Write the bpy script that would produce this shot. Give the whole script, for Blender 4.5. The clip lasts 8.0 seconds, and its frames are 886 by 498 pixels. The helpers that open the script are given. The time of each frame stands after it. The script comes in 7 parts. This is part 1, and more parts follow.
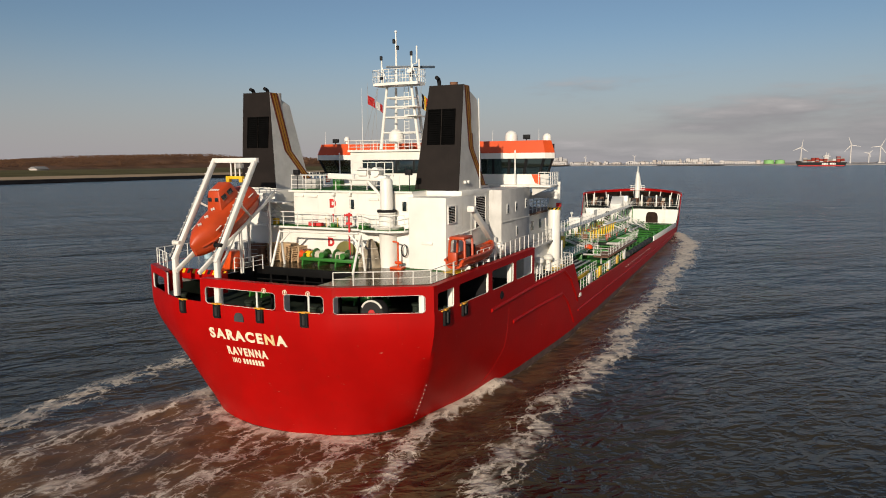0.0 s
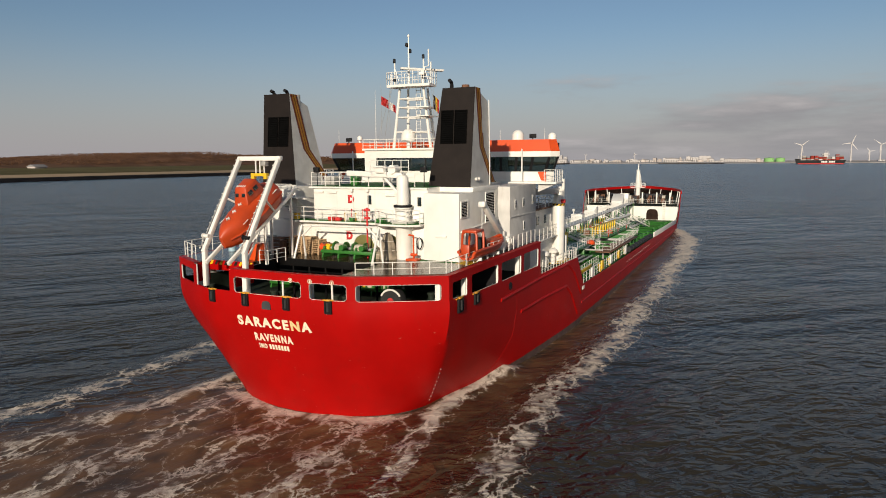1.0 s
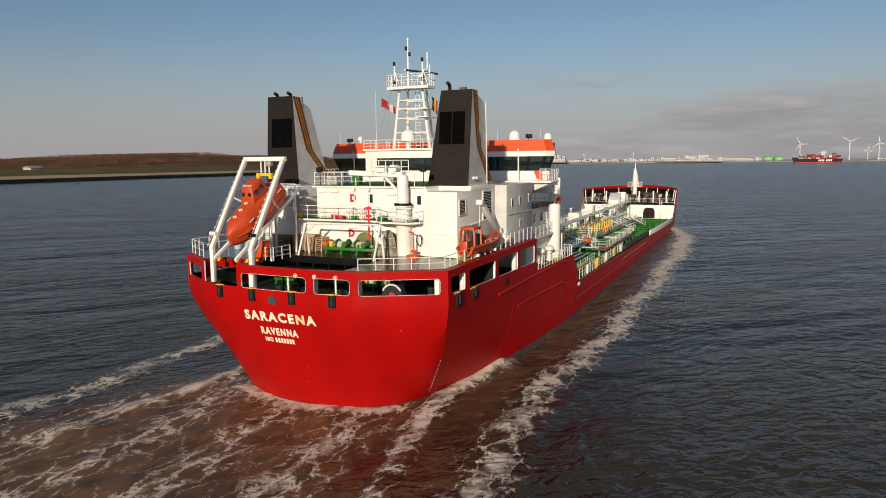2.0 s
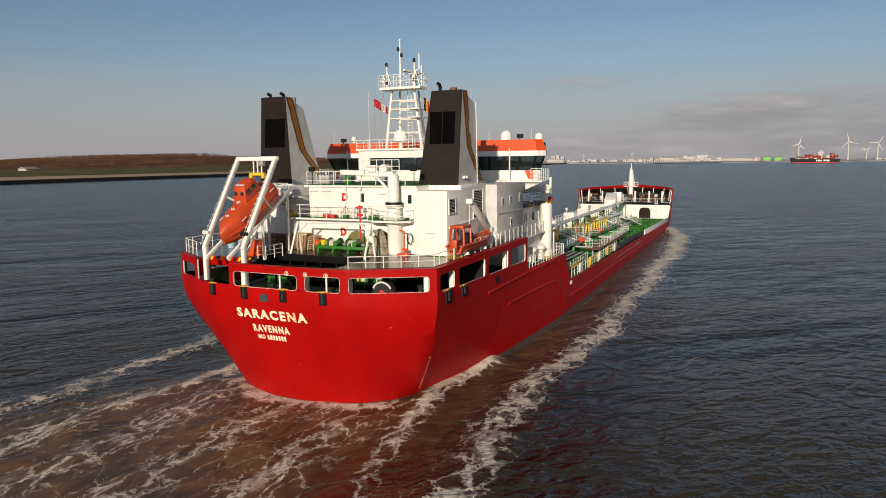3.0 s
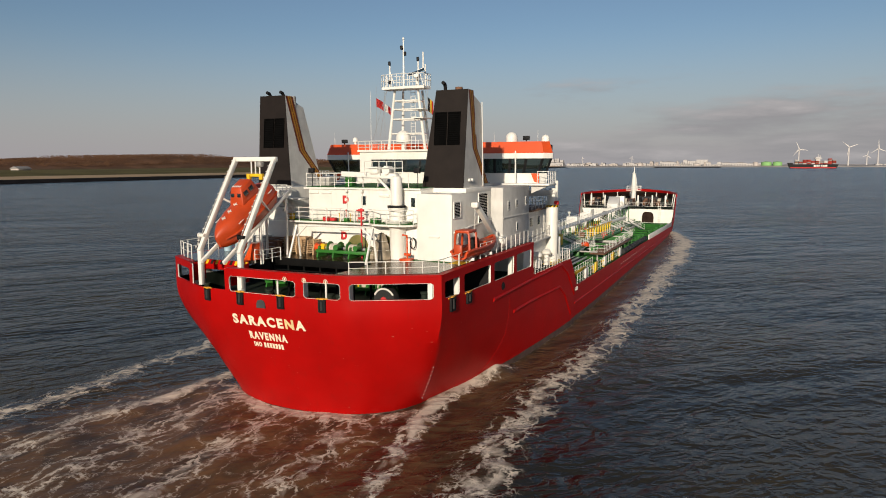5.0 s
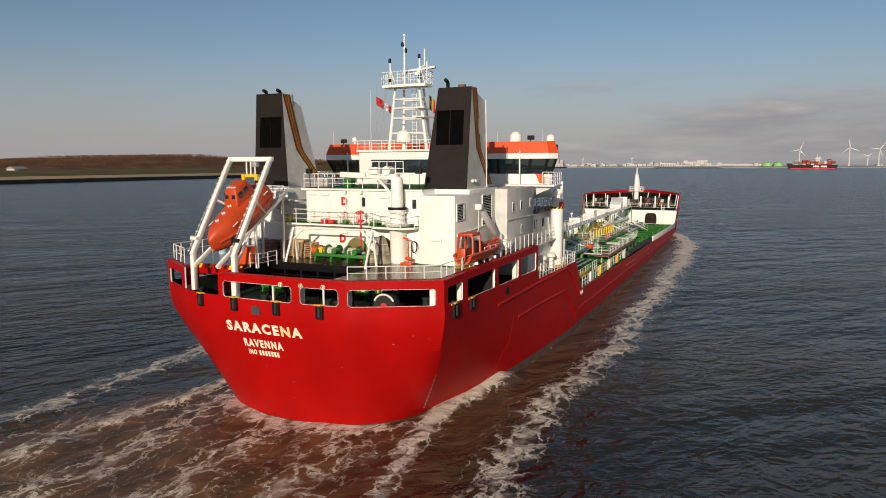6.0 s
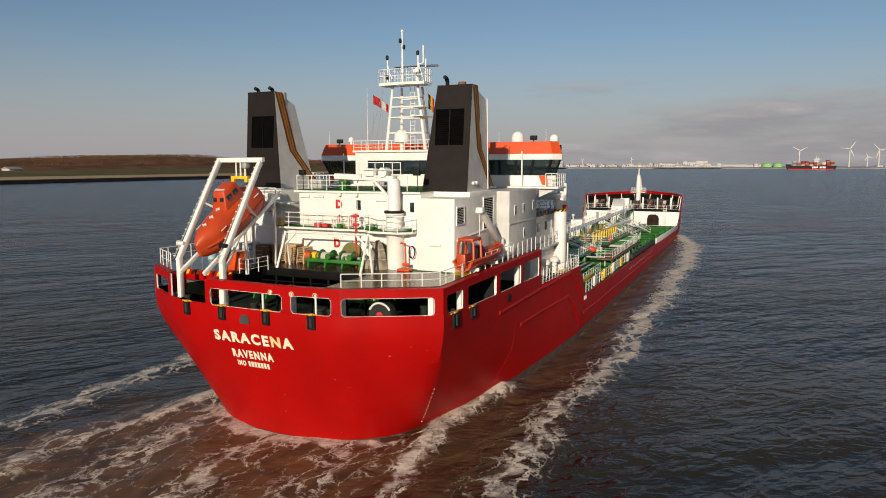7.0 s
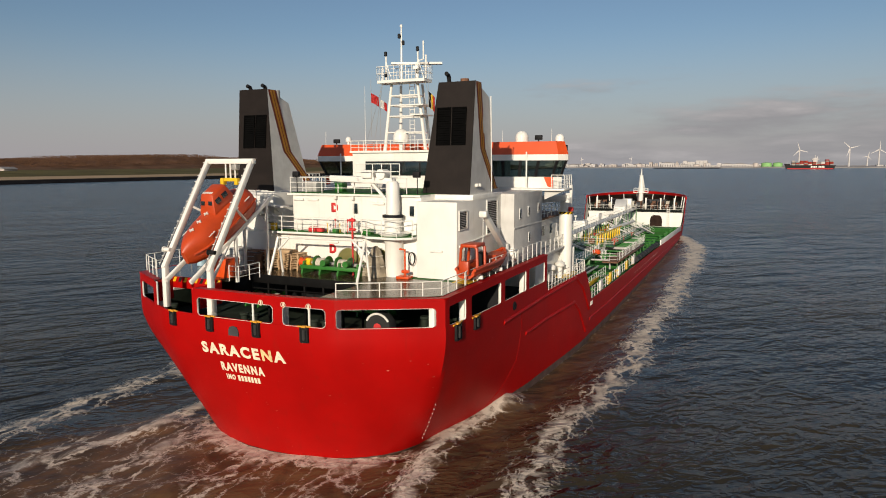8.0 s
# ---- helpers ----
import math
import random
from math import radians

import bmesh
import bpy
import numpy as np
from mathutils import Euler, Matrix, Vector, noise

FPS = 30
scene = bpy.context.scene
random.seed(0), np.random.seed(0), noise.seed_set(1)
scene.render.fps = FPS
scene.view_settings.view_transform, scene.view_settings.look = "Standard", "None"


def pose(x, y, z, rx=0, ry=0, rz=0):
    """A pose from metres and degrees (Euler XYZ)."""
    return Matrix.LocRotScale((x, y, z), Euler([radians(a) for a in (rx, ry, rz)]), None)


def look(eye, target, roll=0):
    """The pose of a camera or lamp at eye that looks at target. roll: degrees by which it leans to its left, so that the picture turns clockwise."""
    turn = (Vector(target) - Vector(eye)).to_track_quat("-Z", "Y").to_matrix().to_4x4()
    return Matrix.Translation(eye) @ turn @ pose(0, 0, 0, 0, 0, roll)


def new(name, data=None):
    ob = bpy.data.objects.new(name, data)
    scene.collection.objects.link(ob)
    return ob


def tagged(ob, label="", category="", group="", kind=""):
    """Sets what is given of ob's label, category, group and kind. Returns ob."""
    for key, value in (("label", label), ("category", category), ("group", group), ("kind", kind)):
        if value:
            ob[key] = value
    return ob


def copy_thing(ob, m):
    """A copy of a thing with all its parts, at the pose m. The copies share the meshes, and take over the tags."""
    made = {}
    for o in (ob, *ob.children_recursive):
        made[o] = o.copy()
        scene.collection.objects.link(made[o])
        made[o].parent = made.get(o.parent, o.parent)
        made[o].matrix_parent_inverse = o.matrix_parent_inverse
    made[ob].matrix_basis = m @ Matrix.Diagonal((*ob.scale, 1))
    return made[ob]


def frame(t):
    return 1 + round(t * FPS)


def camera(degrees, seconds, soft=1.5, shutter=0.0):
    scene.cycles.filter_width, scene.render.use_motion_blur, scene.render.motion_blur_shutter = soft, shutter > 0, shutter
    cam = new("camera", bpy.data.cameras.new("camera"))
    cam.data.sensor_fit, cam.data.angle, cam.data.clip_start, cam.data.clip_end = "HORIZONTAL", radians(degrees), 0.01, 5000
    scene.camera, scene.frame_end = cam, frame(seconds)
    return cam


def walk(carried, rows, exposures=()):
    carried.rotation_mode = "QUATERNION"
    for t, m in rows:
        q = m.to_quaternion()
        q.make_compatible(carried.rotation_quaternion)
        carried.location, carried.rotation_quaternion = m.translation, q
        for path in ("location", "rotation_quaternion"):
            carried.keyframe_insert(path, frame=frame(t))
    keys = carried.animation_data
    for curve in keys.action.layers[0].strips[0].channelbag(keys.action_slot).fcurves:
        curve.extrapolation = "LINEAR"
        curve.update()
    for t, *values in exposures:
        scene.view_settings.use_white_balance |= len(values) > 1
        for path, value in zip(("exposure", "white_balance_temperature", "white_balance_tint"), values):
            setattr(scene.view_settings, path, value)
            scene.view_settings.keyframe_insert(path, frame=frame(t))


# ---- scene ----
# Camera: a drone that follows the tanker; eye and target stand in the tanker's own axes (x starboard, y ahead, z up).
SPEED = 5.0  # metres a second that the tanker makes ahead
PATH = [
    (0.0, (25.476, -26.085, 15.997), (4.761, 18.968, 9.587), -0.34),
    (0.5, (25.670, -27.539, 15.986), (4.960, 17.503, 9.484), -0.33),
    (1.0, (25.820, -28.819, 16.002), (5.096, 16.208, 9.441), -0.34),
    (1.5, (26.077, -29.752, 16.013), (5.359, 15.275, 9.430), -0.47),
    (3.0, (27.336, -30.607, 15.914), (6.718, 14.474, 9.386), -0.60),
    (3.5, (27.399, -30.447, 15.904), (6.818, 14.658, 9.429), -0.50),
    (4.0, (27.195, -30.153, 15.909), (6.648, 14.973, 9.468), -0.38),
    (4.5, (26.771, -29.748, 15.890), (6.211, 15.380, 9.501), -0.23),
    (6.0, (25.497, -27.730, 15.869), (4.905, 17.394, 9.559), -0.15),
    (6.5, (25.086, -26.838, 15.914), (4.518, 18.297, 9.602), -0.10),
    (7.0, (24.670, -25.846, 15.913), (4.100, 19.293, 9.642), -0.10),
    (7.5, (24.240, -24.846, 15.959), (3.686, 20.299, 9.675), -0.16),
    (8.0, (23.625, -23.827, 16.014), (3.084, 21.323, 9.718), -0.13),
]
cam = camera(67.20, 8.0, soft=1.0)


def ahead(t, m=Matrix.Identity(4)):
    return Matrix.Translation((0, SPEED * t, 0)) @ m


walk(cam, [(t, ahead(t, look(eye, target, roll))) for t, eye, target, roll in PATH])

# ---- light ----
SUN = Vector((0.17, -0.944, 0.285)).normalized()
world = bpy.data.worlds.new("sky")
scene.world = world
world.use_nodes = True
wn, wl = world.node_tree.nodes, world.node_tree.links
wn.clear()
sky = wn.new("ShaderNodeTexSky")
sky.sky_type, sky.sun_disc = "NISHITA", False
sky.sun_elevation = math.asin(SUN.z)
sky.sun_rotation = math.atan2(SUN.x, SUN.y)
sky.air_density, sky.dust_density, sky.ozone_density = 1.0, 0.6, 3.0
coord = wn.new("ShaderNodeTexCoord")
stretch = wn.new("ShaderNodeMapping")
stretch.inputs["Scale"].default_value = (1.6, 1.6, 9.0)
wl.new(coord.outputs["Generated"], stretch.inputs["Vector"])
puffs = wn.new("ShaderNodeTexNoise")
puffs.inputs["Scale"].default_value, puffs.inputs["Detail"].default_value, puffs.inputs["Roughness"].default_value = 2.2, 8, 0.55
wl.new(stretch.outputs["Vector"], puffs.inputs["Vector"])
split = wn.new("ShaderNodeSeparateXYZ")
wl.new(coord.outputs["Generated"], split.inputs[0])
low = wn.new("ShaderNodeMapRange")
low.inputs["From Min"].default_value, low.inputs["From Max"].default_value = 0.02, 0.2
low.inputs["To Min"].default_value, low.inputs["To Max"].default_value = 0.1, -0.22
wl.new(split.outputs["Z"], low.inputs["Value"])
east = wn.new("ShaderNodeMath")
east.operation, east.inputs[1].default_value = "MULTIPLY", 0.3
wl.new(split.outputs["X"], east.inputs[0])
s1 = wn.new("ShaderNodeMath")
wl.new(puffs.outputs["Fac"], s1.inputs[0])
wl.new(low.outputs["Result"], s1.inputs[1])
s2 = wn.new("ShaderNodeMath")
wl.new(s1.outputs[0], s2.inputs[0])
wl.new(east.outputs[0], s2.inputs[1])
cover = wn.new("ShaderNodeMapRange")
cover.interpolation_type = "SMOOTHSTEP"
cover.inputs["From Min"].default_value, cover.inputs["From Max"].default_value = 0.45, 0.66
wl.new(s2.outputs[0], cover.inputs["Value"])
mixc = wn.new("ShaderNodeMix")
mixc.data_type = "RGBA"
wl.new(cover.outputs["Result"], mixc.inputs["Factor"])
wl.new(sky.outputs["Color"], mixc.inputs["A"])
# clouds lit on their upper edges
lifted = wn.new("ShaderNodeMapping")
lifted.inputs["Scale"].default_value = (1.6, 1.6, 9.0)
lifted.inputs["Location"].default_value = (0, 0, 0.12)
wl.new(coord.outputs["Generated"], lifted.inputs["Vector"])
puffs2 = wn.new("ShaderNodeTexNoise")
puffs2.inputs["Scale"].default_value, puffs2.inputs["Detail"].default_value, puffs2.inputs["Roughness"].default_value = 2.2, 8, 0.55
wl.new(lifted.outputs["Vector"], puffs2.inputs["Vector"])
edge_lit = wn.new("ShaderNodeMath")
edge_lit.operation = "SUBTRACT"
wl.new(puffs.outputs["Fac"], edge_lit.inputs[0])
wl.new(puffs2.outputs["Fac"], edge_lit.inputs[1])
glow = wn.new("ShaderNodeMapRange")
glow.inputs["From Min"].default_value, glow.inputs["From Max"].default_value = -0.02, 0.16
wl.new(edge_lit.outputs[0], glow.inputs["Value"])
cloud = wn.new("ShaderNodeMix")
cloud.data_type = "RGBA"
wl.new(glow.outputs["Result"], cloud.inputs["Factor"])
cloud.inputs["A"].default_value, cloud.inputs["B"].default_value = (3.8, 3.92, 4.15, 1), (5.5, 5.5, 5.65, 1)
wl.new(cloud.outputs["Result"], mixc.inputs["B"])
veil = wn.new("ShaderNodeMapRange")
veil.interpolation_type = "SMOOTHSTEP"
for key, v in (("From Min", -0.02), ("From Max", 0.2), ("To Min", 0.92), ("To Max", 0.0)):
    veil.inputs[key].default_value = v
wl.new(split.outputs["Z"], veil.inputs["Value"])
hazed = wn.new("ShaderNodeMix")
hazed.data_type = "RGBA"
wl.new(veil.outputs["Result"], hazed.inputs["Factor"])
wl.new(sky.outputs["Color"], hazed.inputs["A"])
hazed.inputs["B"].default_value = (4.5, 4.5, 4.95, 1)
wl.new(hazed.outputs["Result"], mixc.inputs["A"])
back = wn.new("ShaderNodeBackground")
back.inputs["Strength"].default_value = 0.076
warm = wn.new("ShaderNodeMix")
warm.data_type, warm.blend_type = "RGBA", "MULTIPLY"
warm.inputs["Factor"].default_value = 1.0
wl.new(mixc.outputs["Result"], warm.inputs["A"])
warm.inputs["B"].default_value = (1.06, 1.0, 0.975, 1)
wl.new(warm.outputs["Result"], back.inputs["Color"])
wout = wn.new("ShaderNodeOutputWorld")
wl.new(back.outputs[0], wout.inputs[0])
sun = new("sun", bpy.data.lights.new("sun", "SUN"))
sun.data.energy, sun.data.angle, sun.data.color = 4.7, radians(0.55), (1.0, 0.87, 0.70)
sun.matrix_world = look(SUN * 400, (0, 0, 0))
scene.view_settings.exposure = 0.0


# ---- materials ----
def nodes_of(name):
    m = bpy.data.materials.new(name)
    m.use_nodes = True
    n, l = m.node_tree.nodes, m.node_tree.links
    return m, n, l, n["Principled BSDF"]


def paint(name, color, rough=0.4, metal=0.0, vary=0.12, scale=1.2, streak=0.0, stain=(0.16, 0.08, 0.04), bump=0.02, grain=14.0, spec=0.5, chips=None):
    """Painted or plain surface: broad patches, fine grain, and streaks that run down."""
    m, n, l, b = nodes_of(name)
    co = n.new("ShaderNodeTexCoord")
    broad = n.new("ShaderNodeTexNoise")
    broad.inputs["Scale"].default_value, broad.inputs["Detail"].default_value = scale, 6
    l.new(co.outputs["Object"], broad.inputs["Vector"])
    fine = n.new("ShaderNodeTexNoise")
    fine.inputs["Scale"].default_value, fine.inputs["Detail"].default_value = grain, 4
    l.new(co.outputs["Object"], fine.inputs["Vector"])
    hsv = n.new("ShaderNodeHueSaturation")
    hsv.inputs["Color"].default_value = (*color, 1)
    val = n.new("ShaderNodeMapRange")
    val.inputs["From Min"].default_value, val.inputs["From Max"].default_value = 0.3, 0.7
    val.inputs["To Min"].default_value, val.inputs["To Max"].default_value = 1 - vary, 1 + vary
    l.new(broad.outputs["Fac"], val.inputs["Value"])
    l.new(val.outputs["Result"], hsv.inputs["Value"])
    last = hsv.outputs["Color"]
    if streak:
        mp = n.new("ShaderNodeMapping")
        mp.inputs["Scale"].default_value = (2.2, 2.2, 0.16)
        l.new(co.outputs["Object"], mp.inputs["Vector"])
        run = n.new("ShaderNodeTexNoise")
        run.inputs["Scale"].default_value, run.inputs["Detail"].default_value, run.inputs["Roughness"].default_value = 1.6, 7, 0.65
        l.new(mp.outputs["Vector"], run.inputs["Vector"])
        mr = n.new("ShaderNodeMapRange")
        mr.inputs["From Min"].default_value, mr.inputs["From Max"].default_value, mr.inputs["To Max"].default_value = 0.56, 0.8, streak
        l.new(run.outputs["Fac"], mr.inputs["Value"])
        mx = n.new("ShaderNodeMix")
        mx.data_type = "RGBA"
        l.new(mr.outputs["Result"], mx.inputs["Factor"])
        l.new(last, mx.inputs["A"])
        mx.inputs["B"].default_value = (*stain, 1)
        last = mx.outputs["Result"]
    if chips:
        # sparse rubbed marks, longer than high
        cm = n.new("ShaderNodeMapping")
        cm.inputs["Scale"].default_value = (1.0, 1.0, 2.6)
        l.new(co.outputs["Object"], cm.inputs["Vector"])
        cn = n.new("ShaderNodeTexNoise")
        cn.inputs["Scale"].default_value, cn.inputs["Detail"].default_value, cn.inputs["Roughness"].default_value = 2.3, 4, 0.55
        l.new(cm.outputs["Vector"], cn.inputs["Vector"])
        cr = n.new("ShaderNodeMapRange")
        cr.inputs["From Min"].default_value, cr.inputs["From Max"].default_value, cr.inputs["To Max"].default_value = 0.725, 0.75, 0.7
        l.new(cn.outputs["Fac"], cr.inputs["Value"])
        cx = n.new("ShaderNodeMix")
        cx.data_type = "RGBA"
        l.new(cr.outputs["Result"], cx.inputs["Factor"])
        l.new(last, cx.inputs["A"])
        cx.inputs["B"].default_value = (*chips, 1)
        last = cx.outputs["Result"]
    l.new(last, b.inputs["Base Color"])
    ro = n.new("ShaderNodeMapRange")
    ro.inputs["To Min"].default_value, ro.inputs["To Max"].default_value = max(rough - 0.12, 0.03), min(rough + 0.12, 1)
    l.new(fine.outputs["Fac"], ro.inputs["Value"])
    l.new(ro.outputs["Result"], b.inputs["Roughness"])
    b.inputs["Metallic"].default_value = metal
    b.inputs["Specular IOR Level"].default_value = spec
    if bump:
        bp = n.new("ShaderNodeBump")
        bp.inputs["Strength"].default_value, bp.inputs["Distance"].default_value = 0.35, bump
        l.new(broad.outputs["Fac"], bp.inputs["Height"])
        l.new(bp.outputs["Normal"], b.inputs["Normal"])
    return m


RED = paint("hull_red_paint", (0.345, 0.0026, 0.0022), 0.45, spec=0.12, vary=0.1, scale=0.45, streak=0.6, stain=(0.24, 0.011, 0.007), bump=0.0, chips=(0.5, 0.2, 0.14))
WHITE = paint("white_paint", (0.73, 0.715, 0.66), 0.42, vary=0.07, scale=0.8, streak=0.24, stain=(0.45, 0.36, 0.26))
CREAM = paint("off_white_paint", (0.74, 0.72, 0.66), 0.45, vary=0.06, streak=0.2, stain=(0.4, 0.3, 0.2))
GREYW = paint("weathered_grey_white_paint", (0.52, 0.51, 0.48), 0.55, vary=0.12, streak=0.5, stain=(0.36, 0.30, 0.25))
FBLACK = paint("funnel_black_paint", (0.013, 0.0095, 0.008), 0.55, spec=0.15, vary=0.2, streak=0.35, stain=(0.025, 0.018, 0.015))
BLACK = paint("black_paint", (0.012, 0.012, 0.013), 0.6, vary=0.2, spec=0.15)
DARK = paint("dark_void_paint", (0.035, 0.036, 0.038), 0.7, vary=0.3)
GREEN = paint("deck_green_paint", (0.014, 0.092, 0.010), 0.65, spec=0.15, vary=0.3, scale=0.5, streak=0.3, stain=(0.10, 0.09, 0.05))
DECKG = paint("worn_deck_paint", (0.045, 0.03, 0.016), 0.22, spec=0.4, vary=0.45, scale=0.7, streak=0.5, stain=(0.10, 0.085, 0.05))
# deck green taken darker: the shade under the poop is in this colour
MDECK = paint("dark_deck_shade_paint", (0.022, 0.03, 0.022), 0.7, spec=0.12, vary=0.4, scale=0.7)
MGREEN = paint("machine_green_paint", (0.024, 0.14, 0.018), 0.45, vary=0.15)
ORANGE = paint("signal_orange_paint", (0.6, 0.07, 0.009), 0.4, vary=0.08)
LBORANGE = paint("lifeboat_orange_gelcoat", (0.44, 0.05, 0.008), 0.42, vary=0.12, streak=0.25, stain=(0.36, 0.05, 0.02))
YELLOW = paint("yellow_paint", (0.7, 0.44, 0.01), 0.45, vary=0.12)
GOLD = paint("stripe_ochre_paint", (0.62, 0.29, 0.025), 0.45, vary=0.1)
MAROON = paint("stripe_maroon_paint", (0.24, 0.04, 0.012), 0.45, vary=0.1)
STEEL = paint("galvanised_steel", (0.33, 0.32, 0.30), 0.55, 0.25, vary=0.2)
RUST = paint("rusty_steel", (0.16, 0.075, 0.04), 0.8, vary=0.4, scale=3)
WOOD = paint("pallet_wood", (0.40, 0.27, 0.15), 0.75, vary=0.25, scale=3, streak=0.3)
ROPE = paint("mooring_rope", (0.48, 0.44, 0.36), 0.9, vary=0.2, scale=8)
RUBBER = paint("black_rubber", (0.015, 0.015, 0.015), 0.75, vary=0.2)
PIPE = paint("cargo_pipe_grey", (0.42, 0.41, 0.38), 0.4, vary=0.12, streak=0.2)
BLUEB = paint("dark_blue_paint", (0.012, 0.03, 0.055), 0.5)
BLUEG = paint("pale_blue_drum", (0.32, 0.45, 0.52), 0.4)
FLAGR = paint("flag_red_cloth", (0.55, 0.03, 0.03), 0.8)
BOOT = paint("waterline_boot_topping", (0.085, 0.05, 0.042), 0.6, vary=0.5, scale=1.5, streak=0.6, stain=(0.03, 0.025, 0.022))
GRASS = paint("winter_grass", (0.105, 0.088, 0.034), 0.9, vary=0.3, scale=0.02, grain=0.4, bump=0, spec=0.05)
SAND = paint("sand_beach", (0.36, 0.26, 0.16), 0.9, vary=0.2, scale=0.02, grain=0.5, bump=0, spec=0.05)
STONE = paint("dyke_basalt", (0.012, 0.011, 0.011), 0.9, vary=0.4, scale=0.1, grain=0.8, bump=0, spec=0.05)
WOODS = paint("bare_winter_trees", (0.125, 0.068, 0.04), 0.95, vary=0.35, scale=0.03, grain=0.3, bump=0, spec=0.05)
# HAZE, HAZE2 and FARD carry the distance haze in their colour: low contrast
HAZE = paint("far_pale_hazed", (0.49, 0.47, 0.455), 0.9, vary=0.3, scale=0.01, bump=0)
HAZE2 = paint("far_tan_hazed", (0.43, 0.385, 0.35), 0.9, vary=0.35, scale=0.01, bump=0)
HAZEG = paint("far_green_tank", (0.2, 0.4, 0.14), 0.8, vary=0.1, scale=0.01, bump=0)
FARD = paint("far_dark_hazed", (0.21, 0.20, 0.195), 0.9, vary=0.3, scale=0.01, bump=0)


def glass_dark(name="tinted_window_glass"):
    m, n, l, b = nodes_of(name)
    b.inputs["Base Color"].default_value = (0.012, 0.02, 0.022, 1)
    b.inputs["Roughness"].default_value = 0.05
    b.inputs["Specular IOR Level"].default_value = 0.8
    return m


def glass_clear():
    """A thin tinted pane: mostly see-through, with a clear reflection."""
    m, n, l, b = nodes_of("clear_tinted_glass")
    b.inputs["Base Color"].default_value = (0.01, 0.015, 0.015, 1)
    b.inputs["Roughness"].default_value = 0.04
    see = n.new("ShaderNodeBsdfTransparent")
    see.inputs["Color"].default_value = (0.52, 0.62, 0.58, 1)
    mx = n.new("ShaderNodeMixShader")
    mx.inputs["Fac"].default_value = 0.62
    l.new(b.outputs[0], mx.inputs[1])
    l.new(see.outputs[0], mx.inputs[2])
    l.new(mx.outputs[0], n["Material Output"].inputs["Surface"])
    return m


PANE = glass_clear()
GLASS = glass_dark()


def water_material():
    """River water: silt colour, ripples at three sizes, and lacy foam where the mesh carries a foam density."""
    m, n, l, b = nodes_of("silty_river_water")
    geo = n.new("ShaderNodeNewGeometry")
    foam = n.new("ShaderNodeAttribute")
    foam.attribute_name = "foam"
    churn = n.new("ShaderNodeAttribute")
    churn.attribute_name = "churn"

    def noise_of(scale, detail, squash=(1, 1, 1), turn=0.0, rough=0.55, warp=0.0):
        mp = n.new("ShaderNodeMapping")
        mp.vector_type = "TEXTURE"
        mp.inputs["Scale"].default_value = tuple(1 / q for q in squash)
        mp.inputs["Rotation"].default_value = (0, 0, turn)
        l.new(geo.outputs["Position"], mp.inputs["Vector"])
        t = n.new("ShaderNodeTexNoise")
        t.inputs["Scale"].default_value, t.inputs["Detail"].default_value = scale, detail
        t.inputs["Roughness"].default_value, t.inputs["Distortion"].default_value = rough, warp
        l.new(mp.outputs["Vector"], t.inputs["Vector"])
        return t

    def calc(op, a, bb, clamp=False):
        k = n.new("ShaderNodeMath")
        k.operation, k.use_clamp = op, clamp
        for i, v in enumerate((a, bb)):
            if isinstance(v, (int, float)):
                k.inputs[i].default_value = v
            else:
                l.new(v, k.inputs[i])
        return k.outputs[0]

    def ranged(v, a, c, lo=0.0, hi=1.0):
        k = n.new("ShaderNodeMapRange")
        k.interpolation_type = "SMOOTHSTEP"
        for key, x in (("From Min", a), ("From Max", c), ("To Min", lo), ("To Max", hi)):
            k.inputs[key].default_value = x
        l.new(v, k.inputs["Value"])
        return k.outputs["Result"]

    def blend(fac, a, c):
        k = n.new("ShaderNodeMix")
        k.data_type = "RGBA"
        l.new(fac, k.inputs["Factor"])
        for key, v in (("A", a), ("B", c)):
            if isinstance(v, tuple):
                k.inputs[key].default_value = v
            else:
                l.new(v, k.inputs[key])
        return k.outputs["Result"]

    swell = noise_of(0.13, 2, (1, 2.4, 1), 0.95)
    roll = noise_of(0.035, 2, (1, 2.6, 1), 0.8)
    chop = noise_of(0.38, 3, (1, 1.7, 1), 0.9, 0.42, 0.5)
    ripple = noise_of(1.0, 3, (1, 1.5, 1), 0.6, 0.45, 0.4)
    patch = noise_of(0.018, 4, (1, 2.5, 1), 0.9)
    def crest(v):
        return calc("SUBTRACT", 1.0, calc("ABSOLUTE", calc("SUBTRACT", calc("MULTIPLY", v, 2.0), 1.0), 0))

    gust = ranged(patch.outputs["Fac"], 0.32, 0.68, 0.5, 1.5)
    high = calc("ADD", calc("ADD", calc("MULTIPLY", swell.outputs["Fac"], 1.0), calc("MULTIPLY", roll.outputs["Fac"], 1.6)), calc("MULTIPLY", gust, calc("ADD", calc("MULTIPLY", crest(chop.outputs["Fac"]), 0.44), calc("MULTIPLY", crest(ripple.outputs["Fac"]), 0.15))))
    boil = noise_of(0.5, 3, (1, 0.55, 1), 0.0, 0.5, 1.2)
    high = calc("ADD", high, calc("MULTIPLY", calc("MULTIPLY", boil.outputs["Fac"], churn.outputs["Fac"]), 0.3))
    bp = n.new("ShaderNodeBump")
    bp.inputs["Distance"].default_value = 1.5
    l.new(calc("SUBTRACT", 0.62, calc("MULTIPLY", calc("MAXIMUM", churn.outputs["Fac"], foam.outputs["Fac"]), 0.49)), bp.inputs["Strength"])
    l.new(high, bp.inputs["Height"])
    l.new(bp.outputs["Normal"], b.inputs["Normal"])
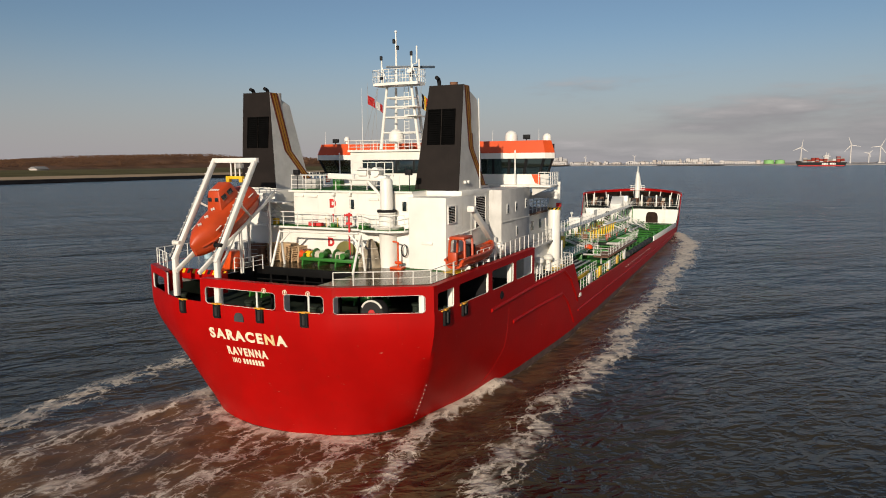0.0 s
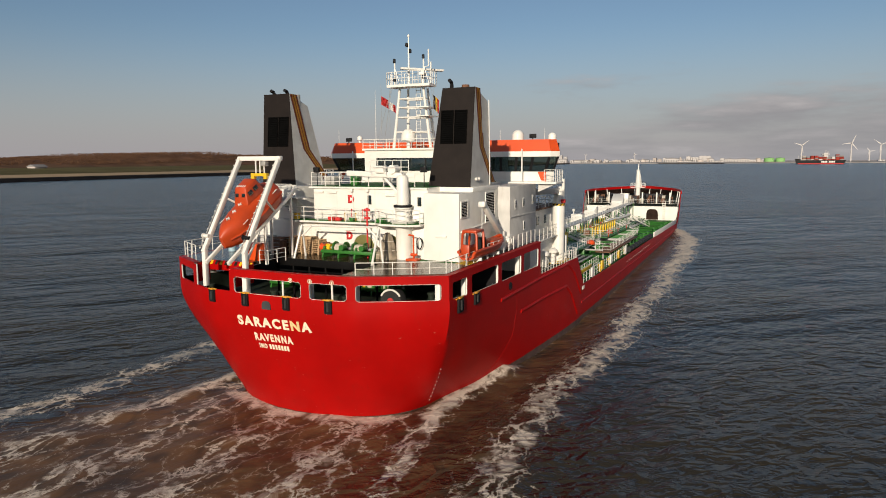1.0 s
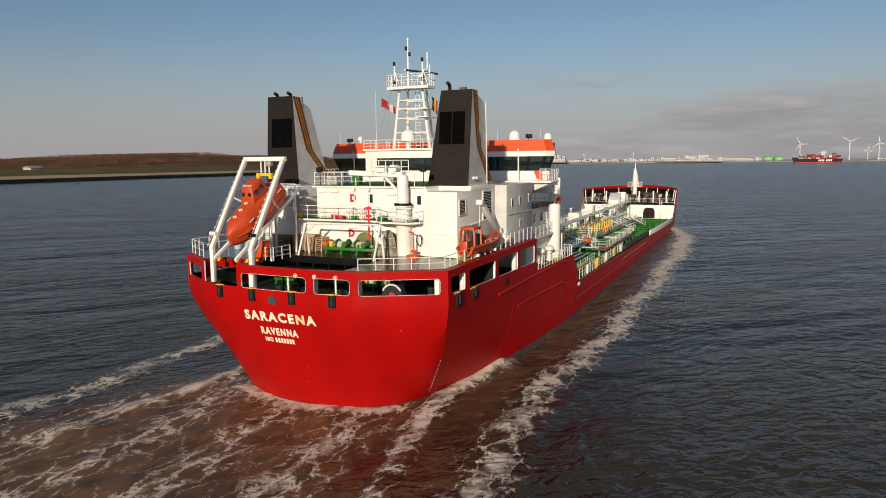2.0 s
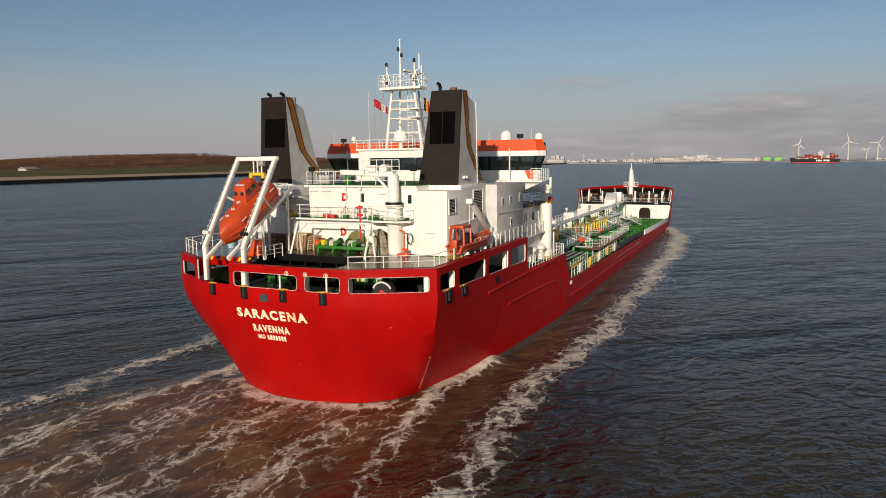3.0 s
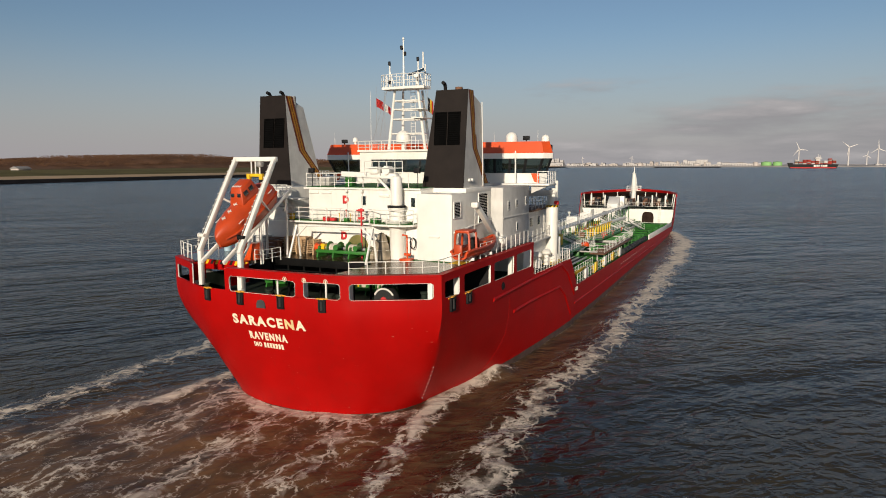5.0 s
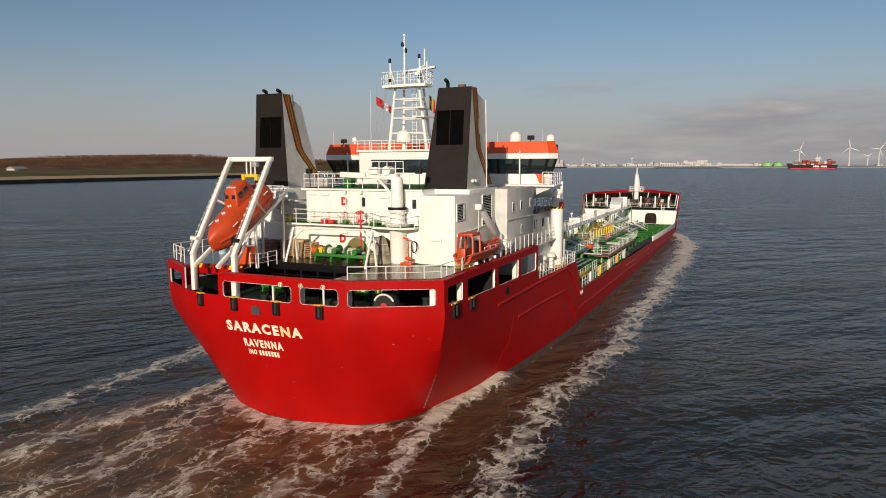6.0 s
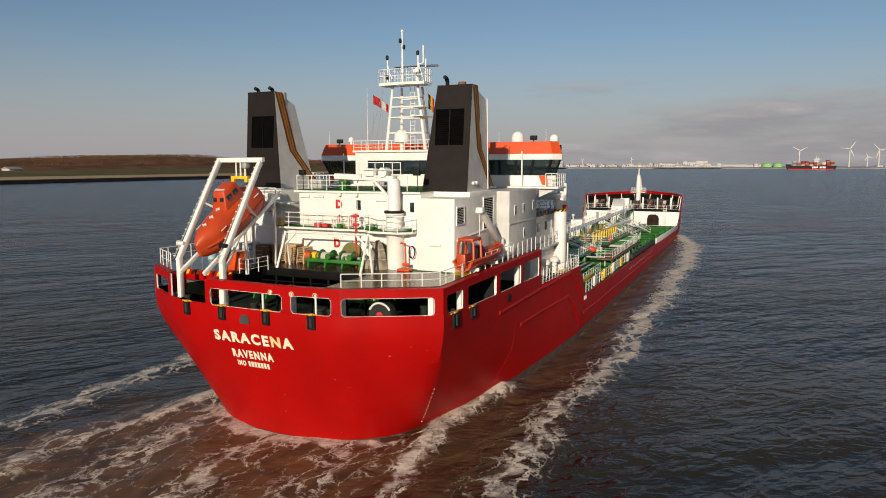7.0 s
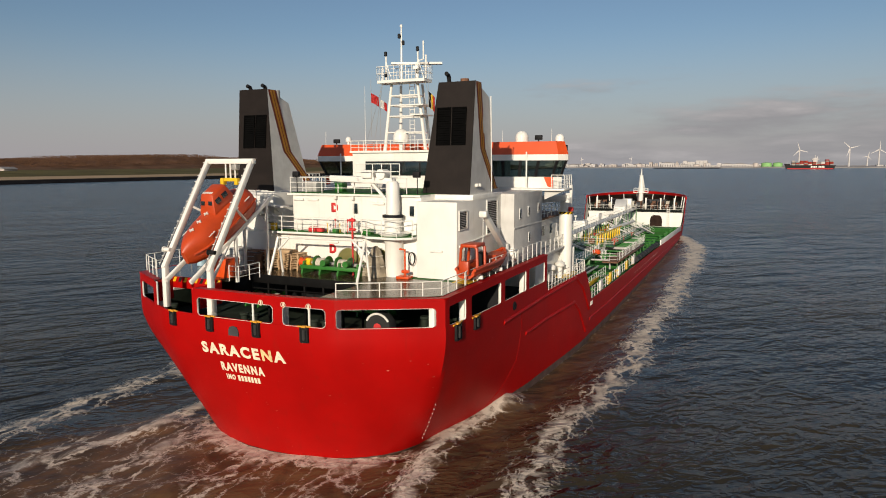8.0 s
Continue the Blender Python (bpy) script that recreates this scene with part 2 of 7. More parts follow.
    base = blend(ranged(patch.outputs["Fac"], 0.35, 0.65), (0.019, 0.018, 0.014, 1), (0.033, 0.027, 0.017, 1))
    base = blend(calc("MULTIPLY", churn.outputs["Fac"], ranged(boil.outputs["Fac"], 0.3, 0.62, 0.35, 1.0)), base, (0.145, 0.077, 0.035, 1))
    # lace: thin bright ridges of a warped noise, thickened by the density
    drift = noise_of(0.5, 6, (1, 0.7, 1), 0.0, 0.62)
    shove = n.new("ShaderNodeVectorMath")
    shove.operation = "SCALE"
    shove.inputs["Scale"].default_value = 3.2
    l.new(drift.outputs["Color"], shove.inputs[0])
    there = n.new("ShaderNodeVectorMath")
    there.operation = "ADD"
    l.new(geo.outputs["Position"], there.inputs[0])
    l.new(shove.outputs["Vector"], there.inputs[1])

    def cells(scale, stretch):
        mp = n.new("ShaderNodeMapping")
        mp.inputs["Scale"].default_value = (1, stretch, 0.2)
        l.new(there.outputs["Vector"], mp.inputs["Vector"])
        v = n.new("ShaderNodeTexVoronoi")
        v.feature = "DISTANCE_TO_EDGE"
        v.inputs["Scale"].default_value = scale
        l.new(mp.outputs["Vector"], v.inputs["Vector"])
        return v.outputs["Distance"]

    ridge = calc("SUBTRACT", 1.0, calc("MULTIPLY", cells(1.0, 0.42), 3.9), True)
    ridge2 = calc("SUBTRACT", 1.0, calc("MULTIPLY", cells(3.1, 0.8), 3.3), True)
    lace = calc("ADD", calc("MULTIPLY", ridge, 0.6), calc("MULTIPLY", ridge2, 0.4))
    cut = calc("SUBTRACT", calc("ADD", lace, calc("MULTIPLY", foam.outputs["Fac"], 1.05)), 1.08)
    white = calc("MULTIPLY", ranged(cut, 0.0, 0.42), ranged(foam.outputs["Fac"], 0.02, 0.25))
    breakup = noise_of(1.7, 6, (1, 0.6, 1), 0.0, 0.68)
    white = calc("MULTIPLY", white, ranged(calc("ADD", breakup.outputs["Fac"], calc("MULTIPLY", foam.outputs["Fac"], 0.12)), 0.40, 0.62, 0.25, 1.0))
    # thick froth where the crests break: soft, ragged at its rim
    froth = noise_of(0.62, 5, (1, 0.75, 1), 0.0, 0.6, 0.6)
    holes = noise_of(2.6, 4, (1, 0.8, 1), 0.0, 0.6, 0.3)
    thick = calc("ADD", foam.outputs["Fac"], calc("MULTIPLY", calc("SUBTRACT", froth.outputs["Fac"], 0.5), 1.5))
    pits = calc("SUBTRACT", 1.0, calc("MULTIPLY", cells(0.9, 0.7), 2.6), True)
    solid = calc("ADD", calc("MULTIPLY", pits, 0.5), calc("MULTIPLY", holes.outputs["Fac"], 0.9))
    thick = calc("MULTIPLY", ranged(thick, 0.58, 0.94), ranged(solid, 0.38, 0.76, 0.08, 0.85))
    white = calc("MAXIMUM", calc("MULTIPLY", white, 0.95), thick)
    col = blend(white, base, (0.66, 0.575, 0.47, 1))
    l.new(col, b.inputs["Base Color"])
    l.new(calc("MAXIMUM", ranged(white, 0.0, 1.0, 0.2, 0.85), calc("MULTIPLY", churn.outputs["Fac"], 0.5)), b.inputs["Roughness"])
    b.inputs["IOR"].default_value = 1.29
    return m


WATER = water_material()


# ---- mesh helpers ----
ORIGIN = {}


def thing(name, at, label, category, group="", kind=""):
    """A top-level thing: an empty at its base; its parts are given in the tanker's or the place's axes."""
    e = new(name)
    e.empty_display_size = 0.3
    e.location = at
    ORIGIN[e] = Vector(at)
    return tagged(e, label, category, group, kind)


def root(ob):
    while ob.parent:
        ob = ob.parent
    return ob


def part(name, bm, material, parent, label="", sharp=32, smooth=True):
    """One mesh object under a thing or a part."""
    at = ORIGIN.get(root(parent), Vector((0, 0, 0)))
    bmesh.ops.recalc_face_normals(bm, faces=bm.faces)
    bm.transform(Matrix.Translation(-at))
    me = bpy.data.meshes.new(name)
    bm.to_mesh(me)
    bm.free()
    for mt in material if isinstance(material, (list, tuple)) else (material,):
        me.materials.append(mt)
    if smooth:
        me.shade_smooth()
        me.set_sharp_from_angle(angle=radians(sharp))
    ob = new(name, me)
    ob.parent = parent
    if label:
        tagged(ob, label)
    return ob


def mesh():
    return bmesh.new()


def box(bm, x0, x1, y0, y1, z0, z1, bevel=0.0, m=None):
    c = [bm.verts.new((x, y, z)) for z in (z0, z1) for y in (y0, y1) for x in (x0, x1)]
    fs = [bm.faces.new([c[i] for i in q]) for q in ((0, 2, 3, 1), (4, 5, 7, 6), (0, 1, 5, 4), (2, 6, 7, 3), (0, 4, 6, 2), (1, 3, 7, 5))]
    if bevel:
        es = {e for f in fs for e in f.edges}
        r = bmesh.ops.bevel(bm, geom=list(es), offset=bevel, segments=2, affect="EDGES", profile=0.5)
        c = list({v for f in r["faces"] for v in f.verts} | {v for v in c if v.is_valid})
    if m is not None:
        bmesh.ops.transform(bm, matrix=m, verts=[v for v in c if v.is_valid])
    return bm


def tube(bm, p, q, r, n=7, r2=None, caps=True):
    p, q = Vector(p), Vector(q)
    r2 = r if r2 is None else r2
    d = (q - p).normalized()
    a = d.orthogonal().normalized()
    b = d.cross(a)
    rings = []
    for c, rad in ((p, r), (q, r2)):
        rings.append([bm.verts.new(c + (a * math.cos(2 * math.pi * k / n) + b * math.sin(2 * math.pi * k / n)) * rad) for k in range(n)])
    for k in range(n):
        bm.faces.new((rings[0][k], rings[0][(k + 1) % n], rings[1][(k + 1) % n], rings[1][k]))
    if caps:
        bm.faces.new(rings[0][::-1])
        bm.faces.new(rings[1])
    return bm


def sweep(bm, pts, section):
    """One continuous skin: a section of (sideways, upward) offsets carried along a line of points."""
    pts = [Vector(p) for p in pts]
    dirs = [(q - p).normalized() for p, q in zip(pts, pts[1:])]
    up = Vector((0, 0, 1)) if abs(dirs[0].z) < 0.9 else Vector((0, 1, 0))
    rings, last = [], len(pts) - 1
    for i, p in enumerate(pts):
        d = dirs[0] if i == 0 else dirs[-1] if i == last else (dirs[i - 1] + dirs[i]).normalized()
        side = d.cross(up)
        side = side.normalized() if side.length > 0.05 else d.orthogonal().normalized()
        if rings and side.dot(was) < 0:
            side = -side
        was = side
        lift = side.cross(d)
        up = lift if abs(d.z) > 0.9 else up
        rings.append([bm.verts.new(p + side * u + lift * v) for u, v in section])
    n = len(section)
    for r0, r1 in zip(rings, rings[1:]):
        for k in range(n):
            bm.faces.new((r0[k], r0[(k + 1) % n], r1[(k + 1) % n], r1[k]))
    bm.faces.new(rings[0][::-1])
    bm.faces.new(rings[-1])
    return bm


def pipe(bm, pts, r, n=7):
    return sweep(bm, pts, [(r * math.cos(2 * math.pi * k / n), r * math.sin(2 * math.pi * k / n)) for k in range(n)])


def beam(bm, p, q, w, h):
    """A square bar from p to q: w across, h deep."""
    p, q = Vector(p), Vector(q)
    d = q - p
    m = Matrix.Translation(p) @ d.to_track_quat("Y", "Z").to_matrix().to_4x4()
    return box(bm, -w / 2, w / 2, 0, d.length, -h / 2, h / 2, min(w, h) * 0.12, m)


def prism(bm, poly, axis, a, b):
    """A polygon in the other two axes, drawn out along axis from a to b."""
    def at(u, v, w):
        return {"x": (w, u, v), "y": (u, w, v), "z": (u, v, w)}[axis]
    lo = [bm.verts.new(at(u, v, a)) for u, v in poly]
    hi = [bm.verts.new(at(u, v, b)) for u, v in poly]
    bm.faces.new(lo)
    bm.faces.new(hi[::-1])
    for k in range(len(poly)):
        bm.faces.new((lo[k], lo[(k + 1) % len(poly)], hi[(k + 1) % len(poly)], hi[k]))
    return bm


def lathe(bm, at, prof, n=16, m=None):
    """A profile of (radius, height) turned about the upright axis at a place."""
    at = Vector(at)
    rings = []
    for r, h in prof:
        rings.append([bm.verts.new(at + Vector((r * math.cos(2 * math.pi * k / n), r * math.sin(2 * math.pi * k / n), h))) for k in range(n)])
    for r0, r1 in zip(rings, rings[1:]):
        for k in range(n):
            bm.faces.new((r0[k], r0[(k + 1) % n], r1[(k + 1) % n], r1[k]))
    bm.faces.new(rings[0][::-1])
    bm.faces.new(rings[-1])
    if m is not None:
        bmesh.ops.transform(bm, matrix=m, verts=[v for r in rings for v in r])
    return bm


def dome(bm, at, r, cyl=0.6, n=16):
    prof = [(r * 0.72, 0), (r, 0.08 * r), (r, cyl * r)]
    prof += [(r * math.cos(a), cyl * r + r * math.sin(a)) for a in np.linspace(0.2, 1.5, 6)]
    return lathe(bm, at, prof, n)


POST = {}


def railing(parent, pts, h=1.0, step=1.5, bars=3, material=None, name="railing"):
    """Rail bars along a line of deck points, with separate stanchions."""
    material = material or WHITE
    rail = None
    for k in range(bars, 0, -1):
        bm = mesh()
        pipe(bm, [Vector(p) + Vector((0, 0, h * k / bars)) for p in pts], 0.026 if k == bars else 0.018, 5)
        bar = part("rail_bar" if rail else name, bm, material, rail or parent)
        rail = rail or bar
    key = (h, material.name)
    if key not in POST:
        pb = mesh()
        tube(pb, (0, 0, 0), (0, 0, h), 0.03, 6)
        me = bpy.data.meshes.new("post")
        pb.to_mesh(me)
        pb.free()
        me.materials.append(material)
        POST[key] = me
    at = ORIGIN.get(root(parent), Vector((0, 0, 0)))
    done = []
    for p, q in zip(pts, pts[1:]):
        p, q = Vector(p), Vector(q)
        k = max(1, round((q - p).length / step))
        for i in range(k + 1):
            w = p.lerp(q, i / k)
            if all((w - d).length > 0.25 for d in done):
                done.append(w)
                o = new("post", POST[key])
                o.parent = rail
                o.location = w - at
    return rail


# ---- water and shores ----
def water_sheet():
    bm = mesh()
    ring = [bm.verts.new((9000 * math.cos(a), 9000 * math.sin(a), 0)) for a in np.linspace(0, 2 * math.pi, 97)[:-1]]
    bm.faces.new(ring)
    me = bpy.data.meshes.new("water")
    bm.to_mesh(me)
    bm.free()
    me.materials.append(WATER)
    tagged(new("water", me), "grey-brown rippled river estuary water", "water", kind="structure")


water_sheet()


def wake_sheet():
    """The wake that the tanker drags along: bow-wave crests, quarter wave and churned water astern."""
    xs = np.concatenate([np.arange(-60, -26, 1.5), np.arange(-26, 26, 0.36), np.arange(26, 61, 1.5)])
    ys = np.concatenate([np.arange(-95, -30, 0.7), np.arange(-30, 60, 0.36), np.arange(60, 172, 0.8)])
    X, Y = np.meshgrid(xs, ys)
    A = np.abs(X)

    def bell(v, w):
        return np.exp(-(v / w) ** 2)

    port = (X < 0) * 1.0
    crest = np.interp(Y, [-95, -30, -5, 6, 12, 20, 30, 50, 70, 92, 106, 118, 128, 136], [27, 18.5, 15.2, 14.2, 14.3, 15.0, 15.6, 16.0, 16.1, 16.2, 15.7, 13.9, 11.6, 9.5])
    crest = crest + port * np.interp(Y, [-95, -20, 10, 30, 60], [0, 0.8, 1.5, 1.0, 0])
    wide = np.interp(Y, [-95, -20, 10, 60, 110, 136], [4.2, 2.6, 1.75, 1.95, 2.2, 1.4])
    power = np.interp(Y, [-95, -40, 0, 60, 105, 128, 138], [0.25, 0.42, 0.68, 0.82, 1.0, 1.0, 0.0])
    wobble = 0.3 * np.sin(Y * 0.23 + np.sign(X)) + 0.25 * np.sin(Y * 0.61 + 2 * np.sign(X)) + 0.2 * np.sin(Y * 1.37)
    off = A - crest - wobble * (Y < 120)
    foam = power * bell(off, wide)
    foam = np.maximum(foam, 0.42 * power * bell(off + wide * 0.8, wide * 1.5))
    # churned stern wake
    half = np.interp(Y, [-95, -30, 3, 10, 16], [15, 11.5, 8.6, 8.6, 8.9]) + port * np.interp(Y, [-95, -30, -4, 4, 9], [9, 6.5, 4.4, 2.7, 0.6])
    stern = 1 / (1 + np.exp((A - half) / 0.8)) / (1 + np.exp((Y - 7.5) / 1.2))
    foam = np.maximum(foam, stern * (0.45 + 0.15 * np.cos(X * 1.15 + 0.4 * np.sin(Y * 0.3))))
    foam = np.maximum(foam, (0.55 + 0.12 * port) * stern * bell(A - half * (0.86 + 0.1 * port), 0.9))
    near = np.interp(Y, [-8, 2, 5.5, 9], [0.2, 0.6, 1.0, 1.0])
    foam = np.maximum(foam, near * stern * bell(Y - 4.4 - 0.05 * X ** 2, 1.9))
    # quarter wave that rolls off the hull
    quarter = np.interp(Y, [-10, 4, 10, 17.5, 22], [12.0, 8.9, 8.3, 9.6, 10.2])
    qp = np.interp(Y, [-14, 2, 8, 17, 19, 20], [0.3, 0.75, 0.85, 1.0, 0.6, 0.0])
    foam = np.maximum(foam, qp * bell(A - quarter, 1.15))
    side = np.interp(Y, [20, 40, 130, 140], [0.42, 0.34, 0.4, 0.0]) * (Y > 19)
    foam = np.maximum(foam, side * bell(A - np.interp(Y, [20, 32, 45, 120], [9.9, 10.9, 11.5, 11.4]), 0.5))
    # browner to starboard: churned silt, plus the red hull's reflection put into the colour
    churn = np.maximum(stern, 1 / (1 + np.exp((A - crest + 0.6) / 0.9)) * (Y < 140) * np.interp(Y, [-95, -10, 60, 140], [0.5, 0.55, 0.7, 0.5]) * (1 - 0.6 * port * (Y < 40)))
    rnd = np.random.RandomState(4)
    Z = np.zeros_like(X)
    for k in range(26):
        a, w = rnd.uniform(0, 6.28), rnd.uniform(0.5, 2.4)
        Z += rnd.uniform(0.4, 1) / w * np.sin(w * (X * math.cos(a) + Y * math.sin(a)) + rnd.uniform(0, 6.28))
    Z = 0.06 + 0.03 * Z * churn + 0.34 * power * bell(off, wide * 1.2) + 0.55 * qp * bell(A - quarter, 1.0) * np.interp(Y, [0, 10, 17, 20], [0.2, 0.6, 1.2, 0])
    edge = np.clip(np.minimum(np.minimum(X + 60, 60 - X) / 6, np.minimum(Y + 95, 172 - Y) / 8), 0, 1)
    Z = 0.02 + np.maximum(Z - 0.02, 0.0) * edge
    foam *= edge
    churn *= edge
    verts = np.stack([X, Y, Z], -1).reshape(-1, 3)
    nx, ny = len(xs), len(ys)
    i = (np.arange(ny - 1)[:, None] * nx + np.arange(nx - 1)[None, :]).ravel()
    faces = np.stack([i, i + 1, i + nx + 1, i + nx], 1)
    me = bpy.data.meshes.new("wake")
    me.from_pydata(verts.tolist(), [], faces.tolist())
    for key, v in (("foam", foam), ("churn", churn)):
        me.attributes.new(key, "FLOAT", "POINT").data.foreach_set("value", v.ravel().astype(np.float32))
    me.materials.append(WATER)
    me.shade_smooth()
    return tagged(new("wake", me), "churned brown wake with lacy white foam", "wake", kind="stuff")


WAKE = wake_sheet()
ABOARD = [WAKE]


# ---- shores and far things ----
def strip_mesh(name, left, right, z_left, z_right, material, label, category, kind="structure"):
    bm = mesh()
    prev = None
    for (a, b), (c, d), zl, zr in zip(left, right, z_left, z_right):
        row = [bm.verts.new((a, b, zl)), bm.verts.new((c, d, zr)), bm.verts.new((c, d, -2)), bm.verts.new((a, b, -2))]
        if prev:
            for k in range(4):
                bm.faces.new((prev[k], row[k], row[(k + 1) % 4], prev[(k + 1) % 4]))
        prev = row
    bmesh.ops.recalc_face_normals(bm, faces=bm.faces)
    me = bpy.data.meshes.new(name)
    bm.to_mesh(me)
    bm.free()
    me.materials.append(material)
    return tagged(new(name, me), label, category, kind=kind)


# near bank: basalt toe, sand, grassed dyke; runs ahead on the port side
BANK_Y = [-600 + 100 * k for k in range(33)]
def bank_x(y, off):
    return -540 - off - 0.00002 * max(y - 600, 0) ** 2 * (1 if y > 600 else 0) + 6 * math.sin(y * 0.011)
bank = [(0, 0.6), (9, 3.4), (45, 5.0), (60, 5.2), (190, 8.0), (420, 9.0)]
for (o0, h0), (o1, h1), mt, nm, lb in zip(bank, bank[1:], (STONE, SAND, SAND, GRASS, GRASS),
        ("stone_bank", "beach", "upper_beach", "grass_dyke", "meadow"),
        ("dark basalt toe of the river bank", "pale sand strip along the river bank", "pale sand above the bank", "winter grass on the dyke", "dull green winter meadow")):
    strip_mesh(nm, [(bank_x(y, o0), y) for y in BANK_Y], [(bank_x(y, o1), y) for y in BANK_Y], [h0] * 33, [h1] * 33, mt, lb, "bank")


def rise(x, y):
    """Height of the dune ground behind the meadow."""
    k = min(max((-1000 - x) / 160, 0.0), 1.0)
    long = 12 + 13 * math.exp(-((y - 1150) / 170) ** 2) + 11 * math.exp(-((y - 1500) / 330) ** 2) + 5 * math.exp(-((y - 800) / 70) ** 2) + 3 * math.exp(-((y - 930) / 60) ** 2) + 1.2 * math.sin(y * 0.013) + 1.0 * math.sin(y * 0.037)
    return 8 + (long - 2) * k * k * (3 - 2 * k)


def dune():
    ys, xs = list(range(100, 3400, 25)), list(range(-940, -1700, -40))
    vs = [(x + 10 * math.sin(y * 0.02), y, rise(x, y) + 0.3) for y in ys for x in xs]
    n = len(xs)
    fs = [(r * n + c, r * n + c + 1, (r + 1) * n + c + 1, (r + 1) * n + c) for r in range(len(ys) - 1) for c in range(n - 1)]
    me = bpy.data.meshes.new("dune")
    me.from_pydata(vs, [], fs)
    me.materials.append(WOODS)
    me.shade_smooth()
    tagged(new("dune", me), "low dune ridge behind the winter meadow", "dune", kind="structure")


dune()


def woods(name, n, seed):
    """A bare winter wood on the dunes: many small ragged crowns on stems, one stuff object."""
    r = random.Random(seed)
    vs, fs = [], []
    for _ in range(n):
        y = r.uniform(150, 3000)
        x = -1060 - 480 * r.random() ** 1.4
        g = rise(x, y)
        h = r.uniform(5, 7.5)
        w = h * r.uniform(0.24, 0.36)
        for _ in range(5):
            cx, cy, cz = x + r.uniform(-w, w) * 2, y + r.uniform(-w, w) * 2, g + h * r.uniform(0.0, 0.85)
            s = w * r.uniform(0.35, 0.7)
            b = len(vs)
            for k in range(5):
                a = k * 1.2566 + r.uniform(-0.4, 0.4)
                vs.append((cx + s * math.cos(a) * r.uniform(0.6, 1.2), cy + s * math.sin(a) * r.uniform(0.6, 1.2), cz + s * r.uniform(-0.5, 0.3)))
            vs.append((cx + r.uniform(-0.5, 0.5), cy, cz + s * r.uniform(0.3, 0.8)))
            vs.append((cx, cy, cz - s * r.uniform(0.5, 0.9)))
            for k in range(5):
                fs.append((b + k, b + (k + 1) % 5, b + 5))
                fs.append((b + (k + 1) % 5, b + k, b + 6))
    me = bpy.data.meshes.new(name)
    me.from_pydata(vs, [], fs)
    me.materials.append(WOODS)
    return tagged(new(name, me), "bare brown winter woods on low dunes", "woods", kind="stuff")


woods("dune_woods", 17000, 3)


def barn():
    at = (-905, 612, 8.2)
    b = thing("barn", at, "low pale farm building on the dyke meadow", "house")
    bm = mesh()
    box(bm, -914, -897, 600, 618, 8.0, 11.0)
    part("wall", bm, HAZE2, b)
    bm = mesh()
    prism(bm, [(-915.5, 11.0), (-895.5, 11.0), (-905.5, 14.2)], "y", 599, 619)
    part("roof", bm, FARD, b, "grey pitched roof")


barn()

# far bank with the harbour
FAR = [(-4200, 3300), (-2400, 2900), (-700, 2620), (0, 2650), (800, 2800), (1900, 2900), (3600, 2900)]
strip_mesh("far_quay", FAR, [(x, y + 20) for x, y in FAR], [3.0] * 7, [5.0] * 7, FARD, "dark quay line of the far bank", "bank")
strip_mesh("far_land", [(x, y + 20) for x, y in FAR], [(x * 1.6, y + 1900) for x, y in FAR], [5.0] * 7, [6.0] * 7, HAZE2, "flat land of the far bank", "bank")


strip_mesh("mole", [(-275, 2436), (-60, 2436)], [(-275, 2444), (-60, 2444)], [2.6] * 2, [2.6] * 2, STONE, "dark stone mole before the far harbour", "bank")


def far_line(x):
    return float(np.interp(x, [p[0] for p in FAR], [p[1] for p in FAR]))


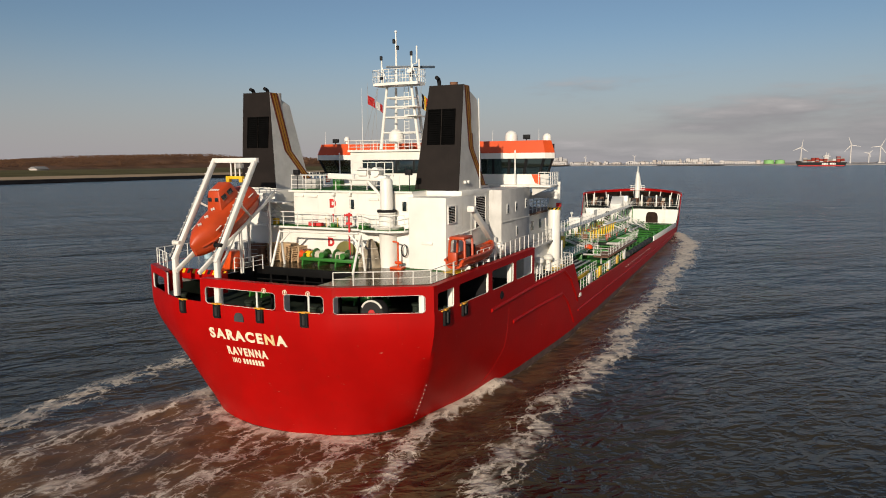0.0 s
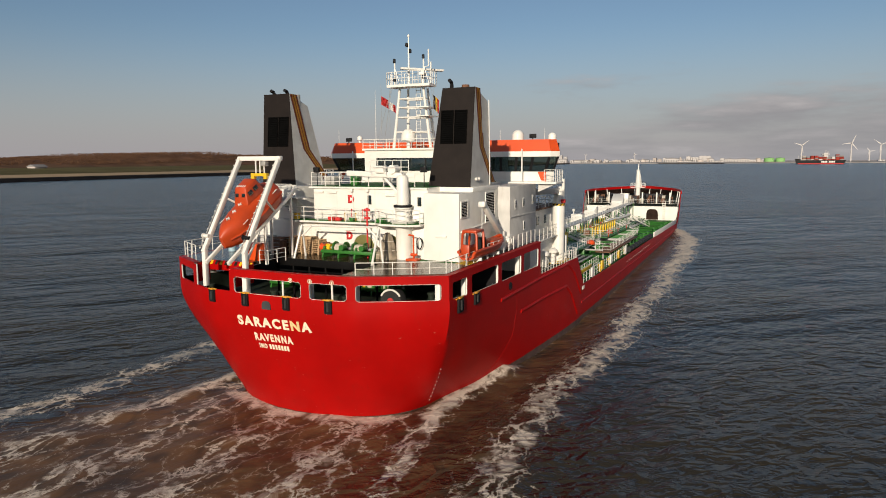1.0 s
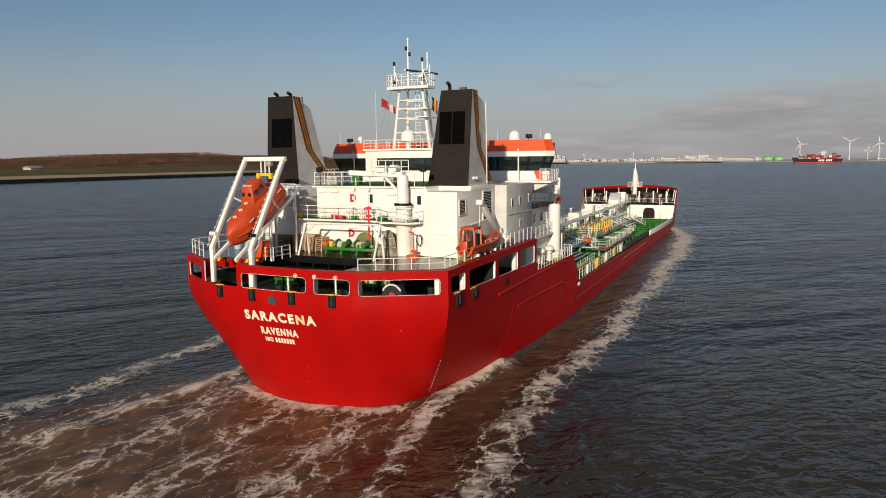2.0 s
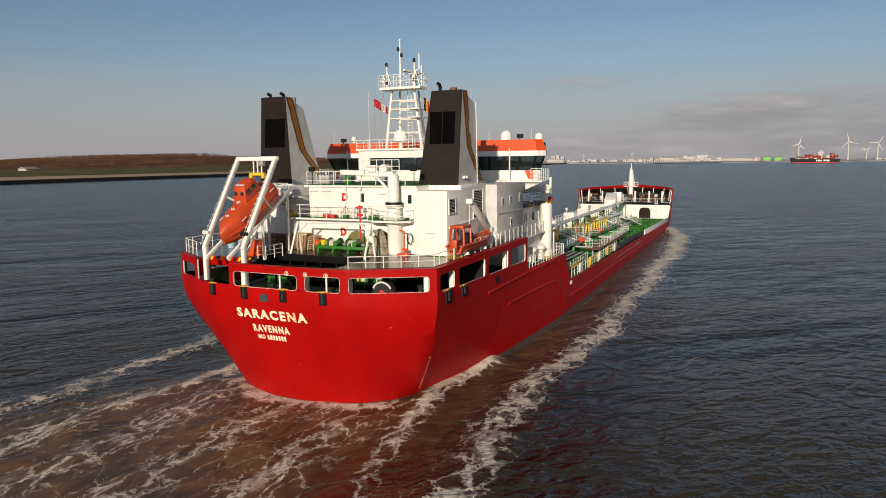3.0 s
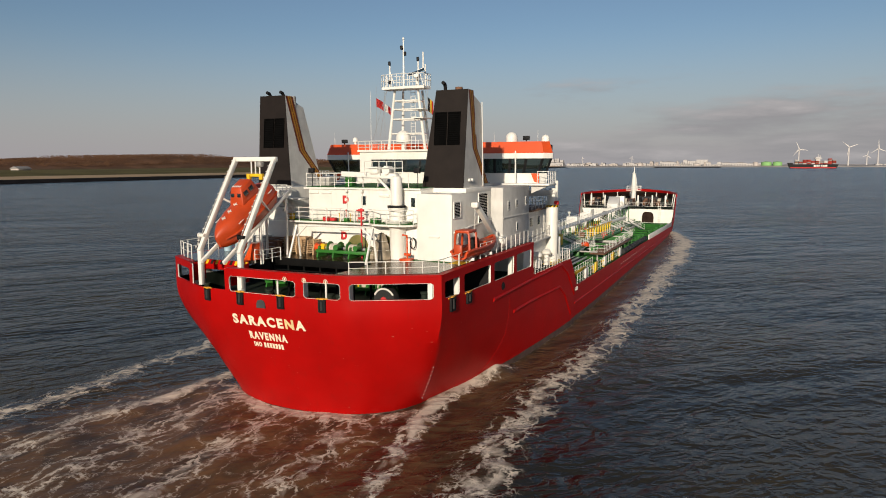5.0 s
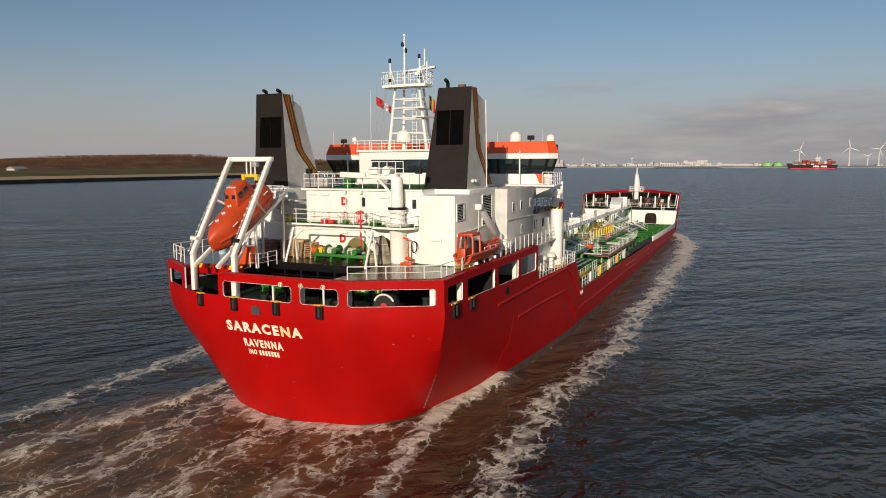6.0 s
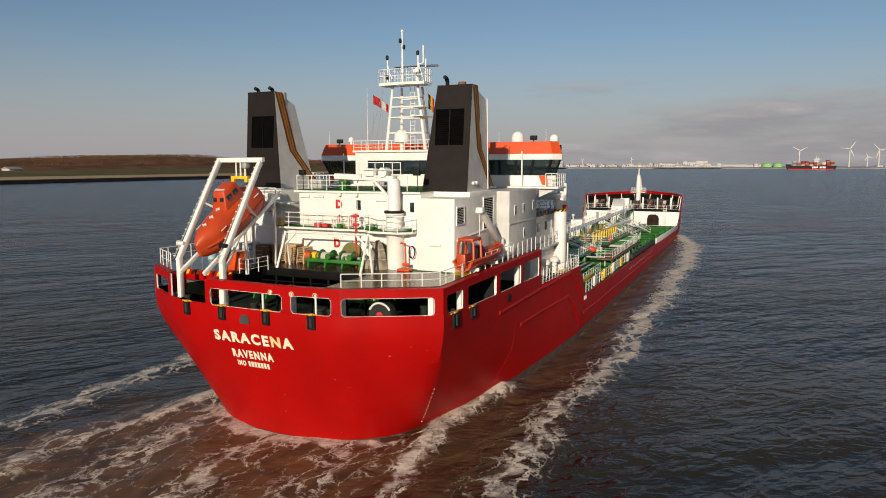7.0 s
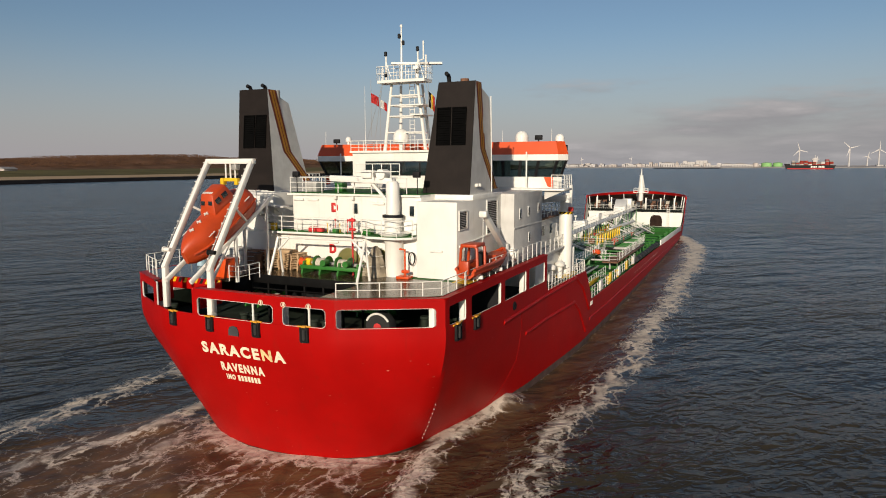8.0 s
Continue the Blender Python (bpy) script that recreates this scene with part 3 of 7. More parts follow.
def harbour():
    r = random.Random(11)
    for k in range(125):
        x = r.uniform(-745, 70)
        if k > 105:
            x = r.uniform(70, 760)
        y = far_line(x) + r.uniform(45, 420)
        w, d = r.choice((9, 12, 16, 22, 30, 46)), r.uniform(15, 40)
        h = r.choice((4, 5, 6, 8, 10, 13))
        if -330 < x < -100 and r.random() < 0.3:
            h += 9
        kind = r.random()
        mt = HAZE if kind < 0.6 else HAZE2
        if kind < 0.78:
            t = thing("warehouse", (x, y, 5), "pale low warehouse in the far harbour", "building", "harbour buildings")
            bm = mesh()
            box(bm, x - w / 2, x + w / 2, y, y + d, 4.5, 5 + h)
            part("wall", bm, mt, t)
            bm = mesh()
            prism(bm, [(x - w / 2 - 1, 5 + h), (x + w / 2 + 1, 5 + h), (x, 5 + h + w * 0.08)], "y", y - 1, y + d + 1)
            part("roof", bm, HAZE if r.random() < 0.5 else FARD, t)
            for q in range(int(w // 9)):
                bm = mesh()
                box(bm, x - w / 2 + 3 + q * 9, x - w / 2 + 7 + q * 9, y - 0.4, y - 0.02, 5, 5 + h * 0.6)
                part("loading_door", bm, FARD, t)
        else:
            t = thing("storage_tank", (x, y, 5), "round pale storage tank in the far harbour", "tank", "harbour tanks")
            bm = mesh()
            lathe(bm, (x, y, 4.5), [(w * 0.3, 0), (w * 0.3, h), (w * 0.15, h + 2.0), (0.5, h + 2.6)], 20)
            part("shell", bm, mt, t)
    for x, y, h, w in ((-765, 2900, 30, 16), (-745, 2900, 32, 16), (-724, 2900, 26, 14), (-148, 2900, 24, 44), (-190, 2920, 19, 38)):
        t = thing("silo_block", (x, y, 5), "tall grey silo block in the far harbour", "building", "silo blocks")
        bm = mesh()
        for q in range(3):
            box(bm, x - w / 2 + q * w / 3 + 0.5, x - w / 2 + (q + 1) * w / 3 - 0.5, y, y + 18, 4.5, 5 + h)
        part("wall", bm, HAZE, t)
    for x, y, w in ((86, 2850, 40), (124, 2850, 36)):
        t = thing("green_tank", (x, y, 5), "bright green round tank in the far harbour", "tank", "green tanks")
        bm = mesh()
        lathe(bm, (x, y, 4.5), [(w * 0.46, 0), (w * 0.46, 13.5), (w * 0.3, 15.5), (1, 16.5)], 24)
        part("shell", bm, HAZEG, t)


harbour()


def wind_turbine(x, y, h, r, turn):
    t = thing("wind_turbine", (x, y, 5), "white three-bladed wind turbine on the far bank", "wind turbine", "wind turbines")
    bm = mesh()
    tube(bm, (x, y, 4), (x, y, h), 3.0, 12, 1.8)
    part("tower", bm, HAZE, t)
    bm = mesh()
    box(bm, x - 1.6, x + 1.6, y - 3, y + 7, h - 0.5, h + 3.2, 0.5)
    part("nacelle", bm, HAZE, t)
    hub = new("rotor")
    hub.parent = t
    hub.location = (0, -4, h + 1.3 - 5)
    for k in range(3):
        bm = mesh()
        prism(bm, [(-1.5, 0), (1.5, 0), (2.2, r * 0.18), (0.5, r), (-0.3, r)], "y", -0.3, 0.3)
        bm.transform(Matrix.Rotation(radians(120 * k), 4, "Y"))
        bm.transform(Matrix.Translation((x, y, 5)))
        o = part("blade", bm, HAZE, hub)
    return hub, turn


ROTORS = [wind_turbine(190, 2780, 63, 29, 8), wind_turbine(352, 2820, 70, 31, -20), wind_turbine(474, 3300, 44, 19, 40), wind_turbine(462, 2950, 66, 31, 25),
          wind_turbine(-993, 4500, 46, 15, 10), wind_turbine(-672, 4500, 48, 16, 50)]


def cargo_ship():
    """A laden container ship far off."""
    x, y = 210, 2230
    s = thing("container_ship", (x, y, 0), "black-hulled container ship stacked with red boxes", "ship")
    bm = mesh()
    prism(bm, [(x - 76, 2), (x - 82, 17), (x - 64, 17), (x - 62, 12.5), (x + 82, 12.5), (x + 76, -1), (x - 74, -1)], "y", y - 14, y + 14)
    part("hull", bm, BLACK, s, "black hull")
    bm = mesh()
    box(bm, x - 72, x + 74, y - 14.3, y - 14.05, 0, 2.2)
    part("boot_top", bm, FLAGR, s)
    for k in range(8):
        bm = mesh()
        box(bm, x + 4 + 5 * k + (4 if k > 3 else 0), x + 7.5 + 5 * k + (4 if k > 3 else 0), y - 14.3, y - 14.02, 4.5, 10.0)
        part("lettering_bar", bm, WHITE, s)
    r = random.Random(5)
    for k in range(10):
        for q in range(r.choice((3, 4, 4, 5))):
            if 4.5 < k < 6.5 and q > 2:
                continue
            bm = mesh()
            box(bm, x - 58 + 13.4 * k, x - 46.4 + 13.4 * k, y - 13, y + 13, 12.6 + 3.6 * q, 16.1 + 3.6 * q, 0.1)
            part("container_stack", bm, r.choice((CARGO, CARGO, RUST, CARGO, HAZE, HAZE2, FARD)), s)
    bm = mesh()
    box(bm, x + 10, x + 24, y - 12, y + 12, 12.6, 36, 0.3)
    box(bm, x + 5, x + 29, y - 14, y + 14, 30, 33, 0.3)
    tube(bm, (x + 17, y, 36), (x + 17, y, 45), 0.9, 6)
    tube(bm, (x + 24, y, 36), (x + 24, y, 41), 1.6, 8)
    part("bridge_house", bm, HAZE, s, "pale bridge house")
    bm = mesh()
    tube(bm, (x - 70, y, 17), (x - 70, y, 27), 0.6, 6)
    part("foremast", bm, HAZE, s)
    return s


CARGO = paint("faded_container_red", (0.26, 0.035, 0.025), 0.8, vary=0.4, scale=0.08, bump=0, spec=0.1)
FAR_SHIP = cargo_ship()
FAR_SHIP.scale = (0.8, 0.8, 0.9)


# ---- the tanker ----
ship = thing("tanker_ship", (0, 0, 0), "red-hulled tanker with white superstructure, twin black funnels and green deck", "ship")
ABOARD.append(ship)

# Half outline, stern to stem: knuckle line (x, y), water line (x, y), height of the shell's upper edge.
STATIONS = [
    ((0, 2.6), (0, 4.75), 8.05), ((1.5, 2.6), (1.7, 4.85), 8.05), ((3, 2.65), (3.4, 5.25), 8.05), ((4.5, 2.8), (4.5, 5.7), 8.05),
    ((5.6, 2.95), (5.3, 6.2), 8.05), ((7.2, 3.75), (6.1, 6.9), 8.05), ((8.9, 4.7), (6.7, 7.8), 8.05), ((10.4, 5.56), (7.15, 8.9), 8.0),
    ((10.4, 6.6), (7.45, 10.1), 7.95), ((10.41, 8.2), (7.85, 11.5), 7.85), ((10.42, 10), (8.35, 13.0), 7.75), ((10.47, 14.8), (9.35, 17), 7.65), ((10.51, 19), (10.0, 20.2), 7.6),
    ((10.56, 23.3), (10.35, 24), 7.5), ((10.57, 23.5), (10.37, 24.2), 6.75), ((10.85, 29), (10.8, 29.5), 6.75), ((11.1, 34.0), (11.05, 34.2), 6.75),
    ((11.2, 36.6), (11.0, 36.6), 3.75), ((11.25, 45), (11.2, 45), 3.6), ((11.25, 60), (11.25, 60), 3.55), ((11.25, 80), (11.25, 80), 3.5),
    ((11.25, 100), (11.25, 100), 3.45), ((11.25, 118), (11.2, 118), 3.45), ((11.25, 126), (11.0, 125.5), 3.5), ((11.25, 130), (10.8, 129), 3.5),
    ((11.25, 133.6), (10.8, 132.2), 4.3), ((11.2, 136), (10.4, 134.2), 8.4), ((10.6, 141), (8.0, 137.8), 8.5), ((9.0, 146), (4.4, 140.5), 8.7),
    ((6.0, 150.3), (1.6, 143.5), 8.9), ((3.0, 152.6), (0.7, 145.5), 9.1), ((0, 153.4), (0, 146.3), 9.2)]


def shell_point(k, z):
    """A point of the starboard shell at station k (fractions allowed) and height z."""
    i = min(int(k), len(STATIONS) - 2)
    f = k - i
    (t0, w0, _), (t1, w1, _) = STATIONS[i], STATIONS[i + 1]
    top, wl_ = Vector(t0).lerp(Vector(t1), f), Vector(w0).lerp(Vector(w1), f)
    u = max(min(z / 7.2, 1.0), -0.25)
    if u > 0:
        full = float(np.interp(k, [0, 4, 6, 8, 9, 11, 14], [1.15, 1.25, 1.35, 1.45, 1.7, 1.7, 1.3]))
        rake = float(np.interp(k, [0, 4, 7, 9, 11, 14], [1.15, 1.3, 1.5, 1.4, 1.2, 1.08]))
        ux, uy = 1 - (1 - u) ** full, 1 - (1 - u) ** rake
    else:
        ux = uy = u
    return Vector((wl_.x + (top.x - wl_.x) * ux, wl_.y + (top.y - wl_.y) * uy, z))


def hull():
    bm = mesh()
    ks = [i + j / 2 for i in range(len(STATIONS) - 1) for j in range(2)] + [len(STATIONS) - 1]
    grid = []
    for side in (-1, 1):
        for k in (ks[::-1] if side < 0 else ks[1:]):
            i = min(int(k), len(STATIONS) - 2)
            zt = STATIONS[i][2] + (STATIONS[i + 1][2] - STATIONS[i][2]) * (k - i)
            col = []
            for r in range(17):
                z = -1.2 + (zt + 1.2) * r / 16
                p = shell_point(k, z)
                col.append(bm.verts.new((p.x * side, p.y, z)))
            grid.append(col)
    for a, b in zip(grid, grid[1:]):
        for r in range(16):
            bm.faces.new((a[r], b[r], b[r + 1], a[r + 1]))
    bmesh.ops.remove_doubles(bm, verts=bm.verts, dist=0.001)
    # the shell's inner face is coloured dark to stand for the shaded mooring space
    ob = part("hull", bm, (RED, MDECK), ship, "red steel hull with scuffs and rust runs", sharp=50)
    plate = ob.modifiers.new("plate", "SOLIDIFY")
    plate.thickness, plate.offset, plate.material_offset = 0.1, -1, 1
    crisp = ob.modifiers.new("crisp", "EDGE_SPLIT")
    crisp.split_angle = radians(50)
    return ob


HULL = hull()


def line_at(z):
    """Starboard poop outline at height z as a list of points with running length."""
    pts, run, out = [shell_point(k / 8, z) for k in range(0, 13 * 8 + 1)], 0.0, []
    for i, p in enumerate(pts):
        run += (p - pts[i - 1]).length if i else 0
        out.append((run, p))
    return out


OUTLINE = line_at(7.6)


def along(s):
    """Outline point at running length s; negative is port."""
    a, side = abs(s), -1 if s < 0 else 1
    for (r0, p0), (r1, p1) in zip(OUTLINE, OUTLINE[1:]):
        if a <= r1:
            p = p0.lerp(p1, (a - r0) / (r1 - r0))
            break
    else:
        p = OUTLINE[-1][1]
    return Vector((p.x * side, p.y, 0))


def length_to(x=None, y=None):
    best = min(((abs(p.x - x) if x is not None else abs(p.y - y)), r) for r, p in OUTLINE if y is None or p.x > 9)
    return best[1]


def sill(s):
    p = along(s)
    return float(np.interp(p.y if abs(p.x) > 10.3 else 0, [5.56, 6.6, 8.2, 10, 14.8, 19, 23.3], [8.0, 7.95, 7.85, 7.75, 7.65, 7.6, 7.5]))


END = OUTLINE[-1][0]
BAND = 9.4
POOP = 9.5  # level of the poop deck
OPEN = [(-length_to(x=10.0), -length_to(x=7.4)), (-7.05, -3.3), (-2.95, 2.2), (2.68, 5.2), (5.65, length_to(x=9.95)),
        (length_to(y=6.0), length_to(y=8.1)), (length_to(y=8.8), length_to(y=13.7)), (length_to(y=14.4), length_to(y=18.3)), (length_to(y=19.1), length_to(y=23.0)),
        (-length_to(y=8.1), -length_to(y=6.0)), (-length_to(y=13.7), -length_to(y=8.8)), (-length_to(y=18.3), -length_to(y=14.4)), (-length_to(y=23), -length_to(y=19.1))]
OPEN.sort()
SLOT = (-7.05, -3.3)  # open-topped gap through which the lifeboat drops


def poop_band():
    """The bulwark over the shell with its rounded mooring openings cut through; faces as loops of (length, height)."""
    loops = []

    def strip(s0, s1):
        k = max(1, int((s1 - s0) / 0.3))
        for i in range(k):
            a, b = s0 + (s1 - s0) * i / k, s0 + (s1 - s0) * (i + 1) / k
            loops.append([(a, sill(a)), (b, sill(b)), (b, BAND), (a, BAND)])

    def opening(s0, s1):
        """A frame between its outer rectangle and a rounded inner one."""
        zt, r, k, e = 8.98, 0.16, max(2, int((s1 - s0) / 0.35)), 0.05
        inner, outer = [], []
        for i in range(k + 1):
            s = s0 + e + r + (s1 - s0 - 2 * e - 2 * r) * i / k
            inner.append((s, sill(s) + 0.03))
            outer.append((s0 if i == 0 else s1 if i == k else s, sill(s0 if i == 0 else s1 if i == k else s)))
        for a in np.linspace(-math.pi / 2, 0, 5)[1:]:
            inner.append((s1 - e - r + r * math.cos(a), sill(s1) + 0.03 + r + r * math.sin(a)))
            outer.append((s1, sill(s1) + r * (1 + math.sin(a))))
        for a in np.linspace(0, math.pi / 2, 5):
            inner.append((s1 - e - r + r * math.cos(a), zt - r + r * math.sin(a)))
            outer.append((s1, zt + (BAND - zt) * a / (math.pi / 2)))
        for i in range(1, k + 1):
            s = s1 - e - r - (s1 - s0 - 2 * e - 2 * r) * i / k
            inner.append((s, zt))
            outer.append((s0 if i == k else s, BAND))
        for a in np.linspace(math.pi / 2, math.pi, 5)[1:]:
            inner.append((s0 + e + r + r * math.cos(a), zt - r + r * math.sin(a)))
            outer.append((s0, BAND - (BAND - zt) * (a - math.pi / 2) / (math.pi / 2)))
        for a in np.linspace(math.pi, 1.5 * math.pi, 5)[1:-1]:
            inner.append((s0 + e + r + r * math.cos(a), sill(s0) + 0.03 + r + r * math.sin(a)))
            outer.append((s0, sill(s0) + r * (1 + math.sin(a))))
        for i in range(len(inner)):
            j = (i + 1) % len(inner)
            loops.append([outer[i], outer[j], inner[j], inner[i]])

    at = -END
    for s0, s1 in OPEN:
        strip(at, s0)
        if s0 != SLOT[0]:
            opening(s0, s1)
        at = s1
    strip(at, END)
    bm = mesh()
    made, used = {}, {}

    def vert(q, deep):
        key = (round(q[0], 3), round(q[1], 3), deep)
        if key not in made:
            p = along(q[0])
            d = (along(q[0] + 0.05) - along(q[0] - 0.05)).normalized()
            made[key] = bm.verts.new((p.x - d.y * deep, p.y + d.x * deep, q[1]))
        return made[key]

    T = 0.08
    for lp in loops:
        for deep in (0.0, T):
            vs = []
            for q in lp:
                v = vert(q, deep)
                if v not in vs:
                    vs.append(v)
            if len(vs) > 2 and not bm.faces.get(vs):
                bm.faces.new(vs).material_index = 1 if deep else 0
        for a, b in zip(lp, lp[1:] + lp[:1]):
            ka, kb = (round(a[0], 3), round(a[1], 3)), (round(b[0], 3), round(b[1], 3))
            if ka != kb:
                used.setdefault(frozenset((ka, kb)), []).append((a, b))
    for pair in used.values():
        if len(pair) == 1:
            a, b = pair[0]
            try:
                bm.faces.new((vert(a, 0.0), vert(b, 0.0), vert(b, T), vert(a, T))).material_index = 1
            except ValueError:
                pass
    part("bulwark", bm, (RED, WHITE), ship, "red poop bulwark with rounded white-edged mooring openings", sharp=24)
    # rolled red cap along the upper edge
    bm = mesh()
    k = 220
    pts = [along(-END + 2 * END * i / k) + Vector((0, 0, BAND)) for i in range(k + 1)]
    prev = None
    for i, p in enumerate(pts):
        d = (pts[min(i + 1, k)] - pts[max(i - 1, 0)]).normalized()
        nrm = Vector((d.y, -d.x, 0))
        if SLOT[0] - 0.1 < -END + 2 * END * i / k < SLOT[1] + 0.1:
            prev = None
            continue
        row = [bm.verts.new(p + nrm * a + Vector((0, 0, b))) for a, b in ((0.03, -0.06), (0.03, 0.07), (-0.42, 0.07), (-0.42, -0.06))]
        if prev:
            for r in range(4):
                bm.faces.new((prev[r], row[r], row[(r + 1) % 4], prev[(r + 1) % 4]))
        prev = row
    part("bulwark_cap", bm, RED, ship)


def opening_rims():
    """A thin pale bead round each mooring opening."""
    for s0, s1 in OPEN:
        if s0 == SLOT[0] or not -7.5 < s0 < 8:
            continue
        pts = []
        for u, v in ((0.12, 0), (0.3, 0), (0.5, 0), (0.7, 0), (0.88, 0), (1, 0.12), (1, 0.88), (0.88, 1), (0.5, 1), (0.12, 1), (0, 0.88), (0, 0.12), (0.12, 0)):
            d = 0.05 + min(0.16, 0.1 * (s1 - s0))
            q = s0 + 0.05 + (s1 - s0 - 0.1) * u if 0.1 < u < 0.9 and u not in (0.12, 0.88) else (s0 + d if u == 0.12 else s1 - d if u == 0.88 else s0 + 0.06 if u == 0 else s1 - 0.06)
            lo = sill(q) + 0.03
            p = along(q)
            t = (along(q + 0.05) - along(q - 0.05)).normalized()
            z = lo + (8.98 - lo) * v if v in (0, 1) else (lo + 0.14 if v < 0.5 else 8.98 - 0.14)
            pts.append((p.x + t.y * 0.012, p.y - t.x * 0.012, z))
        bm = mesh()
        pipe(bm, pts, 0.011, 5)
        part("opening_rim", bm, CREAM, ship)


poop_band()
opening_rims()


def flat(pts, z, thick=0.12):
    bm = mesh()
    prism(bm, [(p[0], p[1]) for p in pts], "z", z - thick, z)
    return bm


def poop_decks():
    k = 60
    pts = []
    for i in range(k + 1):
        p = along(-END + 2 * END * i / k)
        pts.append((p.x * 0.965, p.y + (0.3 if p.y < 6 else 0)))
    cut = [q for q in pts if not (-7.0 < q[0] < 4.6 and q[1] < 5)]
    at = next(i for i, q in enumerate(cut) if q[0] >= 4.6)
    cut[at:at] = [(-7.0, 3.95), (-7.0, 5.0), (-3.6, 5.0), (-3.6, 7.5), (4.6, 7.5), (4.6, 3.7)]
    part("poop_deck", flat(cut, POOP, 0.2), DECKG, ship, "worn green-grey wet steel poop deck")
    part("mooring_deck", flat([(x, y + 0.05) for x, y in pts] + [(10.5, 35.8), (-10.5, 35.8)], 6.7), MDECK, ship, "green mooring deck darkened for the shade under the poop")
    # black bulkhead: its colour supplies the shade inside the mooring openings
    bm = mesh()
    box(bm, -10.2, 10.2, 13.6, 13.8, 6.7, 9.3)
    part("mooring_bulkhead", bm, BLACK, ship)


poop_decks()


def main_deck():
    bm = mesh()
    pts = [(11.1, 36.0), (11.15, 100), (11.15, 126), (10.9, 137), (-10.9, 137), (-11.15, 126), (-11.15, 100), (-11.1, 36.0)]
    prism(bm, pts, "z", 3.2, 3.4)
    part("main_deck", bm, GREEN, ship, "green painted cargo deck with pipes")


main_deck()


# ---- superstructure ----
def wall_block(name, poly, z0, z1, material, label=""):
    bm = mesh()
    prism(bm, poly, "z", z0, z1)
    bmesh.ops.recalc_face_normals(bm, faces=bm.faces)
    up = [e for e in bm.edges if abs(e.verts[0].co.z - e.verts[1].co.z) > 0.5]
    bmesh.ops.bevel(bm, geom=up, offset=0.06, segments=2, affect="EDGES", profile=0.5)
    return part(name, bm, material, ship, label)


HOUSE1 = wall_block("deckhouse", [(-6.6, 10.5), (6.4, 10.5), (6.4, 34.0), (-6.6, 34.0)], 9.2, 11.75, WHITE, "white aft deckhouse wall with arched recesses")
HOUSE2 = wall_block("upper_deckhouse", [(-2.6, 10.8), (6.5, 10.8), (6.5, 30), (-2.6, 30)], 11.87, 14.12, WHITE, "white second tier of the deckhouse")
bm = mesh()
prism(bm, [(-4.2, 9.9), (3.0, 9.9), (3.6, 9.3), (5.6, 9.2), (6.4, 9.8), (6.4, 34), (-7.4, 34), (-7.4, 12)], "z", 11.75, 11.87)
DECK2 = part("second_deck", bm, WHITE, ship, "white-edged deck slab with green top")
bm = mesh()
prism(bm, [(-2.9, 10.65), (6.5, 10.65), (6.5, 30), (-2.9, 30)], "z", 14.12, 14.24)
part("third_deck", bm, WHITE, ship)
bm = mesh()
prism(bm, [(-2.8, 10.95), (6.45, 10.95), (6.45, 24), (-2.8, 24)], "z", 14.24, 14.28)
part("third_deck_paint", bm, GREEN, ship, "green painted walking surface")
bm = mesh()
prism(bm, [(-4.1, 10.05), (2.9, 10.05), (3.6, 9.5), (5.6, 9.4), (6.3, 9.9), (6.3, 11.2), (-4.1, 11.2)], "z", 11.87, 11.9)
part("second_deck_paint", bm, GREEN, ship)

BLOCK_S = wall_block("funnel_casing", [(6.42, 10.3), (8.95, 10.3), (8.95, 18.0), (6.42, 18.0)], 9.2, 13.9, WHITE, "tall white engine casing block")
BLOCK_S2 = wall_block("side_house", [(6.5, 17.6), (9.88, 17.6), (9.88, 24.1), (6.5, 24.1)], 9.2, 14.1, GREYW, "weathered grey-white side house with small windows")
BLOCK_P = wall_block("funnel_casing", [(-8.95, 11.2), (-4.4, 11.2), (-4.4, 18.0), (-8.95, 18.0)], 9.2, 14.2, WHITE, "tall white port engine casing block")
BLOCK_P2 = wall_block("side_house", [(-9.88, 17.6), (-6.7, 17.6), (-6.7, 24.1), (-9.88, 24.1)], 9.2, 14.1, GREYW)


# black of the funnel louvres, also used for shade inside every vent
VOID = paint("louvre_black_and_shade", (0.002, 0.002, 0.002), 0.8, spec=0.04, vary=0.3)


def louvre(parent, m, w, h, slats, material):
    """A framed vent with slanting slats; m lays its plane (x across, y out, z up)."""
    bm = mesh()
    t = 0.06
    for a in ((-w / 2, -w / 2 + t, 0, h), (w / 2 - t, w / 2, 0, h), (-w / 2 + t, w / 2 - t, 0, t), (-w / 2 + t, w / 2 - t, h - t, h)):
        box(bm, a[0], a[1], -0.06, 0.03, a[2], a[3])
    bm.transform(m)
    fr = part("louvre", bm, material, parent)
    # flat black sheet that stands for the unlit duct behind the slats
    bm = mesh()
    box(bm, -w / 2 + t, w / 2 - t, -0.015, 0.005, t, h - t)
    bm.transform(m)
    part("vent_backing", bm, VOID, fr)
    bm = mesh()
    for k in range(slats):
        z = t + (h - 2 * t) * (k + 0.5) / slats
        box(bm, -w / 2 + t, w / 2 - t, -0.05, 0.0, -0.008, 0.008, 0, Matrix.Translation((0, 0, z)) @ Matrix.Rotation(radians(-32), 4, "X"))
    bm.transform(m)
    part("slats", bm, material, fr)
    return fr


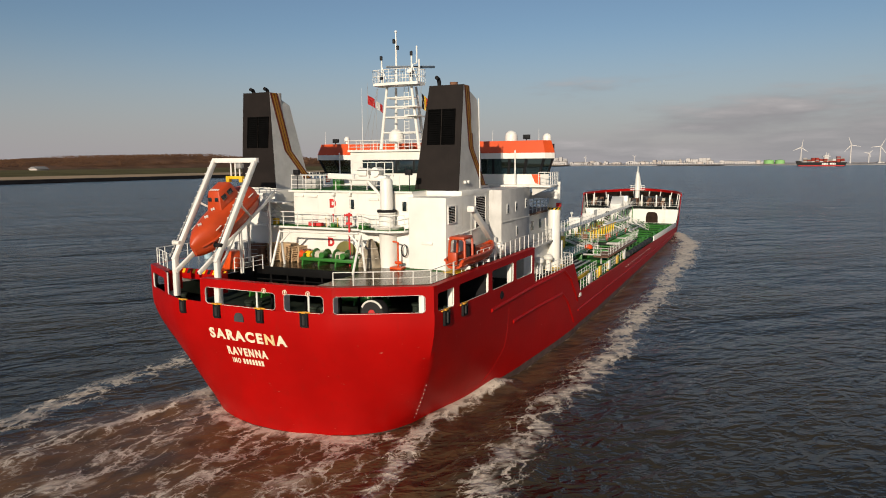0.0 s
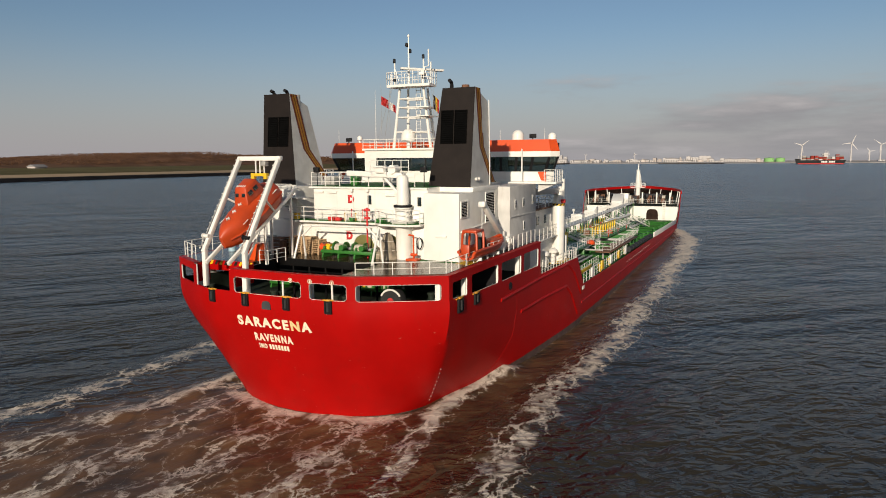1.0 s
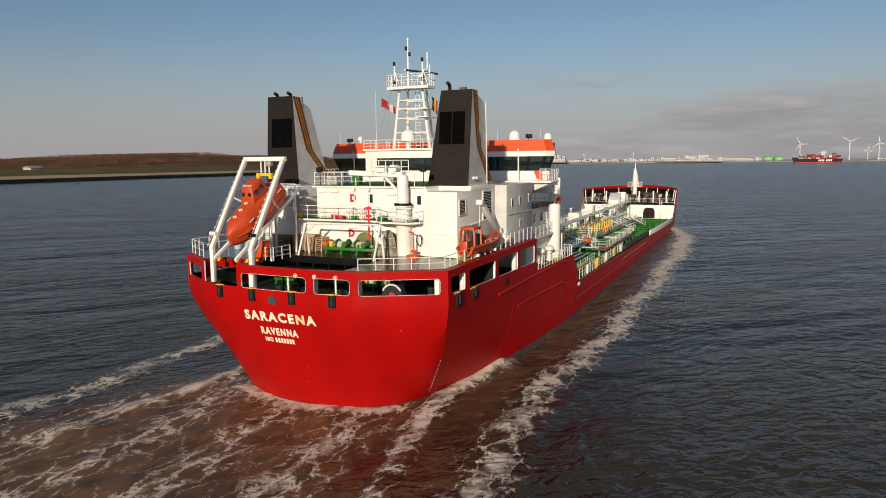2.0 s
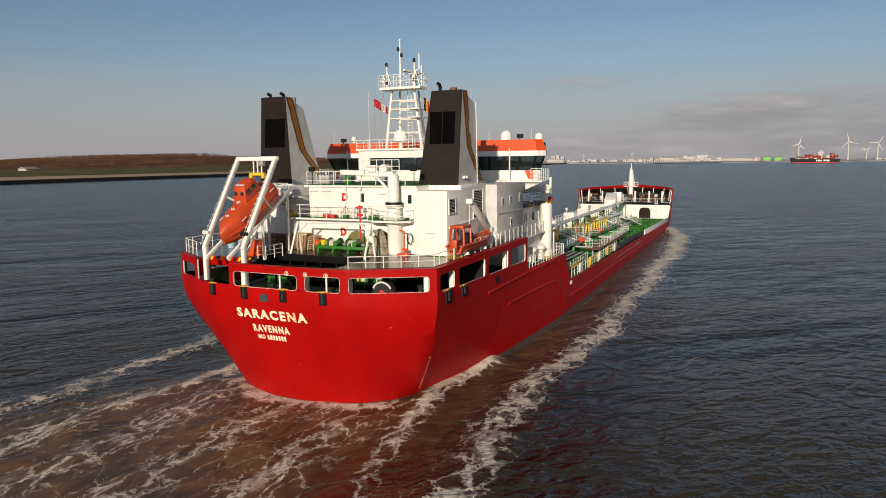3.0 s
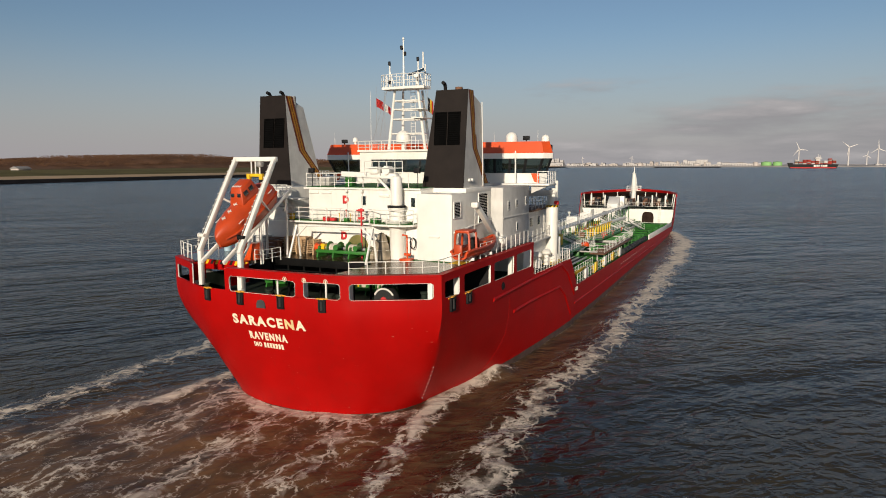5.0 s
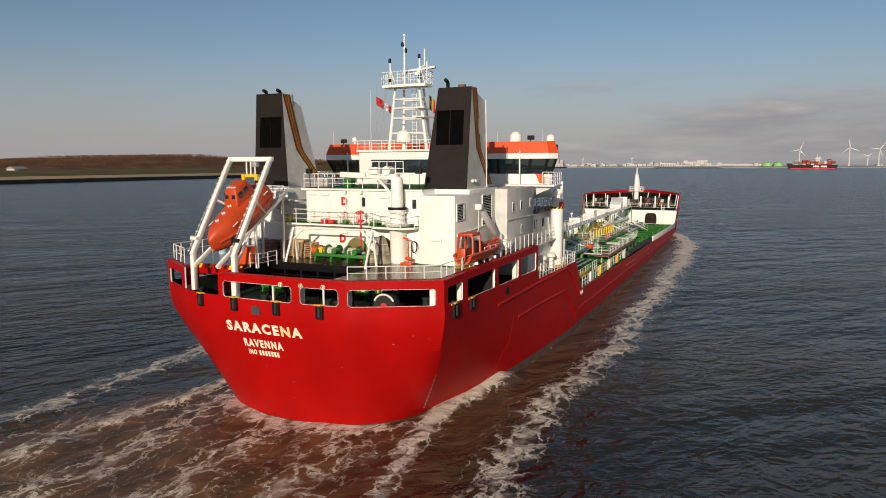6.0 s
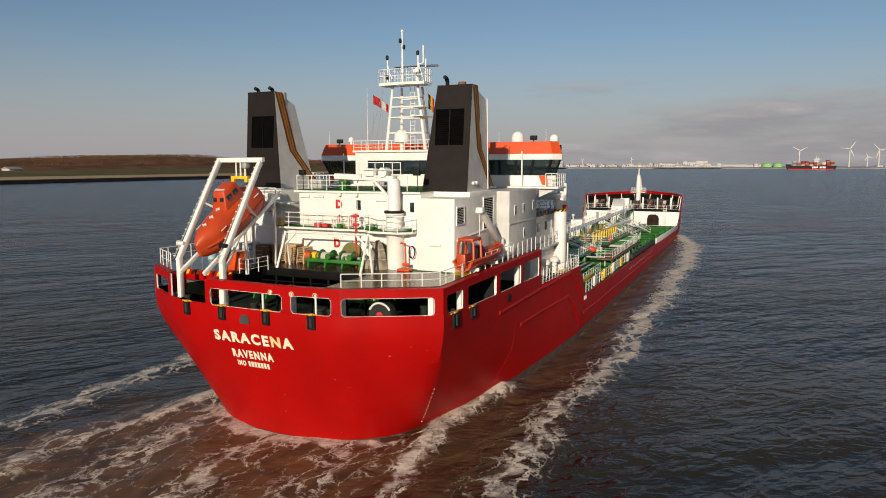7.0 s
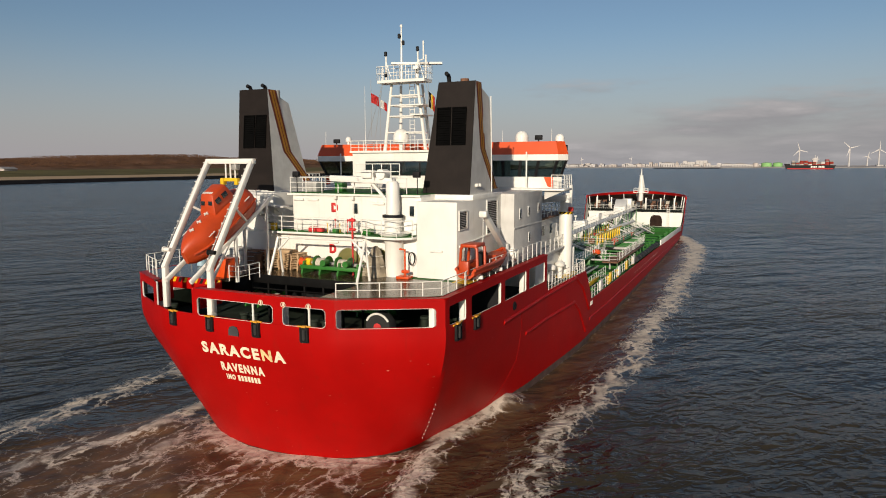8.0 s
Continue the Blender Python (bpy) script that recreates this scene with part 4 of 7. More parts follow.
def funnel(side):
    """Raked funnel: black after part, grey-white sides with a cranked ochre stripe."""
    xi, xo = 5.6, 8.74
    ti, to = 6.42, 8.82
    zb, zt = 14.22, 20.9 if side > 0 else 21.15
    ya, yt = 12.77, 13.42
    yfb, yft, zf = 16.9, 15.7, zt - 0.8  # fore edge at foot and at top, and height of the fore top edge
    bm = mesh()
    def v(x, y, z):
        return bm.verts.new((x * side, y, z))
    lo = [v(xi, ya, zb), v(xo, ya, zb), v(xo, yfb, zb), v(xi, yfb, zb)]
    hi = [v(ti, yt, zt), v(to, yt, zt), v(to, yft, zf), v(ti, yft, zf)]
    aft = bm.faces.new((lo[0], lo[1], hi[1], hi[0]))
    for a, b in ((1, 2), (2, 3), (3, 0)):
        bm.faces.new((lo[a], lo[b], hi[b], hi[a]))
    bm.faces.new(lo)
    top = bm.faces.new(hi)
    for f in (aft, top):
        f.material_index = 1
    fun = part("funnel", bm, (GREYW, FBLACK), ship, "raked funnel with black after face and cranked ochre stripe", smooth=False)
    # foot collar
    bm = mesh()
    if side > 0:
        box(bm, 5.6, 8.95, 12.72, 18.0, 13.9, 14.22, 0.03)
    else:
        box(bm, -8.95, -5.55, 12.7, 17.6, 14.12, 14.24, 0.03)
    part("funnel_collar", bm, CREAM, fun)

    def face_x(y, z):
        u = (z - zb) / (zt - zb)
        return xo + (to - xo) * u + 0.006
    def inner_x(y, z):
        u = (z - zb) / (zt - zb)
        return xi + (ti - xi) * u - 0.006
    # stripes on both cheeks: a maroon band with ochre lines, cranked
    for fx, sgn in ((face_x, 1), (inner_x, -1)):
        for mt, a, b, off in ((MAROON, 0.0, 0.86, 0.0), (GOLD, 0.2, 0.4, 0.006), (GOLD, 0.47, 0.68, 0.006)):
            bm = mesh()
            mid = [(yt + 0.03, zt - 0.02), (14.30, 16.95), (16.62, 14.45)]
            rows = []
            for y, z in mid:
                rows.append([bm.verts.new(((fx(y, z) + off * sgn) * side, y + w, z)) for w in (a, b)])
            for r0, r1 in zip(rows, rows[1:]):
                bm.faces.new((r0[0], r0[1], r1[1], r1[0]))
            bmesh.ops.solidify(bm, geom=bm.faces, thickness=0.004)
            part("stripe", bm, mt, fun, smooth=False)
    # after louvres
    tilt = math.atan2(yt - ya, zt - zb)
    for k in (-1, 1):
        z0 = 17.15
        u = (z0 - zb) / (zt - zb)
        xc = (xi + xo) / 2 * (1 - u) + (ti + to) / 2 * u
        m = Matrix.Translation(((xc + k * 0.5) * side, ya + (yt - ya) * u - 0.01, z0)) @ Matrix.Rotation(-tilt, 4, "X")
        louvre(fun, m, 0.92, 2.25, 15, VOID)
    # exhausts
    for x, y, r in (((6.85, 14.0, 0.13),) if side > 0 else ((7.0, 14.0, 0.13), (8.2, 13.9, 0.13))):
        bm = mesh()
        pipe(bm, [(x * side, y, 20.5), (x * side, y, 21.15), (x * side, y - 0.12, 21.35), (x * side, y - 0.4, 21.42)], r, 10)
        part("exhaust_pipe", bm, BLACK, fun, "black bent exhaust pipe")
    bm = mesh()
    sx, sy = (7.75, 14.3) if side > 0 else (6.6, 14.6)
    tube(bm, (sx * side, sy, 20.2), (sx * side, sy, 21.15), 0.26, 14)
    part("exhaust_stack", bm, RUST if side > 0 else STEEL, fun)
    bm = mesh()
    tube(bm, (8.86 * side, 16.1, 14.3), (8.9 * side, 15.75, 20.2), 0.035, 6)
    part("conduit", bm, WHITE, fun)
    return fun


for sd in (1, -1):
    funnel(sd)

louvre(BLOCK_S, Matrix.Translation((8.95, 11.15, 12.3)) @ Matrix.Rotation(radians(90), 4, "Z"), 1.2, 1.1, 10, CREAM)
louvre(BLOCK_S, Matrix.Translation((8.95, 15.9, 11.6)) @ Matrix.Rotation(radians(90), 4, "Z"), 1.9, 2.2, 18, CREAM)


# ---- wheelhouse ----
def wheelhouse():
    z0, z1 = 14.28, 17.72
    # central white body
    body = wall_block("wheelhouse", [(-4.2, 20.5), (4.9, 20.5), (4.9, 31.5), (-4.2, 31.5)], z0, 16.9, WHITE, "white bridge house with dark tinted windows")
    bm = mesh()
    box(bm, -3.0, 4.8, 20.44, 20.5, 15.2, 16.25)
    part("window_band", bm, BLACK, body)
    for k in range(5):
        bm = mesh()
        x = -2.95 + k * 1.55
        box(bm, x, x + 1.42, 20.41, 20.44, 15.27, 16.18, 0.01)
        part("window_pane", bm, GLASS, body, "tinted bridge window")
    bm = mesh()
    prism(bm, [(-4.3, 20.3), (5.0, 20.3), (5.0, 25.2), (-4.3, 25.2)], "z", 16.9, 17.05)
    part("bridge_roof", bm, WHITE, body)
    for side in (1, -1):
        xin = 4.9 if side > 0 else 4.2
        # orange fascia, flared outwards, over a white band
        bm = mesh()
        poly_lo = [(xin, 25.3), (10.7, 25.3), (11.3, 26.0), (11.0, 27.3), (10.3, 28.2), (xin, 28.2)]
        poly_hi = [(xin, 25.55), (10.45, 25.55), (10.95, 26.2), (10.7, 27.1), (10.1, 28.0), (xin, 28.0)]
        lo = [bm.verts.new((x * side, y, 16.75)) for x, y in poly_lo]
        hi = [bm.verts.new((x * side, y, z1)) for x, y in poly_hi]
        bm.faces.new(lo)
        bm.faces.new(hi)
        for k in range(6):
            bm.faces.new((lo[k], lo[(k + 1) % 6], hi[(k + 1) % 6], hi[k]))
        fas = part("wing_fascia", bm, ORANGE, body, "orange bridge wing fascia", smooth=False)
        bm = mesh()
        prism(bm, [(x * side, y) for x, y in poly_lo], "z", 16.3, 16.745)
        part("wing_band", bm, WHITE, body)
        # glazing leans outwards towards the top
        bm = mesh()
        g_lo = [(xin, 25.9), (10.1, 25.9), (10.6, 26.4), (10.4, 27.2), (9.8, 27.8), (xin, 27.8)]
        g_hi = [(xin, 25.42), (10.62, 25.42), (11.15, 26.05), (10.88, 27.25), (10.2, 28.1), (xin, 28.1)]
        lo = [bm.verts.new((x * side, y, 15.05)) for x, y in g_lo]
        hi = [bm.verts.new((x * side, y, 16.3)) for x, y in g_hi]
        for k in range(6):
            bm.faces.new((lo[k], lo[(k + 1) % 6], hi[(k + 1) % 6], hi[k]))
        part("wing_glazing", bm, PANE, body, "outward leaning tinted wing windows", smooth=False)
        n_m = 4
        for k in range(n_m + 1):
            u = k / n_m
            bm = mesh()
            p = Vector(((xin + (10.1 - xin) * u) * side, 25.86, 15.02))
            q = Vector(((xin + (10.62 - xin) * u) * side, 25.38, 16.32))
            beam(bm, p, q, 0.22 if k else 0.4, 0.1)
            part("mullion", bm, BLACK, body)
        bm = mesh()
        beam(bm, (10.61 * side, 26.4, 15.02), (11.16 * side, 26.05, 16.32), 0.18, 0.1)
        part("mullion", bm, BLACK, body)
        bm = mesh()
        tube(bm, (8.3 * side, 25.2, 14.22), (8.3 * side, 25.15, 16.95), 0.06, 7)
        part("awning_post", bm, WHITE, body)
        # parapet under the glass and wing floor
        bm = mesh()
        prism(bm, [(xin * side, 25.75), (10.2 * side, 25.75), (10.75 * side, 26.3), (10.5 * side, 27.3), (9.9 * side, 27.9), (xin * side, 27.9)], "z", 14.2, 15.05)
        part("wing_parapet", bm, WHITE, body)
        bm = mesh()
        prism(bm, [(9.5 * side, 15.04), (10.22 * side, 15.04), (10.2 * side, 14.24), (9.8 * side, 14.34)], "y", 25.72, 25.745)
        part("orange_panel", bm, ORANGE, body)
        bm = mesh()
        box(bm, *sorted((6.5 * side, 11.5 * side)), 24.2, 26.6, 14.06, 14.22, 0.03)
        part("wing_floor", bm, WHITE, body)
        bm = mesh()
        prism(bm, [(9.9 * side, 13.4), (11.4 * side, 14.06), (9.9 * side, 14.06)], "y", 24.6, 24.9)
        part("wing_bracket", bm, GREYW, body)
        railing(ship, [(10.5 * side, 24.3, 14.22), (11.45 * side, 24.3, 14.22), (11.45 * side, 26.5, 14.22)], 1.0, 0.6)
    bm = mesh()
    box(bm, -4.2, 4.9, 25.45, 28.0, 16.9, 17.68, 0.03)
    part("roof_fascia", bm, ORANGE, body, "orange fascia across the bridge roof")
    railing(ship, [(-4.25, 25.0, 17.05), (-4.25, 20.4, 17.05), (4.95, 20.4, 17.05)], 0.75, 1.2)
    # satellite domes
    for x, y, z, r in ((7.2, 27.4, 17.72, 0.52), (10.2, 27.6, 17.72, 0.36), (-8.0, 26.0, 17.95, 0.26), (-0.4, 21.4, 17.6, 0.62)):
        bm = mesh()
        tube(bm, (x, y, 17.0 if x == -0.4 else 17.7), (x, y, z + 0.05), 0.12, 8)
        dome(bm, (x, y, z), r, 0.75)
        part("radome", bm, WHITE, body, "white satellite dome")
    for x, y in ((9.0, 25.9), (-9.1, 25.8)):
        bm = mesh()
        box(bm, x - 0.28, x + 0.28, y - 0.1, y + 0.16, 17.85, 18.2, 0.04)
        tube(bm, (x, y, 17.7), (x, y, 17.9), 0.05, 6)
        part("floodlight", bm, BLACK, body, "black floodlight housing")
    bm = mesh()
    box(bm, 10.84, 10.98, 26.45, 27.05, 17.0, 17.45)
    part("vent_grille", bm, BLACK, body)
    for x, y, h in ((-10.2, 25.8, 1.2), (-3.9, 22, 4.4), (9.9, 26.3, 1.0), (6.0, 26.2, 0.9)):
        bm = mesh()
        tube(bm, (x, y, 17.05), (x, y, 17.7 + h), 0.025, 5, 0.01)
        part("whip_aerial", bm, WHITE, body)


wheelhouse()


# ---- mast ----
def mast():
    bm = mesh()
    legs = [((-1.7, 21.2, 17.05), (-0.95, 21.0, 22.0)), ((1.75, 21.2, 17.05), (1.2, 21.0, 22.0)), ((-1.3, 23.0, 17.05), (-0.8, 22.2, 22.0)), ((1.3, 23.0, 17.05), (1.0, 22.2, 22.0))]
    for p, q in legs:
        tube(bm, p, q, 0.14, 10, 0.1)
    m = part("mast", bm, WHITE, ship, "white lattice radar mast with platforms")
    for z in (18.4, 19.6, 20.4, 21.1):
        bm = mesh()
        u = (z - 17.05) / 4.95
        c = [Vector(p).lerp(Vector(q), u) for p, q in legs]
        for a, b in ((0, 1), (1, 3), (3, 2), (2, 0)):
            tube(bm, c[a], c[b], 0.06, 6)
        part("cross_bar", bm, WHITE, m)
    bm = mesh()
    for x in (0.25, 0.65):
        tube(bm, (x, 21.6, 17.1), (x, 21.6, 22.0), 0.025, 5)
    for k in range(17):
        tube(bm, (0.25, 21.6, 17.3 + k * 0.28), (0.65, 21.6, 17.3 + k * 0.28), 0.018, 5)
    part("ladder", bm, WHITE, m)
    bm = mesh()
    prism(bm, [(-1.8, 20.3), (0.2, 20.1), (2.1, 20.3), (2.1, 21.6), (-1.8, 21.6)], "z", 21.98, 22.18)
    part("platform", bm, WHITE, m)
    for z, r in ((19.6, 1.9), (20.3, 0.8)):
        bm = mesh()
        box(bm, 0.9, 1.95, 20.4, 22.3, z, z + 0.08)
        part("small_platform", bm, WHITE, m)
    for pts in ([(-1.8, 20.3, 22.18), (0.2, 20.1, 22.18), (2.1, 20.3, 22.18)], [(-1.8, 20.3, 22.18), (-1.8, 21.6, 22.18), (2.1, 21.6, 22.18), (2.1, 20.3, 22.18)]):
        bm = mesh()
        for h in (0.5, 1.0):
            for p, q in zip(pts, pts[1:]):
                tube(bm, Vector(p) + Vector((0, 0, h)), Vector(q) + Vector((0, 0, h)), 0.024, 5)
        for p, q in zip(pts, pts[1:]):
            for k in range(5):
                w = Vector(p).lerp(Vector(q), k / 4)
                tube(bm, w, w + Vector((0, 0, 1.0)), 0.026, 5)
        part("mast_rail", bm, WHITE, m)
    bm = mesh()
    tube(bm, (-0.1, 21.0, 21.9), (-0.1, 21.0, 26.0), 0.1, 8, 0.05)
    part("pole", bm, WHITE, m)
    for x, zb, zt in ((-1.35, 21.9, 24.1), (1.3, 21.9, 24.2), (1.75, 23.6, 24.9), (1.95, 21.9, 23.9)):
        bm = mesh()
        tube(bm, (x, 20.9, zb), (x, 20.9, zt), 0.06, 6)
        for d in ((0.55, 0.0), (-0.2, 0.5)):
            if x < 1.5:
                tube(bm, (x + d[0], 20.9 + d[1], zb + 0.1), (x, 20.9, zt - 0.5), 0.035, 5)
        if 1.5 < x < 1.9:
            tube(bm, (x - 0.5, 20.9, zb - 0.1), (x, 20.9, zb), 0.035, 5)
        part("side_pole", bm, WHITE, m)
    for x, z in ((-0.2, 25.2), (0.12, 24.7), (-1.35, 24.0), (1.3, 24.2), (-1.35, 22.5), (1.3, 22.6)):
        bm = mesh()
        lathe(bm, (x, 20.85, z), [(0.09, 0), (0.12, 0.03), (0.12, 0.28), (0.08, 0.33)], 8)
        part("navigation_lamp", bm, BLACK, m)
    bm = mesh()
    lathe(bm, (-0.1, 21.0, 26.0), [(0.05, 0), (0.1, 0.05), (0.1, 0.15), (0.03, 0.22)], 8)
    part("lamp_top", bm, WHITE, m)
    bm = mesh()
    tube(bm, (1.0, 21.3, 22.0), (1.0, 21.3, 23.1), 0.14, 8)
    box(bm, 0.75, 1.25, 21.1, 21.5, 22.95, 23.22, 0.05)
    part("radar_pedestal", bm, WHITE, m)


def stay(p, q):
    bm = mesh()
    tube(bm, p, q, 0.014, 4)
    part("stay_wire", bm, STEEL, ship)


mast()
for x in (-3.4, -2.6):
    stay((x, 21.0, 17.1), (-1.5, 20.6, 22.0))
stay((2.0, 20.6, 22.0), (3.3, 21.0, 17.1))
# the radar scanner turns on its pedestal
scanner = thing("radar_scanner", (1.0, 21.3, 23.4), "long bar-shaped radar scanner turning on the mast", "radar")
bm = mesh()
box(bm, -0.9, 2.9, 21.22, 21.38, 23.32, 23.5, 0.05)
part("scanner_bar", bm, WHITE, scanner)
bm = mesh()
box(bm, -0.88, 2.88, 21.385, 21.42, 23.3, 23.48, 0.01)
part("scanner_back", bm, BLUEB, scanner, "dark blue back of the scanner")
bm = mesh()
tube(bm, (1.0, 21.3, 23.2), (1.0, 21.3, 23.34), 0.12, 8)
part("hub", bm, WHITE, scanner)


# ---- free-fall lifeboat and its launching frame ----
def launch_frame():
    bm = mesh()
    beam(bm, (-5.92, 7.0, 16.22), (-2.35, 7.0, 16.22), 0.32, 0.3)
    fr = part("launch_frame", bm, WHITE, ship, "white steel A-frame of the lifeboat launching ramp")
    for x, z0 in ((-5.78, 8.1), (-2.5, 8.1)):
        bm = mesh()
        beam(bm, (x, 3.3, z0), (x, 3.3, 10.5), 0.28, 0.32)
        beam(bm, (x, 3.2, 10.3), (x, 6.95, 16.2), 0.25, 0.3)
        part("leg", bm, WHITE, fr)
        bm = mesh()
        tube(bm, (x - 0.22, 3.1, 10.5), (x - 0.22, 6.95, 16.2), 0.035, 6)
        part("hydraulic_line", bm, STEEL, fr)
        inn = x + (0.75 if x < -4 else -0.75)
        bm = mesh()
        beam(bm, (inn, 2.6, 9.75), (inn, 9.6, 14.1), 0.17, 0.24)
        part("slide_rail", bm, WHITE, fr)
        bm = mesh()
        beam(bm, (x, 3.2, 9.5), (inn, 5.6, 11.5), 0.13, 0.13)
        beam(bm, (x, 5.3, 13.7), (inn, 7.3, 12.6), 0.12, 0.12)
        part("brace", bm, WHITE, fr)
        for y in (6.2, 9.0):
            bm = mesh()
            z = 9.75 + (y - 2.6) * 4.35 / 7.0
            beam(bm, (inn, y, 9.2), (inn, y, z), 0.15, 0.15)
            part("support_post", bm, WHITE, fr)
        bm = mesh()
        tube(bm, (x - 0.28, 3.6, 11.3), (x + 0.12, 3.6, 11.3), 0.12, 12)
        tube(bm, (x - 0.36, 3.6, 11.3), (x - 0.28, 3.6, 11.3), 0.17, 12)
        part("hydraulic_motor", bm, BLACK if x > -4 else WHITE, fr)
        for k in range(16):
            bm = mesh()
            u = (k + 0.5) / 16
            box(bm, x - 0.24, x - 0.14, 3.0 + 3.95 * u - 0.05, 3.0 + 3.95 * u + 0.03, 10.3 + 5.9 * u + 0.1, 10.3 + 5.9 * u + 0.15)
            part("step", bm, WHITE, fr)
    bm = mesh()
    beam(bm, (-4.7, 6.9, 15.15), (-3.5, 6.9, 15.15), 0.16, 0.2)
    box(bm, -4.75, -4.5, 6.75, 7.05, 14.85, 15.25, 0.03)
    box(bm, -3.7, -3.45, 6.75, 7.05, 14.85, 15.25, 0.03)
    part("hoist_beam", bm, YELLOW, fr, "yellow hoisting beam")
    for x in (-4.45, -4.1, -3.75):
        bm = mesh()
        tube(bm, (x, 6.95, 15.2), (x, 6.95, 16.2), 0.05, 6)
        part("wire", bm, WHITE, fr)
    bm = mesh()
    box(bm, -3.95, -3.55, 6.8, 7.2, 15.7, 16.05, 0.08)
    part("sheave", bm, STEEL, fr)


launch_frame()


def lifeboat():
    a = radians(31.5)
    nose = Vector((-4.13, 3.45, 11.15))
    M = Matrix.Translation(nose) @ Matrix.Rotation(a, 4, "X")
    t = thing("lifeboat", (-4.13, 6.0, 11.4), "orange enclosed free-fall lifeboat on its ramp", "lifeboat")
    ABOARD.append(t)
    prof = [(-0.35, 0.12, 0.42), (0.0, 0.4, 0.66), (0.6, 0.76, 0.86), (1.6, 1.0, 0.98), (3.0, 1.06, 1.04), (4.3, 1.06, 1.02), (5.0, 0.98, 0.94), (5.45, 0.78, 0.76), (5.6, 0.45, 0.5)]

    def shell(lo, hi, grow=0.0):
        bm = mesh()
        n, rings = 13, []
        for y, w, h in prof:
            ring = []
            for k in range(n):
                g = lo + (hi - lo) * k / (n - 1)
                c, s = math.cos(g), math.sin(g)
                ring.append(bm.verts.new(((w + grow) * abs(c) ** 0.8 * (1 if c > 0 else -1), y, (h + grow) * abs(s) ** 0.85 * (1 if s > 0 else -1))))
            rings.append(ring)
        for r0, r1 in zip(rings, rings[1:]):
            for k in range(n - 1):
                bm.faces.new((r0[k], r0[k + 1], r1[k + 1], r1[k]))
        bm.faces.new(rings[0])
        bm.faces.new(rings[-1])
        bm.transform(M)
        return bm

    part("canopy", shell(0.0, math.pi), LBORANGE, t, "orange glassfibre canopy", 40)
    part("boat_hull", shell(-math.pi, 0.0, 0.0), LBORANGE, t, "orange glassfibre lower hull", 40)
    for s in (1, -1):
        bm = mesh()
        pipe(bm, [((w + 0.03) * s, y, 0) for y, w, h in prof[1:-1]], 0.07, 6)
        bm.transform(M)
        part("gunwale", bm, LBORANGE, t)
    # helmsman's tower
    bm = mesh()
    lo = [(-0.6, 2.35, 0.9), (0.6, 2.35, 0.9), (0.66, 4.3, 0.9), (-0.66, 4.3, 0.9)]
    hi = [(-0.44, 2.95, 1.95), (0.44, 2.95, 1.95), (0.48, 4.1, 1.95), (-0.48, 4.1, 1.95)]
    prismv = [[bm.verts.new(p) for p in q] for q in (lo, hi)]
    bm.faces.new(prismv[0])
    bm.faces.new(prismv[1])
    for k in range(4):
        bm.faces.new((prismv[0][k], prismv[0][(k + 1) % 4], prismv[1][(k + 1) % 4], prismv[1][k]))
    bmesh.ops.bevel(bm, geom=list(bm.edges), offset=0.12, segments=2, affect="EDGES", profile=0.5)
    bm.transform(M)
    tower = part("tower", bm, LBORANGE, t, "boxy orange helm tower", 40)
    for x in (-0.24, 0.24):
        bm = mesh()
        box(bm, x - 0.13, x + 0.13, -0.02, 0.02, 0.0, 0.24, 0.01)
        bm.transform(M @ Matrix.Translation((x * 0.1, 2.63, 1.42)) @ Matrix.Rotation(radians(-30), 4, "X"))
        part("window", bm, GLASS, tower)
    for s in (1, -1):
        for y in (3.05, 3.65):
            bm = mesh()
            box(bm, -0.02, 0.02, -0.2, 0.2, -0.14, 0.14, 0.01)
            bm.transform(M @ Matrix.Translation((0.565 * s, y, 1.5)) @ Matrix.Rotation(radians(-10 * s), 4, "Y"))
            part("window", bm, GLASS, tower)
    for k in range(5):
        bm = mesh()
        box(bm, -0.36 + k * 0.15, -0.26 + k * 0.15, 3.02, 3.2, 1.95, 1.965)
        bm.transform(M)
        part("lettering_bar", bm, WHITE, tower)
    for s in (1, -1):
        for k in range(4):
            bm = mesh()
            y = 1.0 + k * 1.15
            tube(bm, (0.97 * s, y, 0.5), (0.97 * s, y + 0.5, 0.5), 0.03, 6)
            bm.transform(M)
            part("reflective_strip", bm, CREAM, t)
    for k in range(3):
        bm = mesh()
        y = 0.9 + k * 0.7
        box(bm, -0.15, 0.15, y, y + 0.05, 0.92 + 0.06 * k, 1.0 + 0.06 * k)
        box(bm, -0.025, 0.025, y - 0.12, y + 0.17, 0.92 + 0.06 * k, 1.0 + 0.06 * k)
        bm.transform(M)
        part("grip_cross", bm, CREAM, t)
    bm = mesh()
    tube(bm, (0, 5.3, -0.3), (0, 5.85, -0.3), 0.38, 14)
    bm.transform(M)
    part("propeller_guard", bm, LBORANGE, t)


lifeboat()


